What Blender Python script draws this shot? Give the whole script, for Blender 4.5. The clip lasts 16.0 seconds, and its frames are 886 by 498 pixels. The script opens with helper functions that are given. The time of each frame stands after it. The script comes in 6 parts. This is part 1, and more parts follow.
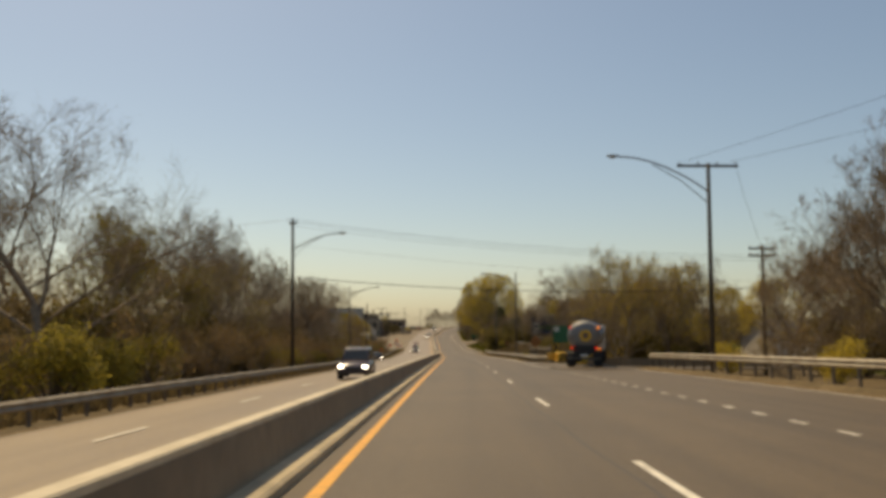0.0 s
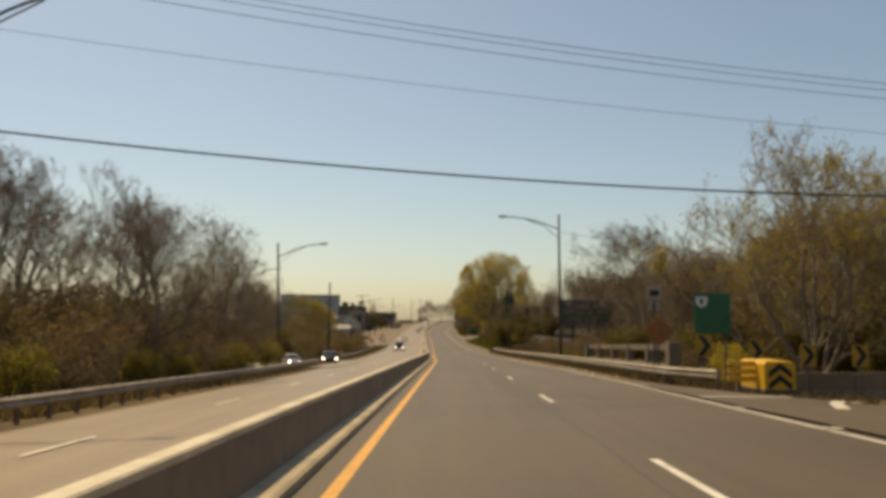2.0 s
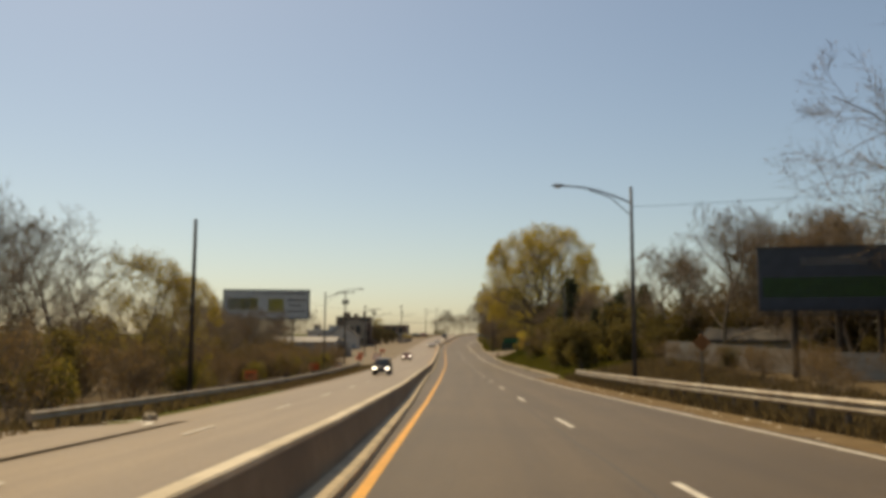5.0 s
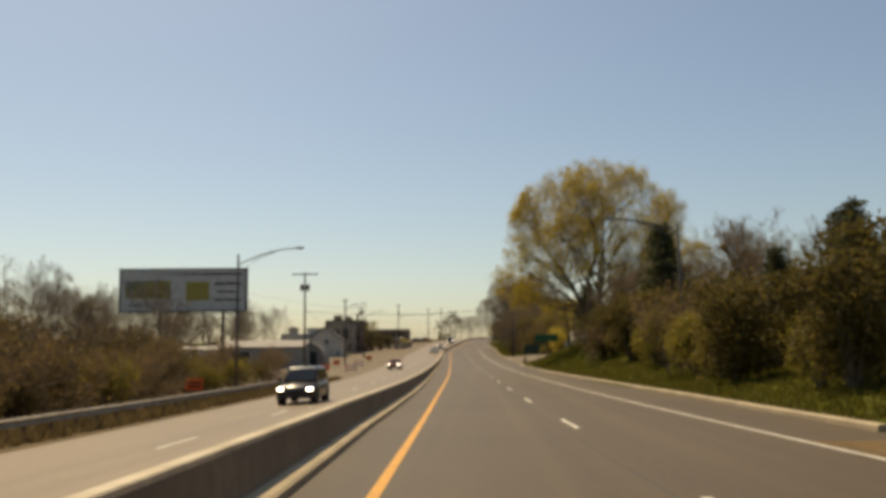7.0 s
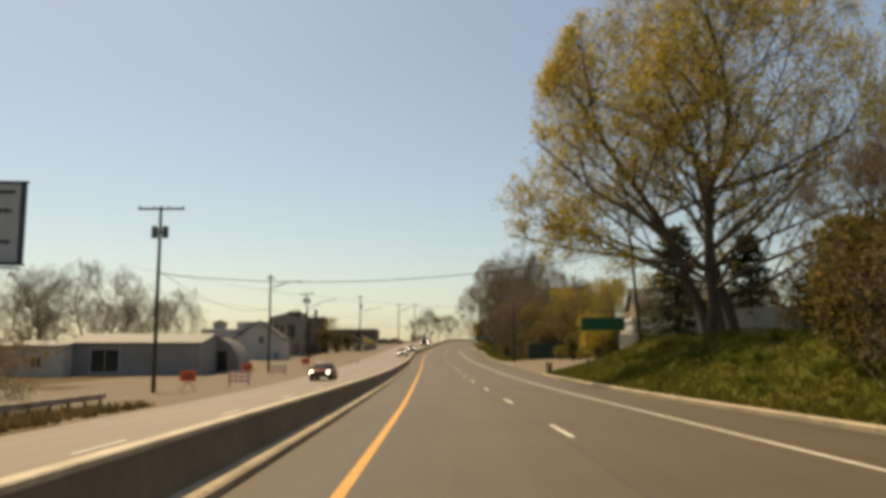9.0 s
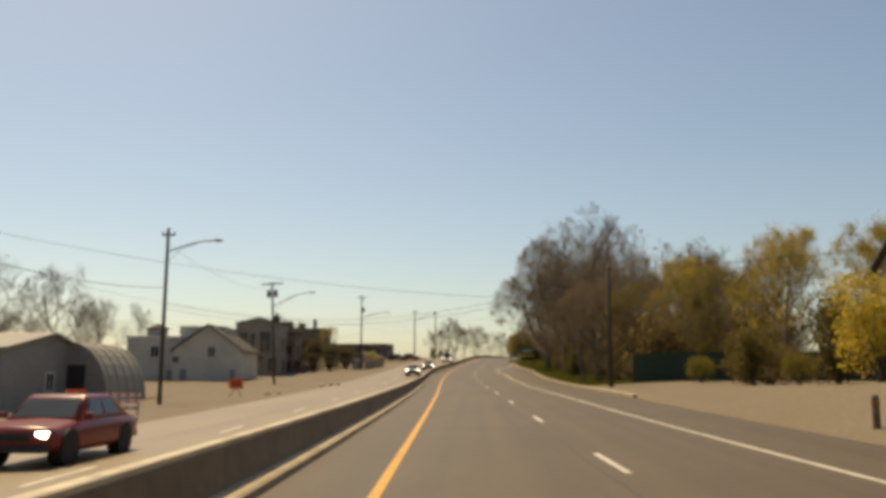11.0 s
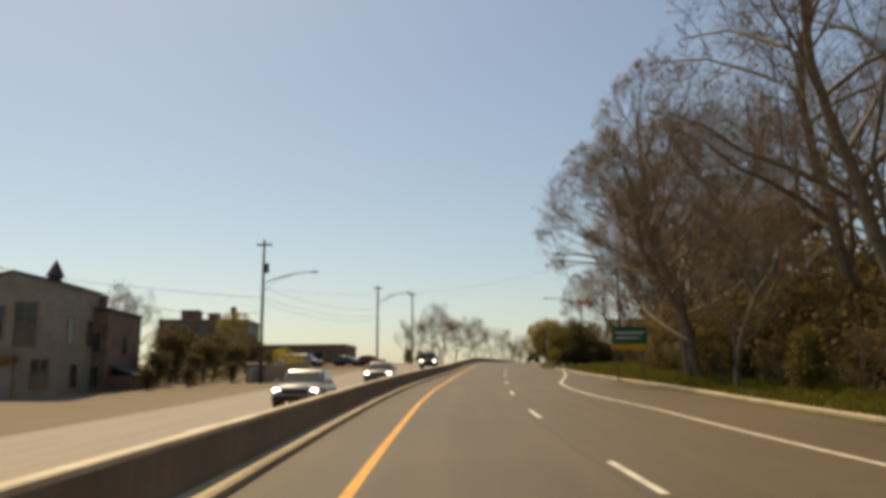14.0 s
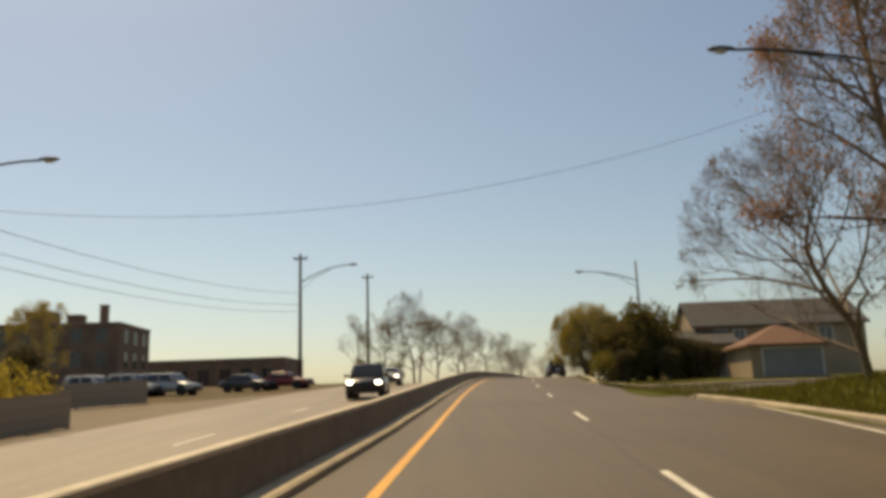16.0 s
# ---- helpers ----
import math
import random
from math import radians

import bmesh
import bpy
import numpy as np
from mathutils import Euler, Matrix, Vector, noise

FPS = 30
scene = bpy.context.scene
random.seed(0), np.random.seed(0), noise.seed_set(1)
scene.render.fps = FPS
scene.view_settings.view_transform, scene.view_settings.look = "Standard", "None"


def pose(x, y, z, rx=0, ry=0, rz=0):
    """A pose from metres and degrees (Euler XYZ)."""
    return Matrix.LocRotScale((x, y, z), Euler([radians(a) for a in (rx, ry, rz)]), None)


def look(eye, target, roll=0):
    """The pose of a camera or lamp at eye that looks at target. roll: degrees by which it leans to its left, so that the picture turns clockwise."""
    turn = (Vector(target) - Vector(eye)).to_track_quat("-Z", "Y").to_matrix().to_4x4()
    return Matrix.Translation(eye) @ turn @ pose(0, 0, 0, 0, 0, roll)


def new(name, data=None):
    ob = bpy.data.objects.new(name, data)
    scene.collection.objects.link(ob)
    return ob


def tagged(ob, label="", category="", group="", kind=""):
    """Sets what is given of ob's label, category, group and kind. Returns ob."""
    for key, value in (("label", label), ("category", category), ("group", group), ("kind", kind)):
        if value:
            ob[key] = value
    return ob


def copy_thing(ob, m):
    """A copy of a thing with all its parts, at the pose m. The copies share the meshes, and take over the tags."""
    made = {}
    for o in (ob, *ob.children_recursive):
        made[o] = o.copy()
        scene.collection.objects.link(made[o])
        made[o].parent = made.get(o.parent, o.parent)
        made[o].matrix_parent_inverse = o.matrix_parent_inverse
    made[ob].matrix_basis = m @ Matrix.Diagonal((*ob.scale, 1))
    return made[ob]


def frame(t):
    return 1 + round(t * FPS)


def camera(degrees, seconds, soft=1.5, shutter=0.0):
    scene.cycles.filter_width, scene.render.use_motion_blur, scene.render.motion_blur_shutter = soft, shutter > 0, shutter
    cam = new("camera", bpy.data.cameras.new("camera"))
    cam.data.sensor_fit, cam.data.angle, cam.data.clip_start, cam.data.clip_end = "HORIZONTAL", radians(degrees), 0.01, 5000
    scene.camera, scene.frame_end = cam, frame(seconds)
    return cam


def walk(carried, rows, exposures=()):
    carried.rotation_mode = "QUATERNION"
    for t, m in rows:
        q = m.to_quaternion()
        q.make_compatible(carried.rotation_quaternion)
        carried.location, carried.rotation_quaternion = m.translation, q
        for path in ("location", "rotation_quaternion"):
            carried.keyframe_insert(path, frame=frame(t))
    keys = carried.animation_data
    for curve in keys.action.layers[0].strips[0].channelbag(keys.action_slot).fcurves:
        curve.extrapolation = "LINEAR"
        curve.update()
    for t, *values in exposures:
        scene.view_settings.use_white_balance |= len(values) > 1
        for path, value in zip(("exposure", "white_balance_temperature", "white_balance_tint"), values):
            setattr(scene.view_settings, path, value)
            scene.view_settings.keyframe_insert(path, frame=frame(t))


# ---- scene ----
cam = camera(56.0, 16.0, soft=4.2)
walk(cam, [
    (0.0, pose(0.00, 0.00, 1.44, 95.40, -0.26, 0.48)),
    (0.5, pose(-0.00, 12.90, 1.16, 95.20, -1.04, 0.41)),
    (0.7, pose(-0.00, 18.06, 1.04, 95.57, -0.12, 0.27)),
    (1.0, pose(-0.01, 25.80, 0.87, 95.16, -1.03, -0.04)),
    (1.5, pose(0.00, 38.70, 0.59, 95.20, -0.86, 0.08)),
    (2.0, pose(0.03, 51.60, 0.29, 95.12, -0.48, 0.13)),
    (2.3, pose(0.05, 59.35, 0.11, 95.56, 0.03, 0.54)),
    (2.5, pose(0.06, 64.51, -0.02, 96.01, 0.40, 0.35)),
    (3.0, pose(0.11, 77.40, -0.33, 95.34, -0.33, -0.96)),
    (3.5, pose(0.15, 90.27, -0.64, 94.75, -0.65, -0.49)),
    (4.0, pose(0.20, 103.11, -0.96, 96.12, -1.26, 0.63)),
    (4.2, pose(0.22, 108.25, -1.09, 95.54, -0.93, -0.48)),
    (4.5, pose(0.23, 115.96, -1.28, 96.43, 0.65, 0.14)),
    (5.0, pose(0.15, 128.80, -1.59, 96.35, -0.19, 1.62)),
    (5.2, pose(0.08, 133.94, -1.72, 97.50, -0.57, 1.84)),
    (7.3, pose(-0.78, 188.02, -2.91, 96.62, 1.08, 1.89)),
    (7.4, pose(-0.82, 190.60, -2.96, 96.39, 0.84, 1.21)),
    (7.5, pose(-0.86, 193.19, -3.00, 96.55, 0.93, 1.39)),
    (8.0, pose(-1.06, 206.11, -3.19, 96.13, -0.93, -0.13)),
    (8.3, pose(-1.19, 213.88, -3.28, 95.93, -1.22, -0.53)),
    (8.5, pose(-1.28, 219.06, -3.32, 96.13, -0.51, 0.20)),
    (9.0, pose(-1.51, 232.01, -3.42, 97.35, 0.07, 0.55)),
    (9.5, pose(-1.78, 244.95, -3.49, 97.62, -0.90, 1.33)),
    (9.7, pose(-1.89, 250.12, -3.51, 98.63, -0.04, 2.33)),
    (11.8, pose(-3.30, 304.31, -3.43, 98.75, -0.15, 2.11)),
    (12.0, pose(-3.43, 309.45, -3.38, 98.57, 0.18, 1.91)),
    (12.5, pose(-3.76, 322.31, -3.23, 98.06, -0.33, 2.11)),
    (13.0, pose(-4.10, 335.14, -3.04, 99.15, 1.11, 1.08)),
    (13.4, pose(-4.42, 345.38, -2.87, 99.20, 0.29, 1.44)),
    (13.5, pose(-4.50, 347.94, -2.83, 99.16, -0.08, 1.25)),
    (14.0, pose(-4.85, 360.72, -2.57, 99.41, 0.20, 1.25)),
    (14.5, pose(-4.99, 373.49, -2.23, 99.45, 0.21, 0.99)),
    (15.0, pose(-4.86, 386.25, -1.78, 99.77, -0.27, 2.10)),
    (15.5, pose(-4.59, 399.00, -1.27, 99.59, 0.27, 1.11)),
    (16.0, pose(-4.32, 411.75, -0.76, 100.33, 1.71, 0.49)),
], exposures=[(0.0, 0.14, 7900, 7), (0.6, 0.19, 7950, 7), (1.5, 0.24, 8000, 7), (2.5, 0.16, 7950, 7), (3.5, 0.25, 8050, 7), (4.6, 0.15, 7850, 7), (5.2, 0.16, 7850, 7), (7.5, 0.19, 7750, 7), (8.1, 0.32, 8100, 7), (9.5, 0.30, 8100, 7), (12.5, 0.27, 7900, 7), (14.5, 0.26, 7950, 7), (15.5, 0.30, 8050, 7),
    (16.0, 0.23, 8000, 7)])

# ---- light ----
SUN_AZ, SUN_EL = -32.0, 57.0      # degrees, from straight ahead to the right; height over the horizon
world = bpy.data.worlds.new("world")
scene.world = world
world.use_nodes = True
wn, wl = world.node_tree.nodes, world.node_tree.links
sky = wn.new("ShaderNodeTexSky")
sky.sky_type = "NISHITA"
sky.sun_disc = False
sky.sun_elevation = radians(SUN_EL)
sky.sun_rotation = radians(SUN_AZ)
sky.air_density, sky.dust_density, sky.ozone_density = 1.0, 1.15, 2.3
wl.new(sky.outputs["Color"], wn["Background"].inputs["Color"])
wn["Background"].inputs["Strength"].default_value = 0.094
sun = new("sun", bpy.data.lights.new("sun", "SUN"))
sun.data.energy, sun.data.angle, sun.data.color = 3.4, radians(0.6), (1.0, 0.84, 0.60)
sdir = Vector((math.sin(radians(SUN_AZ)) * math.cos(radians(SUN_EL)), math.cos(radians(SUN_AZ)) * math.cos(radians(SUN_EL)), math.sin(radians(SUN_EL))))
sun.matrix_world = look(sdir * 100, (0, 0, 0))

# ---- the road's line: metres ahead, metres to the right, height ----
LINE = [(-160, 0, 3.5), (-60, 0, 1.3), (0, 0, 0), (41.3, 0, -.91), (82.5, .12, -1.89), (123.7, .19, -2.9), (164.8, -.45, -3.9), (206.1, -1.06, -4.62),
        (247.5, -1.83, -4.93), (288.8, -2.9, -4.98), (330, -3.96, -4.55), (370.9, -4.99, -3.74), (411.7, -4.32, -2.2), (450, -2.8, -.45),
        (480, -.3, .85), (520, 5, 1.75), (560, 12.3, 2.1), (640, 33, 2.0), (900, 150, .5), (1500, 420, 0)]


def along(y, col):
    """The road line's value at y, by a cubic through its knots."""
    k = LINE
    if y <= k[0][0]:
        return k[0][col]
    if y >= k[-1][0]:
        return k[-1][col]
    i = max(j for j in range(len(k) - 1) if k[j][0] <= y)
    def slope(j):
        a, b = k[max(j - 1, 0)], k[min(j + 1, len(k) - 1)]
        return (b[col] - a[col]) / (b[0] - a[0])
    h = k[i + 1][0] - k[i][0]
    t = (y - k[i][0]) / h
    return ((2 * t**3 - 3 * t * t + 1) * k[i][col] + (t**3 - 2 * t * t + t) * h * slope(i)
            + (3 * t * t - 2 * t**3) * k[i + 1][col] + (t**3 - t * t) * h * slope(i + 1))


def lerp(x, table):
    """Straight-line lookup in rows of (x, value)."""
    return float(np.interp(x, [r[0] for r in table], [r[1] for r in table]))


def px(y):
    return along(y, 1)


def pz(y):
    return along(y, 2)


YELLOW = [(0, -1.33), (20, -1.26), (46, -1.13), (80, -1.03), (100, -0.97), (120, -0.9), (138, -1.04), (160, -0.95), (200, -1.04), (220, -1.08), (240, -1.03), (260, -0.94), (290, -0.96), (320, -0.95), (345, -0.97), (360, -1), (370, -1.14), (380, -1.28), (390, -1.43), (400, -1.46), (410, -1.34), (420, -1.2), (430, -0.98), (440, -0.85), (460, -0.75), (900, -0.75)]
KERB_IN = [(0, -1.66), (46, -1.46), (73, -1.46), (97, -1.42), (125, -1.3), (140, -1.22), (160, -1.42), (180, -1.83), (200, -2.16), (220, -2.17), (242, -2.3), (260, -2.4), (280, -2.44), (330, -2.34), (360, -2.3), (370, -2.47), (380, -2.7), (390, -2.85), (400, -2.84), (410, -2.6), (420, -2.18), (430, -1.76), (440, -1.55), (460, -1.45), (900, -1.45)]      # face of the low median kerb
FACE = [(y, u - .26) for y, u in KERB_IN]         # face of the median barrier
LANE = [(0, 3.65), (70, 3.73), (140, 3.73), (230, 3.6), (325, 3.68), (370, 3.55), (385, 3.43), (400, 3.45), (425, 3.5), (900, 3.5)]      # width of the inner lane
RIGHT = [(-160, 13), (58, 13), (66, 13.2), (78, 9.2), (84, 7.9), (140, 7.9), (190, 8.3), (215, 9.0), (262, 8.6), (300, 9.0), (335, 9.9), (400, 9.6), (425, 7.9), (441, 7.3), (461, 6.3), (472, 6.9), (900, 7.2)]
EDGE = [(57, 6.6), (70, 6.68), (85, 6.95), (100, 6.86), (106, 6.7), (112, 6.58), (120, 6.46), (130, 6.46), (137, 6.6), (145, 6.66), (155, 6.65), (175, 6.4), (240, 5.9), (330, 6.2), (350, 6.1), (365, 6.3), (386, 5.85), (394, 5.15), (400.5, 4.88), (406, 4.98), (409, 5.2), (412, 5.58), (416, 6.1), (422, 6.75), (430, 7.35), (437, 7.65)]
CROSSFALL = [(436, 0), (448, .16), (470, .16), (500, 0), (900, 0)]      # how far the right edge lies under the crown at the crest
LEFT_OUT = [(-160, -10.6), (112, -10.6), (140, -11.5), (250, -11.6), (330, -12.4), (400, -12.5), (900, -12.5)]


def dip(u, y):
    """Height of the land beside the road over the road line."""
    if u > 0:
        r = lerp(y, RIGHT)
        if u <= r:
            return 0.0
        d = u - r
        near = lerp(y, [(-160, .18), (56, .18), (70, -.25), (190, -.1), (215, .12), (900, .12)])
        bank = lerp(y, [(100, -.6), (150, -.3), (178, .6), (190, 1.4), (225, .9), (252, 1.7), (262, 2.2), (272, 2.7), (291, 2.7), (299, 1.7), (330, .5), (360, .3), (424, .3), (432, .6), (439, .6), (444, .1), (900, .0)])
        fall = lerp(y, [(439, 0), (445, -.36), (462, -.46), (480, -.62), (495, -.7), (560, -.2), (900, .0)])
        return near + bank * min(max((d - .6) / 6.0, 0), 1) + fall * min(d / 1.2, 1) - lerp(y, CROSSFALL)
    l = lerp(y, LEFT_OUT)
    low = lerp(y, [(150, -.75), (215, -.6), (400, -.55), (480, -.2), (900, -.1)])
    if u >= -3.0:
        return 0.0
    if u >= l:
        return -.3 + (low + .3) * (u + 3.3) / (l + 3.3)
    far = lerp(y, [(150, -1.5), (250, -1.15), (400, -1.3), (425, -1.6), (450, -1.2), (500, 0.0), (900, .0)])
    return low + (far - low) * min((l - u) / 8.0, 1)


def gz(x, y):
    """Height of the ground at a place."""
    return pz(y) + dip(x - px(y), y)


# ---- materials ----
def mat(name, color, rough=.8, metal=0.0, vary=.15, scale=6.0, bump=.0, bump_scale=40.0, second=None, second_scale=.6, second_amount=.5, island=0.0, spec=None, streak=0.0):
    """A procedural surface: base colour with grain, larger stains in a second colour, and relief."""
    m = bpy.data.materials.new(name)
    m.use_nodes = True
    n, l = m.node_tree.nodes, m.node_tree.links
    b = n["Principled BSDF"]
    b.inputs["Roughness"].default_value = rough
    b.inputs["Metallic"].default_value = metal
    if spec is not None:
        b.inputs["Specular IOR Level"].default_value = spec
    co = n.new("ShaderNodeTexCoord")
    n1 = n.new("ShaderNodeTexNoise")
    n1.inputs["Scale"].default_value, n1.inputs["Detail"].default_value = scale, 6
    l.new(co.outputs["Object"], n1.inputs["Vector"])
    r1 = n.new("ShaderNodeValToRGB")
    c = Vector(color[:3])
    r1.color_ramp.elements[0].position, r1.color_ramp.elements[1].position = .3, .7
    r1.color_ramp.elements[0].color = (*(c * (1 - vary)), 1)
    r1.color_ramp.elements[1].color = (*(c * (1 + vary)), 1)
    l.new(n1.outputs["Fac"], r1.inputs["Fac"])
    out = r1.outputs["Color"]
    if second:
        n2 = n.new("ShaderNodeTexNoise")
        n2.inputs["Scale"].default_value, n2.inputs["Detail"].default_value = second_scale, 5
        l.new(co.outputs["Object"], n2.inputs["Vector"])
        r2 = n.new("ShaderNodeValToRGB")
        r2.color_ramp.elements[0].position, r2.color_ramp.elements[1].position = .42, .66
        r2.color_ramp.elements[0].color, r2.color_ramp.elements[1].color = (0, 0, 0, 1), (second_amount,) * 3 + (1,)
        l.new(n2.outputs["Fac"], r2.inputs["Fac"])
        mx = n.new("ShaderNodeMixRGB")
        mx.inputs["Color2"].default_value = (*second, 1)
        l.new(out, mx.inputs["Color1"])
        l.new(r2.outputs["Color"], mx.inputs["Fac"])
        out = mx.outputs["Color"]
    if streak:      # long wear marks along the road
        mp0 = n.new("ShaderNodeMapping")
        mp0.inputs["Scale"].default_value = (1.1, .012, 1)
        l.new(co.outputs["Object"], mp0.inputs["Vector"])
        n4 = n.new("ShaderNodeTexNoise")
        n4.inputs["Scale"].default_value, n4.inputs["Detail"].default_value = 1.3, 4
        l.new(mp0.outputs["Vector"], n4.inputs["Vector"])
        ms = n.new("ShaderNodeMapRange")
        ms.inputs["From Min"].default_value, ms.inputs["From Max"].default_value = .3, .7
        ms.inputs["To Min"].default_value, ms.inputs["To Max"].default_value = 1 - streak, 1 + streak
        l.new(n4.outputs["Fac"], ms.inputs["Value"])
        h0 = n.new("ShaderNodeHueSaturation")
        l.new(ms.outputs["Result"], h0.inputs["Value"])
        l.new(out, h0.inputs["Color"])
        out = h0.outputs["Color"]
    if island:
        g = n.new("ShaderNodeNewGeometry")
        o = n.new("ShaderNodeObjectInfo")
        ad = n.new("ShaderNodeMath")
        ad.operation = "ADD"
        l.new(g.outputs["Random Per Island"], ad.inputs[0])
        l.new(o.outputs["Random"], ad.inputs[1])
        mp = n.new("ShaderNodeMapRange")
        mp.inputs["From Max"].default_value = 2.0
        mp.inputs["To Min"].default_value, mp.inputs["To Max"].default_value = 1 - island, 1 + island
        l.new(ad.outputs[0], mp.inputs["Value"])
        hs = n.new("ShaderNodeHueSaturation")
        l.new(mp.outputs["Result"], hs.inputs["Value"])
        l.new(out, hs.inputs["Color"])
        out = hs.outputs["Color"]
    l.new(out, b.inputs["Base Color"])
    if bump:
        n3 = n.new("ShaderNodeTexNoise")
        n3.inputs["Scale"].default_value, n3.inputs["Detail"].default_value = bump_scale, 4
        l.new(co.outputs["Object"], n3.inputs["Vector"])
        bp = n.new("ShaderNodeBump")
        bp.inputs["Strength"].default_value, bp.inputs["Distance"].default_value = bump, .02
        l.new(n3.outputs["Fac"], bp.inputs["Height"])
        l.new(bp.outputs["Normal"], b.inputs["Normal"])
    return m


def leaf_mat(name, color, island=.35):
    m = mat(name, color, rough=.7, vary=.2, scale=3, island=island, spec=.2)
    n, l = m.node_tree.nodes, m.node_tree.links
    tr = n.new("ShaderNodeBsdfTranslucent")
    col = n["Principled BSDF"].inputs["Base Color"].links[0].from_socket
    l.new(col, tr.inputs["Color"])
    mx = n.new("ShaderNodeMixShader")
    mx.inputs["Fac"].default_value = .45
    l.new(n["Principled BSDF"].outputs[0], mx.inputs[1])
    l.new(tr.outputs[0], mx.inputs[2])
    l.new(mx.outputs[0], n["Material Output"].inputs["Surface"])
    return m


def glow(name, color, strength):
    m = bpy.data.materials.new(name)
    m.use_nodes = True
    b = m.node_tree.nodes["Principled BSDF"]
    b.inputs["Base Color"].default_value = (*color, 1)
    b.inputs["Emission Color"].default_value = (*color, 1)
    b.inputs["Emission Strength"].default_value = strength
    return m


ASPHALT = mat("asphalt", (.098, .066, .030), rough=.62, vary=.16, scale=9, bump=.35, bump_scale=60, second=(.074, .050, .023), second_scale=.18, second_amount=.6, streak=.16)
# asphalt with the sun's glare on the left lanes put into its colour
ASPHALT_L = mat("glare_asphalt", (.235, .166, .088), rough=.5, vary=.14, scale=9, bump=.3, bump_scale=60, second=(.185, .132, .075), second_scale=.15, second_amount=.5, streak=.14)
PATCH = mat("tar_patch", (.07, .062, .05), rough=.7, vary=.2, scale=12)
CONCRETE = mat("concrete", (.47, .375, .24), rough=.8, vary=.12, scale=5, bump=.2, bump_scale=30, second=(.22, .18, .12), second_scale=.7, second_amount=.5)
# dark base; on the median barrier it carries the shade of the face
CONCRETE_D = mat("grimy_shaded_concrete", (.24, .185, .12), rough=.85, vary=.15, scale=4, bump=.2, bump_scale=30, second=(.16, .12, .08), second_scale=.5, second_amount=.6)
PAINT_Y = mat("yellow_paint", (.75, .36, .035), rough=.6, vary=.1, scale=14, second=(.4, .2, .04), second_scale=2.5, second_amount=.4)
PAINT_W = mat("white_paint", (.72, .66, .54), rough=.6, vary=.1, scale=14, second=(.35, .3, .23), second_scale=2.0, second_amount=.5)
DIRT = mat("roadside_dirt", (.145, .105, .058), rough=.95, vary=.3, scale=2.5, bump=.6, bump_scale=12, second=(.10, .075, .04), second_scale=.35, second_amount=.8, spec=.1)
SHOULDER = mat("shoulder_dirt", (.155, .103, .048), rough=.95, vary=.3, scale=3, bump=.5, bump_scale=18, second=(.21, .15, .08), second_scale=.8, second_amount=.6, spec=.1)
GRASS = mat("grass", (.075, .08, .009), rough=.95, vary=.35, scale=3, bump=.8, bump_scale=25, second=(.10, .085, .02), second_scale=.5, second_amount=.6, spec=.08)
GRAVEL = mat("gravel_lot", (.195, .152, .098), rough=.95, vary=.2, scale=6, bump=.5, bump_scale=30, second=(.18, .13, .08), second_scale=.2, second_amount=.6)
STEEL = mat("galvanised_steel", (.40, .34, .25), rough=.6, metal=.35, vary=.2, scale=3, second=(.19, .125, .07), second_scale=1.2, second_amount=.5)
STEEL_D = mat("weathered_steel", (.10, .095, .085), rough=.6, metal=.5, vary=.2, scale=4)
POST = mat("rail_post", (.16, .12, .08), rough=.85, vary=.3, scale=5)
POLE_WOOD = mat("pole_wood", (.075, .058, .042), rough=.9, vary=.3, scale=8, bump=.4, bump_scale=30)
POLE_GREY = mat("pole_grey", (.10, .095, .09), rough=.7, metal=.3, vary=.15, scale=4)
WIRE = mat("wire", (.03, .028, .026), rough=.6, vary=.1)
LENS = mat("lamp_lens", (.6, .6, .55), rough=.2, vary=.05)
BARK = mat("bark", (.215, .165, .115), rough=.95, vary=.3, scale=4, bump=.5, bump_scale=15, island=.25)
BARK_D = mat("dark_bark", (.13, .10, .065), rough=.95, vary=.3, scale=4, bump=.5, bump_scale=15, island=.25)
LEAF_Y = leaf_mat("young_yellow_leaf", (.50, .38, .06))
LEAF_U = leaf_mat("brown_undergrowth", (.20, .145, .06))
LEAF_D = leaf_mat("dark_green_leaf", (.14, .16, .018))
LEAF_O = leaf_mat("olive_yellow_bud", (.44, .33, .055))
# paler than CONCRETE, to put sunlight on the barrier top into the colour
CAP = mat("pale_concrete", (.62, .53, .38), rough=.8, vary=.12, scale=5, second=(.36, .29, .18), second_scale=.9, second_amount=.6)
LEAF_G = leaf_mat("spring_leaf", (.26, .21, .04))
LEAF_B = leaf_mat("brown_bud", (.25, .165, .07))
LEAF_P = leaf_mat("pink_bud", (.42, .23, .13))
NEEDLE = leaf_mat("needles", (.085, .09, .045))
HEDGE = leaf_mat("dull_leaf", (.16, .125, .036))
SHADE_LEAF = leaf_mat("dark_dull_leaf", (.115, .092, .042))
BLADE = leaf_mat("grass_blade", (.125, .112, .018))
WEED = leaf_mat("dry_weed", (.16, .115, .052))
SIGN_GREEN = mat("sign_green", (.015, .13, .055), rough=.45, vary=.1, scale=3)
SIGN_YELLOW = mat("sign_yellow", (.75, .42, .03), rough=.5, vary=.1, scale=3)
SIGN_ORANGE = mat("sign_orange", (.85, .14, .03), rough=.5, vary=.1, scale=3)
# sign white greyed down, as back-lit plates look in shade
PLATE = mat("shaded_white_plate", (.36, .33, .27), rough=.7, vary=.15, scale=3, second=(.2, .17, .12), second_scale=1.5, second_amount=.5)
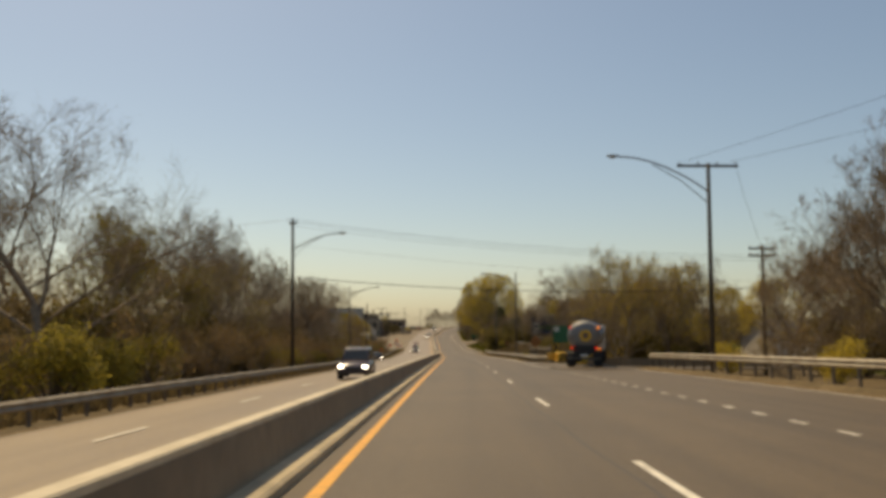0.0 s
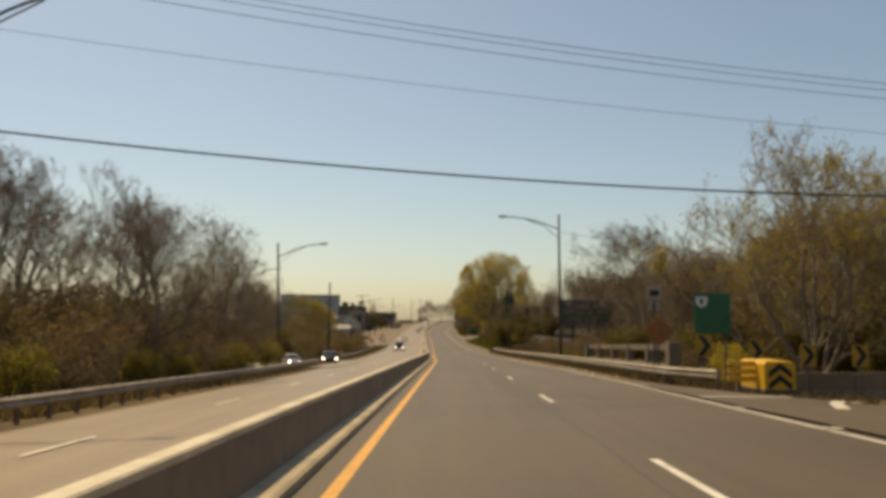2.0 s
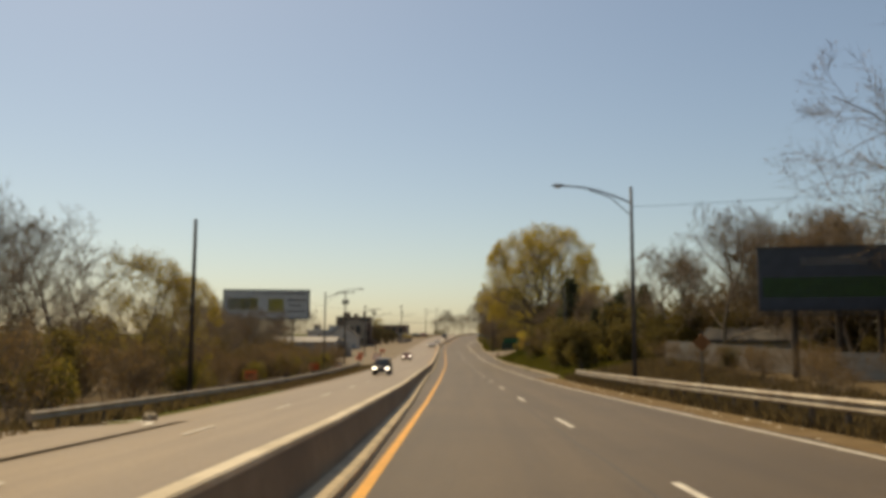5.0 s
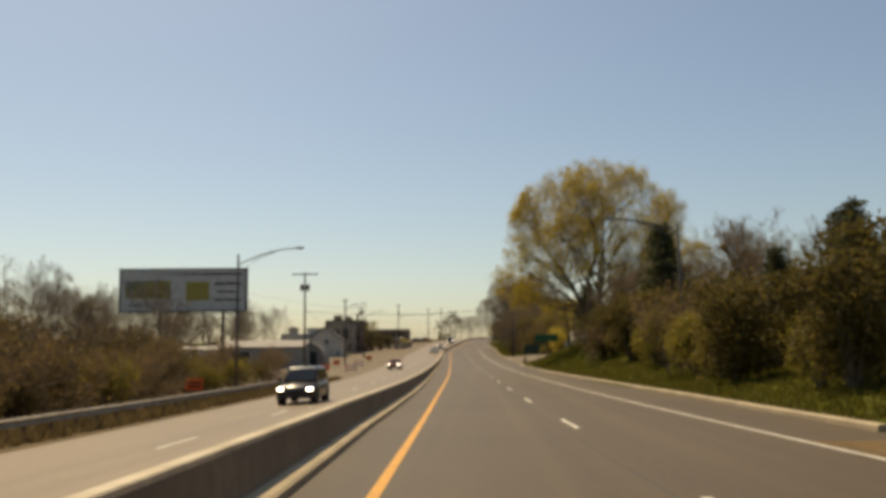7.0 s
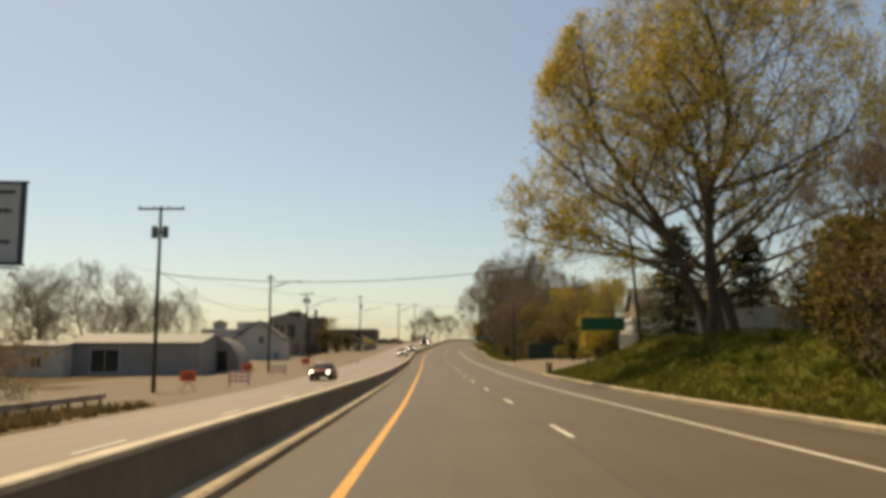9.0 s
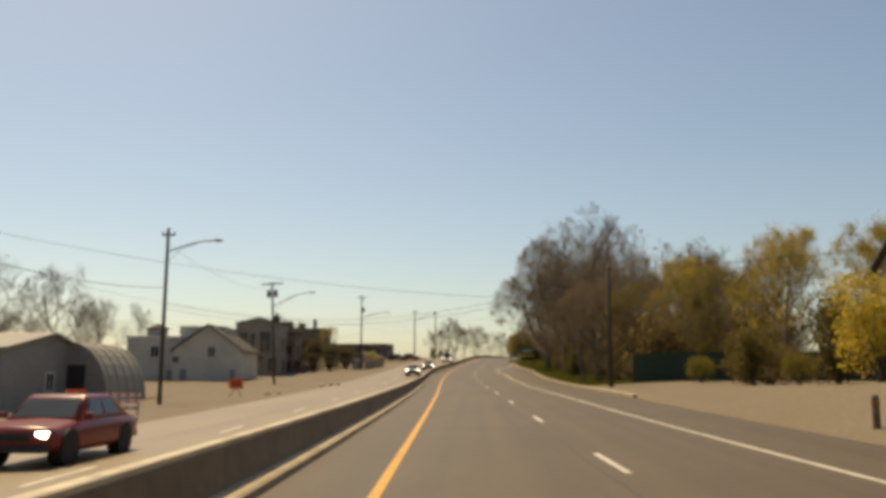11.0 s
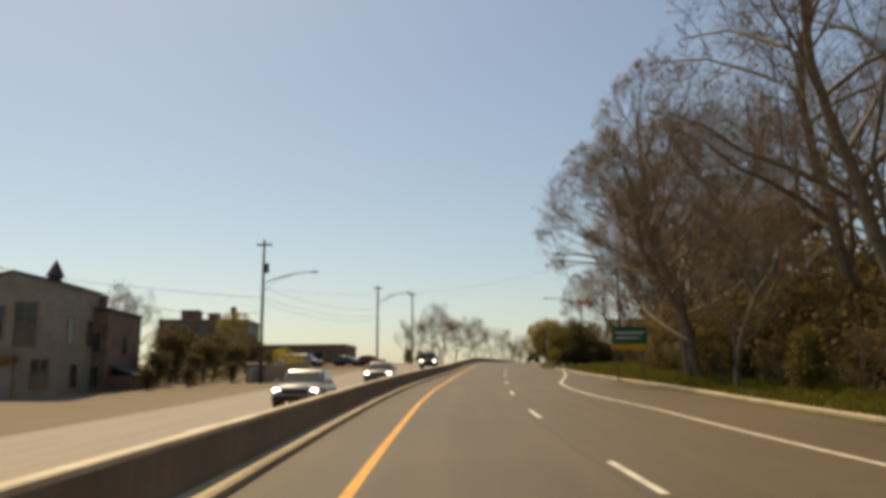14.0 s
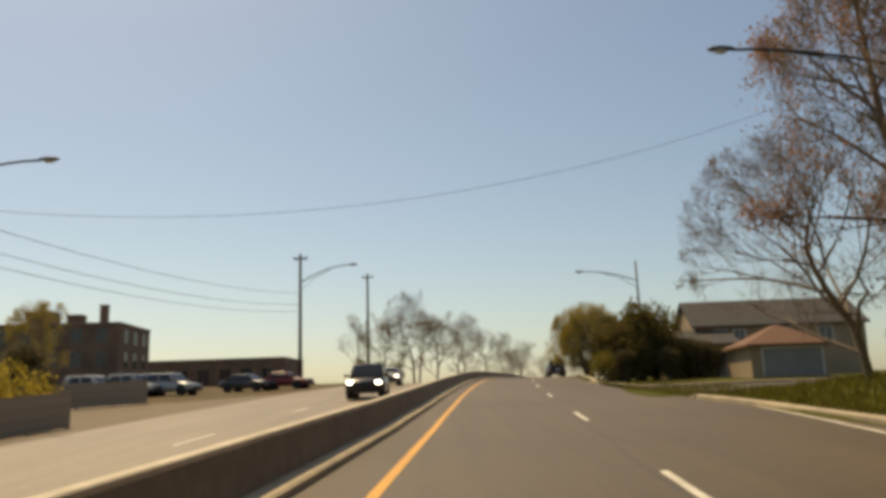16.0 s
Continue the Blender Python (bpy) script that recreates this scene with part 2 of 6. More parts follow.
# darker copy of the sign orange; shade on the diamond signs is in the colour
SIGN_DULL = mat("shaded_orange", (.30, .12, .03), rough=.7, vary=.15, scale=3)
# SIGN_YELLOW scaled down to hold the shade on the chevrons
CHEVRON = mat("shaded_yellow", (.45, .27, .03), rough=.6, vary=.12, scale=3)
SIGN_WHITE = mat("sign_white", (.75, .75, .72), rough=.5, vary=.05, scale=3)
BLACK = mat("black_rubber", (.02, .02, .02), rough=.8, vary=.2)
PANEL_DARK = mat("panel_dark", (.05, .058, .07), rough=.5, vary=.15, scale=2)
PANEL_GREEN = mat("panel_green", (.10, .20, .05), rough=.5, vary=.15, scale=2)
# poster yellow dimmed in its colour, since the board faces away from the sun
PANEL_YELLOW_SHADED = mat("panel_yellow_shaded", (.38, .33, .07), rough=.6, vary=.12, scale=1.5)
PANEL_PALE = mat("panel_pale", (.45, .45, .43), rough=.6, vary=.1, scale=1.5)
WALL_WHITE = mat("white_siding", (.56, .51, .43), rough=.8, vary=.08, scale=3, second=(.38, .36, .33), second_scale=.4, second_amount=.5)
WALL_GREEN = mat("green_boards", (.02, .045, .025), rough=.8, vary=.15, scale=3)
FENCE_PALE = mat("pale_boards", (.42, .36, .27), rough=.9, vary=.18, scale=3, second=(.28, .22, .15), second_scale=.6, second_amount=.6)
FENCE_GREY = mat("weathered_boards", (.33, .27, .2), rough=.9, vary=.2, scale=3, second=(.2, .16, .11), second_scale=.6, second_amount=.6)
WALL_GREY = mat("grey_siding", (.27, .26, .245), rough=.8, vary=.1, scale=3, second=(.2, .19, .17), second_scale=.4, second_amount=.5)
WALL_BRICK = mat("dark_brick", (.21, .135, .095), rough=.9, vary=.25, scale=7, second=(.1, .065, .05), second_scale=.5, second_amount=.6)
WALL_TAN = mat("tan_siding", (.36, .27, .17), rough=.85, vary=.1, scale=3, second=(.28, .2, .12), second_scale=.5, second_amount=.5)
ROOF_DARK = mat("dark_shingles", (.065, .058, .052), rough=.9, vary=.3, scale=9, bump=.4, bump_scale=25)
ROOF_GREY = mat("grey_metal_roof", (.27, .25, .22), rough=.7, metal=.1, vary=.12, scale=2)
# siding with the shade of the shop front mixed into its colour
WALL_DIM = mat("shaded_grey_siding", (.27, .24, .195), rough=.85, vary=.12, scale=3, second=(.2, .17, .13), second_scale=.5, second_amount=.7)
ROOF_RED = mat("red_shingles", (.19, .095, .055), rough=.9, vary=.3, scale=9, bump=.4, bump_scale=25)
TRIM = mat("trim_white", (.68, .66, .62), rough=.7, vary=.08)
GLASS = mat("window_glass", (.03, .035, .04), rough=.08, vary=.2, scale=.8, spec=.6)
CHROME = mat("chrome", (.6, .6, .6), rough=.15, metal=1.0, vary=.05)
TANK = mat("polished_tank", (.24, .235, .23), rough=.55, metal=.4, vary=.1, scale=2, second=(.2, .18, .15), second_scale=1, second_amount=.4)
CHASSIS = mat("chassis_black", (.025, .024, .023), rough=.7, vary=.2)
PAINTS = {"dark": mat("dark_paint", (.035, .033, .034), rough=.25, vary=.05, spec=.6), "silver": mat("silver_paint", (.38, .38, .38), rough=.3, metal=.4, vary=.05),
          "maroon": mat("plum_paint", (.11, .09, .10), rough=.25, vary=.05, spec=.6), "white": mat("white_car_paint", (.6, .6, .58), rough=.3, vary=.05),
          "red": mat("red_paint", (.20, .02, .015), rough=.3, vary=.05)}
HEADLIGHT = glow("lit_headlight", (1.0, .93, .8), 9.0)
AMBER = glow("amber_lamp", (1.0, .28, .02), 1.0)
REDLAMP = glow("red_lamp", (.8, .03, .015), .6)
REDLENS = mat("red_lens", (.25, .01, .01), rough=.3, vary=.05)


# ---- building blocks ----
def mesh_of(bm, name, material, smooth=False):
    me = bpy.data.meshes.new(name)
    bm.to_mesh(me)
    bm.free()
    me.materials.append(material)
    if smooth:
        for p in me.polygons:
            p.use_smooth = True
    return me


def part(name, bm, material, parent=None, label="", smooth=False):
    """Links a bmesh as one mesh object, under a thing or a part if one is given."""
    ob = new(name, mesh_of(bm, name, material, smooth))
    if parent:
        ob.parent = parent
    if label:
        ob["label"] = label
    return ob


def root(name, m, label, category, group="", kind=""):
    ob = new(name)
    ob.empty_display_size = .3
    ob.matrix_world = m
    return tagged(ob, label, category, group, kind)


def box(bm, x0, x1, y0, y1, z0, z1, bevel=0.0):
    v = [bm.verts.new((x, y, z)) for z in (z0, z1) for y in (y0, y1) for x in (x0, x1)]
    fs = [bm.faces.new([v[i] for i in q]) for q in ((0, 2, 3, 1), (4, 5, 7, 6), (0, 1, 5, 4), (2, 6, 7, 3), (1, 3, 7, 5), (0, 4, 6, 2))]
    if bevel:
        es = list({e for f in fs for e in f.edges})
        bmesh.ops.bevel(bm, geom=es, offset=bevel, segments=2, affect="EDGES", profile=.6)
    return bm


def boxed(*a, bevel=0.0):
    return box(bmesh.new(), *a, bevel=bevel)


def tube(bm, pts, radii, sides=8, caps=True):
    """A round tapered rod through points."""
    pts = [Vector(p) for p in pts]
    rings = []
    for i, p in enumerate(pts):
        d = (pts[min(i + 1, len(pts) - 1)] - pts[max(i - 1, 0)]).normalized()
        a = d.orthogonal().normalized()
        b = d.cross(a)
        r = radii[i] if hasattr(radii, "__len__") else radii
        rings.append([bm.verts.new(p + (a * math.cos(k * math.tau / sides) + b * math.sin(k * math.tau / sides)) * r) for k in range(sides)])
    for q, w in zip(rings, rings[1:]):
        best = min(range(sides), key=lambda s: (w[s].co - q[0].co).length)
        for k in range(sides):
            bm.faces.new((q[k], q[(k + 1) % sides], w[(k + 1 + best) % sides], w[(k + best) % sides]))
    if caps:
        bm.faces.new(rings[0][::-1])
        bm.faces.new(rings[-1])
    return bm


def rod(pts, radii, sides=8):
    return tube(bmesh.new(), pts, radii, sides)


def prism(profile, y0, y1):
    """A closed profile of (x, z), drawn out along y."""
    bm = bmesh.new()
    a = [bm.verts.new((x, y0, z)) for x, z in profile]
    b = [bm.verts.new((x, y1, z)) for x, z in profile]
    n = len(profile)
    for i in range(n):
        bm.faces.new((a[i], a[(i + 1) % n], b[(i + 1) % n], b[i]))
    bm.faces.new(a[::-1])
    bm.faces.new(b)
    bmesh.ops.recalc_face_normals(bm, faces=bm.faces)
    return bm


def strip(y0, y1, step, profile):
    """A band along the road: profile(y) gives a row of (u, height over the road line) from left to right."""
    bm = bmesh.new()
    n = max(2, int(round((y1 - y0) / step)) + 1)
    last = None
    for i in range(n):
        y = y0 + (y1 - y0) * i / (n - 1)
        row = [bm.verts.new((px(y) + u, y, pz(y) + h)) for u, h in profile(y)]
        if last:
            for k in range(len(row) - 1):
                bm.faces.new((last[k], last[k + 1], row[k + 1], row[k]))
        last = row
    return bm


def bar_strip(y0, y1, step, profile):
    """A closed section along the road, with ends."""
    bm = bmesh.new()
    n = max(2, int(round((y1 - y0) / step)) + 1)
    last = first = None
    for i in range(n):
        y = y0 + (y1 - y0) * i / (n - 1)
        row = [bm.verts.new((px(y) + u, y, pz(y) + h)) for u, h in profile(y)]
        if last:
            for k in range(len(row)):
                bm.faces.new((last[k], last[(k + 1) % len(row)], row[(k + 1) % len(row)], row[k]))
        first = first or row
        last = row
    bm.faces.new(first[::-1])
    bm.faces.new(last)
    bmesh.ops.recalc_face_normals(bm, faces=bm.faces)
    return bm


# ---- ground, road, markings ----
def build_ground():
    us = [-1800, -900, -500, -300, -200, -140, -100, -75, -58, -45, -36, -30, -25, -21, -18.5, -16, -14.3, -13.2, -12.4, -11.4, -10.4, -8, -5, -3, 0, 4,
          7, 7.7, 8.3, 8.9, 9.5, 10.1, 10.8, 11.6, 12.4, 13.2, 14, 15, 17, 20, 24, 30, 38, 50, 65, 85, 115, 160, 230, 330, 520, 900, 1800]
    ys = list(range(-150, -20, 12)) + list(range(-20, 560, 4)) + list(range(560, 900, 20)) + [920, 1000, 1100, 1300, 1600, 2200, 3200]
    bm = bmesh.new()
    rows = []
    for y in ys:
        row = []
        for u in us:
            far = min(max((abs(u) - 60) / 200, 0), 1)
            z = pz(y) + dip(u, y)
            r = lerp(y, RIGHT)
            if LEFT_OUT and lerp(y, LEFT_OUT) + .2 < u < r - .2:
                z -= .35
            elif abs(u) > 14:
                z += noise.noise(Vector((u * .12, y * .12, 3))) * .18
            z += far * noise.noise(Vector((u * .004, y * .004, 1))) * 2.0
            row.append(bm.verts.new((px(y) + u, y, z)))
        rows.append(row)
    for a, b in zip(rows, rows[1:]):
        for k in range(len(us) - 1):
            bm.faces.new((a[k], a[k + 1], b[k + 1], b[k]))
    me = mesh_of(bm, "ground", DIRT, True)
    me.materials.append(GRASS)
    me.materials.append(GRAVEL)
    for p in me.polygons:
        c = p.center
        u = c.x - px(c.y)
        if abs(u) > 24:
            u += math.copysign(26, u) * noise.noise(Vector((c.x * .03, c.y * .03, 7)))
        if 9 < u < 24 and 298 < c.y < 347:
            p.material_index = 2
        elif u > 0 and 186 < c.y < 335 or u > 0 and c.y > 335 and u < 40:
            p.material_index = 1
        elif u < 0 and 258 < c.y < 470 and u > -36:
            p.material_index = 2
        elif u < -60 or u > 60:
            p.material_index = 1
        elif u < 0 and 140 < c.y < 190 and u > -18:
            p.material_index = 1
    ob = new("ground", me)
    tagged(ob, "bare brown roadside earth with patches of spring grass", "ground", kind="structure")


build_ground()

road = part("road", bar_strip(-150, 900, 4, lambda y: [(lerp(y, KERB_IN) - .1, 0), (3, 0), (lerp(y, RIGHT), -lerp(y, CROSSFALL)), (lerp(y, RIGHT), -.5), (lerp(y, KERB_IN) - .1, -.5)]), ASPHALT)
tagged(road, "grey-brown asphalt carriageway with two lanes and a wide shoulder", "road", kind="structure")
road_far = part("road_opposite", bar_strip(-150, 900, 4, lambda y: [(lerp(y, FACE) - .3, -.3), (lerp(y, LEFT_OUT), dip(lerp(y, LEFT_OUT), y)), (lerp(y, LEFT_OUT), -1.2), (lerp(y, FACE) - .3, -1.2)]), ASPHALT_L)
tagged(road_far, "asphalt carriageway for oncoming traffic, coloured lighter for sun glare", "road", kind="structure")

kerb = part("median_kerb", bar_strip(-150, 900, 2.5, lambda y: [(lerp(y, KERB_IN), -.1), (lerp(y, KERB_IN), .09), (lerp(y, KERB_IN) - .04, .12), (lerp(y, FACE) - .05, .14), (lerp(y, FACE) - .05, -.1)]), CONCRETE)
tagged(kerb, "low pale concrete kerb along the median barrier", "kerb", kind="structure")


def barrier_section(y):
    f = lerp(y, FACE)
    t = .665
    return [(f, -.1), (f - .02, .16), (f - .06, t - .04), (f - .08, t), (f - .21, t), (f - .24, t - .04), (f - .46, -.9), (f, -.9)]


# sides use the darker concrete as painted shade
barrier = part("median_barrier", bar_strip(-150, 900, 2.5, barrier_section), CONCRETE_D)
tagged(barrier, "long concrete median barrier, sides darkened for shade and top paled for sun", "barrier", kind="structure")
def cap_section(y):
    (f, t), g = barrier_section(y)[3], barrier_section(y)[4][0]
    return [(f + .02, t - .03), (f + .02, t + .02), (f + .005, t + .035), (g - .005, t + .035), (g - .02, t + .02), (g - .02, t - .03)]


# top strip coloured lighter, standing in for sun on it
cap = part("barrier_cap", bar_strip(-150, 900, 2.5, cap_section), CAP, barrier, "stained concrete top, paled as if sunlit")

def kerb_section(y):
    r, z = lerp(y, RIGHT), -lerp(y, CROSSFALL)
    return [(r - .02, z - .1), (r - .02, z + .11), (r + .03, z + .14), (r + .2, z + .15), (r + .2, z - .1)]


for k0, k1 in ((198, 300), (330, 440.5), (463.5, 900)):
    right_kerb = part("verge_kerb", bar_strip(k0, k1, 4, kerb_section), CONCRETE)
    tagged(right_kerb, "pale concrete kerb between the shoulder and the grass verge", "kerb", kind="structure")


def line(name, y0, y1, ufun, w, material, parent, lift=.004, step=4.0, hfun=None):
    return part(name, strip(y0, y1, step, lambda y: [(ufun(y) - w / 2, lift + (hfun(y) if hfun else 0)), (ufun(y) + w / 2, lift + (hfun(y) if hfun else 0))]), material, parent)


line("yellow_edge_line", -150, 900, lambda y: lerp(y, YELLOW), .15, PAINT_Y, road, step=2.5)["label"] = "worn yellow edge line"
line("white_edge_line", 57, 437, lambda y: lerp(y, EDGE), .13, PAINT_W, road, step=1.5)["label"] = "worn white edge line"
line("white_edge_line", -150, 57, lambda y: 12.3, .13, PAINT_W, road)
# bare dirt that has washed over the shoulder, and what lies on it
for d0, d1, inner in ((-60, 56, lambda y: 12.5), (86, 196, lambda y: lerp(y, EDGE) + .22 + .09 * math.sin(y * .7) + .06 * math.sin(y * 2.3))):
    dirt = part("dirt_shoulder", strip(d0, d1, .8, lambda y: [(inner(y), .006), ((inner(y) + lerp(y, RIGHT)) / 2, .012 + .006 * math.sin(y * 1.3)), (lerp(y, RIGHT) + .03, .008)]), SHOULDER, smooth=True)
    tagged(dirt, "brown dirt washed over the shoulder below the guard rail", "shoulder", kind="structure")


def scatter(name, label, category, material, count, y0, y1, span, size, seed):
    """Loose flat chips on the ground, as one object; span is the strip beside the asphalt's edge."""
    r = random.Random(seed)
    V, F = [], []
    for i in range(count):
        y = r.uniform(y0, y1)
        u = lerp(y, RIGHT) + r.uniform(*span)
        x, z, a = px(y) + u, pz(y) + max(dip(u, y), 0 if u < lerp(y, RIGHT) else -9), r.random() * math.tau
        w = size * r.uniform(.4, 1.3)
        n0 = len(V)
        for h in (.0, w * r.uniform(.2, .5)):
            for k in range(5):
                b = a + k * math.tau / 5
                q = w * (.7 + .5 * r.random()) * (.8 if h else 1)
                V.append((x + q * math.cos(b), y + 1.5 * q * math.sin(b), z + .01 + h))
        F.append(tuple(n0 + 5 + k for k in range(5)))
        F += [(n0 + k, n0 + (k + 1) % 5, n0 + 5 + (k + 1) % 5, n0 + 5 + k) for k in range(5)]
    me = bpy.data.meshes.new(name)
    me.from_pydata(V, [], F)
    me.materials.append(material)
    tagged(new(name, me), label, category, kind="stuff")


scatter("litter", "pale scraps of litter and stones on the dirt shoulder", "litter", CAP, 170, 90, 190, (-.9, .5), .07, 21)
scatter("rubble", "broken pale concrete behind the guard rail", "rubble", CONCRETE, 260, 90, 150, (.75, 1.9), .17, 22)
DASH = [(-8, -86), (0, 10.8), (2, 36.5), (4, 62.4), (7, 103.1), (9, 127.4), (11, 151.2), (15, 202.6), (17, 226.5), (20, 263.4), (21, 274.8), (25, 325), (28, 361.1), (33, 422.7), (34, 434.6), (45, 568.8)]
for k in range(-4, 46):
    y = lerp(k, DASH)
    line("lane_dash", y - 3.05, y, lambda v: lerp(v, YELLOW) + lerp(v, LANE), .12, PAINT_W, road, step=1.6)
for k in range(-4, 20):
    y = 14.1 + 2.05 * k
    if y < 54:
        line("exit_lane_dash", y, y + .75, lambda v: 6.8, .13, PAINT_W, road, step=1)
left_low = lambda u: (lambda y: dip(u, y))
for k in range(-4, 40):
    y = 32.7 + 12.2 * k
    line("opposite_lane_dash", y - 3.05, y, lambda v: -7.35, .12, PAINT_W, road_far, step=1.6, hfun=left_low(-7.35))
line("opposite_inner_line", -150, 700, lambda y: lerp(y, FACE) - 1.05, .12, PAINT_Y, road_far, hfun=lambda y: dip(lerp(y, FACE) - 1.05, y) + .006)


# gore and side road on the right
def side_road():
    bm = bmesh.new()
    last = None
    for i in range(15):
        t = i / 14
        x = 7.0 + 60 * t
        y = 66.5 + 6 * t * t
        w = 5.2 + 9 * (1 - t) ** 6
        row = []
        for s in (-1, -.33, .33, 1):
            yy = y + s * w
            row.append(bm.verts.new((x, yy, max(pz(yy) + dip(min(x, 13), yy) + .012, gz(x, yy) + .05))))
        if last:
            for k in range(3):
                bm.faces.new((last[k], row[k], row[k + 1], last[k + 1]))
        last = row
    ob = part("side_road", bm, ASPHALT)
    tagged(ob, "asphalt turning lane leaving the highway", "road", kind="structure")
    for name, pts in (("gore_line", [(7.1, 75.4), (11.2, 75.4)]), ("gore_line", [(6.85, 71.3), (8.9, 70.8)]), ("gore_line", [(9.2, 77.6), (15, 80.6)]), ("gore_line", [(11.1, 80.6), (17.4, 85)]), ("gore_line", [(6.7, 66.5), (7.6, 66.2)]),
                      ("ramp_edge_line", [(17.5, 79.6), (13.75, 78), (12.7, 77.2), (11, 74.8), (9.9, 72.9), (8.8, 69.9), (8.15, 67.3), (7.4, 62.5), (6.9, 58)])):
        g = bmesh.new()
        prev = None
        for (x, y), (x2, y2) in zip(pts, pts[1:]):
            for j in range(6):
                a, b = x + (x2 - x) * j / 6, y + (y2 - y) * j / 6
                d = Vector((x2 - x, y2 - y)).normalized()
                w = .11 if name == "gore_line" else .16
                row = [g.verts.new((a - d.y * s * w, b + d.x * s * w, pz(b) + dip(min(a, 13), b) + .03)) for s in (-1, 1)]
                if prev:
                    g.faces.new((prev[0], prev[1], row[1], row[0]))
                prev = row
        part(name, g, PAINT_W, ob)


side_road()


def left_side_road():
    bm = bmesh.new()
    last = None
    for i in range(13):
        t = i / 12
        x = -9.6 - 55 * t
        y = 141 + 8 * t
        w = 7.5 + 10 * (1 - t) ** 7
        row = [bm.verts.new((x, y + s * w, max(gz(x, y + s * w), gz(-11.2, y + s * w) - 1.0 * t) + .05)) for s in (-1, -.5, 0, .5, 1)]
        if last:
            for k in range(4):
                bm.faces.new((last[k], last[k + 1], row[k + 1], row[k]))
        last = row
    bmesh.ops.recalc_face_normals(bm, faces=bm.faces)
    ob = part("side_road_opposite", bm, ASPHALT_L)
    tagged(ob, "asphalt side road joining the oncoming carriageway", "road", kind="structure")
    g = bmesh.new()
    prev = None
    for i in range(9):
        a = radians(95 + 80 * i / 8)
        c = Vector((-13.2 + 3.2 * math.cos(a - 1.6), 155 + 3.6 * math.sin(a - 1.6), 0))
        row = [g.verts.new((c.x + s * math.cos(a - 1.6) * .12, c.y + s * math.sin(a - 1.6) * .12, gz(c.x, c.y) + .09)) for s in (-1, 1)]
        if prev:
            g.faces.new((prev[0], prev[1], row[1], row[0]))
        prev = row
    part("curved_line", g, PAINT_W, ob)


left_side_road()


def crest_street():
    """A street that falls away to the right between the grass verge and the bushes on the crest, with its rounded kerbs."""
    def near(x):
        return 441.0 + 3.4 * min(max((x - 4.2) / 4.0, 0), 1) ** .6 + .07 * max(x - 8, 0)

    def far(x):
        return 463.0 - 3.2 * min(max((x - 4.0) / 4.0, 0), 1) ** .6 + .07 * max(x - 8, 0)

    def level(x, y):
        r = px(y) + lerp(y, RIGHT)
        edge = pz(y) - lerp(y, CROSSFALL)
        k = min(max((x - r) / 2.2, 0), 1)
        return edge + .01 + (gz(max(x, r + 2.2), y) + .06 - edge) * k

    xs = [3.6 + .6 * i for i in range(12)] + [11.5, 13, 15, 18, 22, 27, 33, 40, 50]
    bm = bmesh.new()
    last = None
    for x in xs:
        y0, y1 = near(x) - .1, far(x) + .1
        row = [bm.verts.new((x, y, level(x, y))) for y in (y0 + (y1 - y0) * k / 6 for k in range(7))]
        if last:
            for k in range(6):
                bm.faces.new((last[k], row[k], row[k + 1], last[k + 1]))
        last = row
    bmesh.ops.recalc_face_normals(bm, faces=bm.faces)
    ob = part("side_road_crest", bm, ASPHALT)
    tagged(ob, "asphalt side street leaving between grass and bushes", "road", kind="structure")
    for side, fun in ((-1, near), (1, far)):
        g = bmesh.new()
        rows = []
        for x in [4.05 + .3 * i for i in range(15)] + xs[12:]:
            y, e = fun(x), .05
            d = Vector((fun(x - e) - fun(x + e), 2 * e, 0)).normalized() * side
            z = level(x, y)
            rows.append([g.verts.new((x + d.x * w, y + d.y * w, z + h)) for w, h in ((-.32, -.1), (-.3, .015), (0, .02), (.02, .15), (.2, .17), (.2, -.1))])
        for q, w in zip(rows, rows[1:]):
            for k in range(6):
                g.faces.new((q[k], q[(k + 1) % 6], w[(k + 1) % 6], w[k]))
        g.faces.new(rows[0])
        g.faces.new(rows[-1])
        bmesh.ops.recalc_face_normals(g, faces=g.faces)
        part("corner_kerb", g, CONCRETE, ob, "rounded pale concrete kerb and gutter")


crest_street()
seam = line("tar_seam", -60, 560, lambda y: lerp(y, YELLOW) + 3.3 + .04 * math.sin(y * .21) + .03 * math.sin(y * .9), .045, PATCH, road, lift=.003, step=1.5)
seam["label"] = "dark tarred crack"


# ---- guard rails ----
W_BEAM = [(0, -.155), (.05, -.12), (.08, -.085), (.05, -.04), (0, 0), (.05, .04), (.08, .085), (.05, .12), (0, .155)]


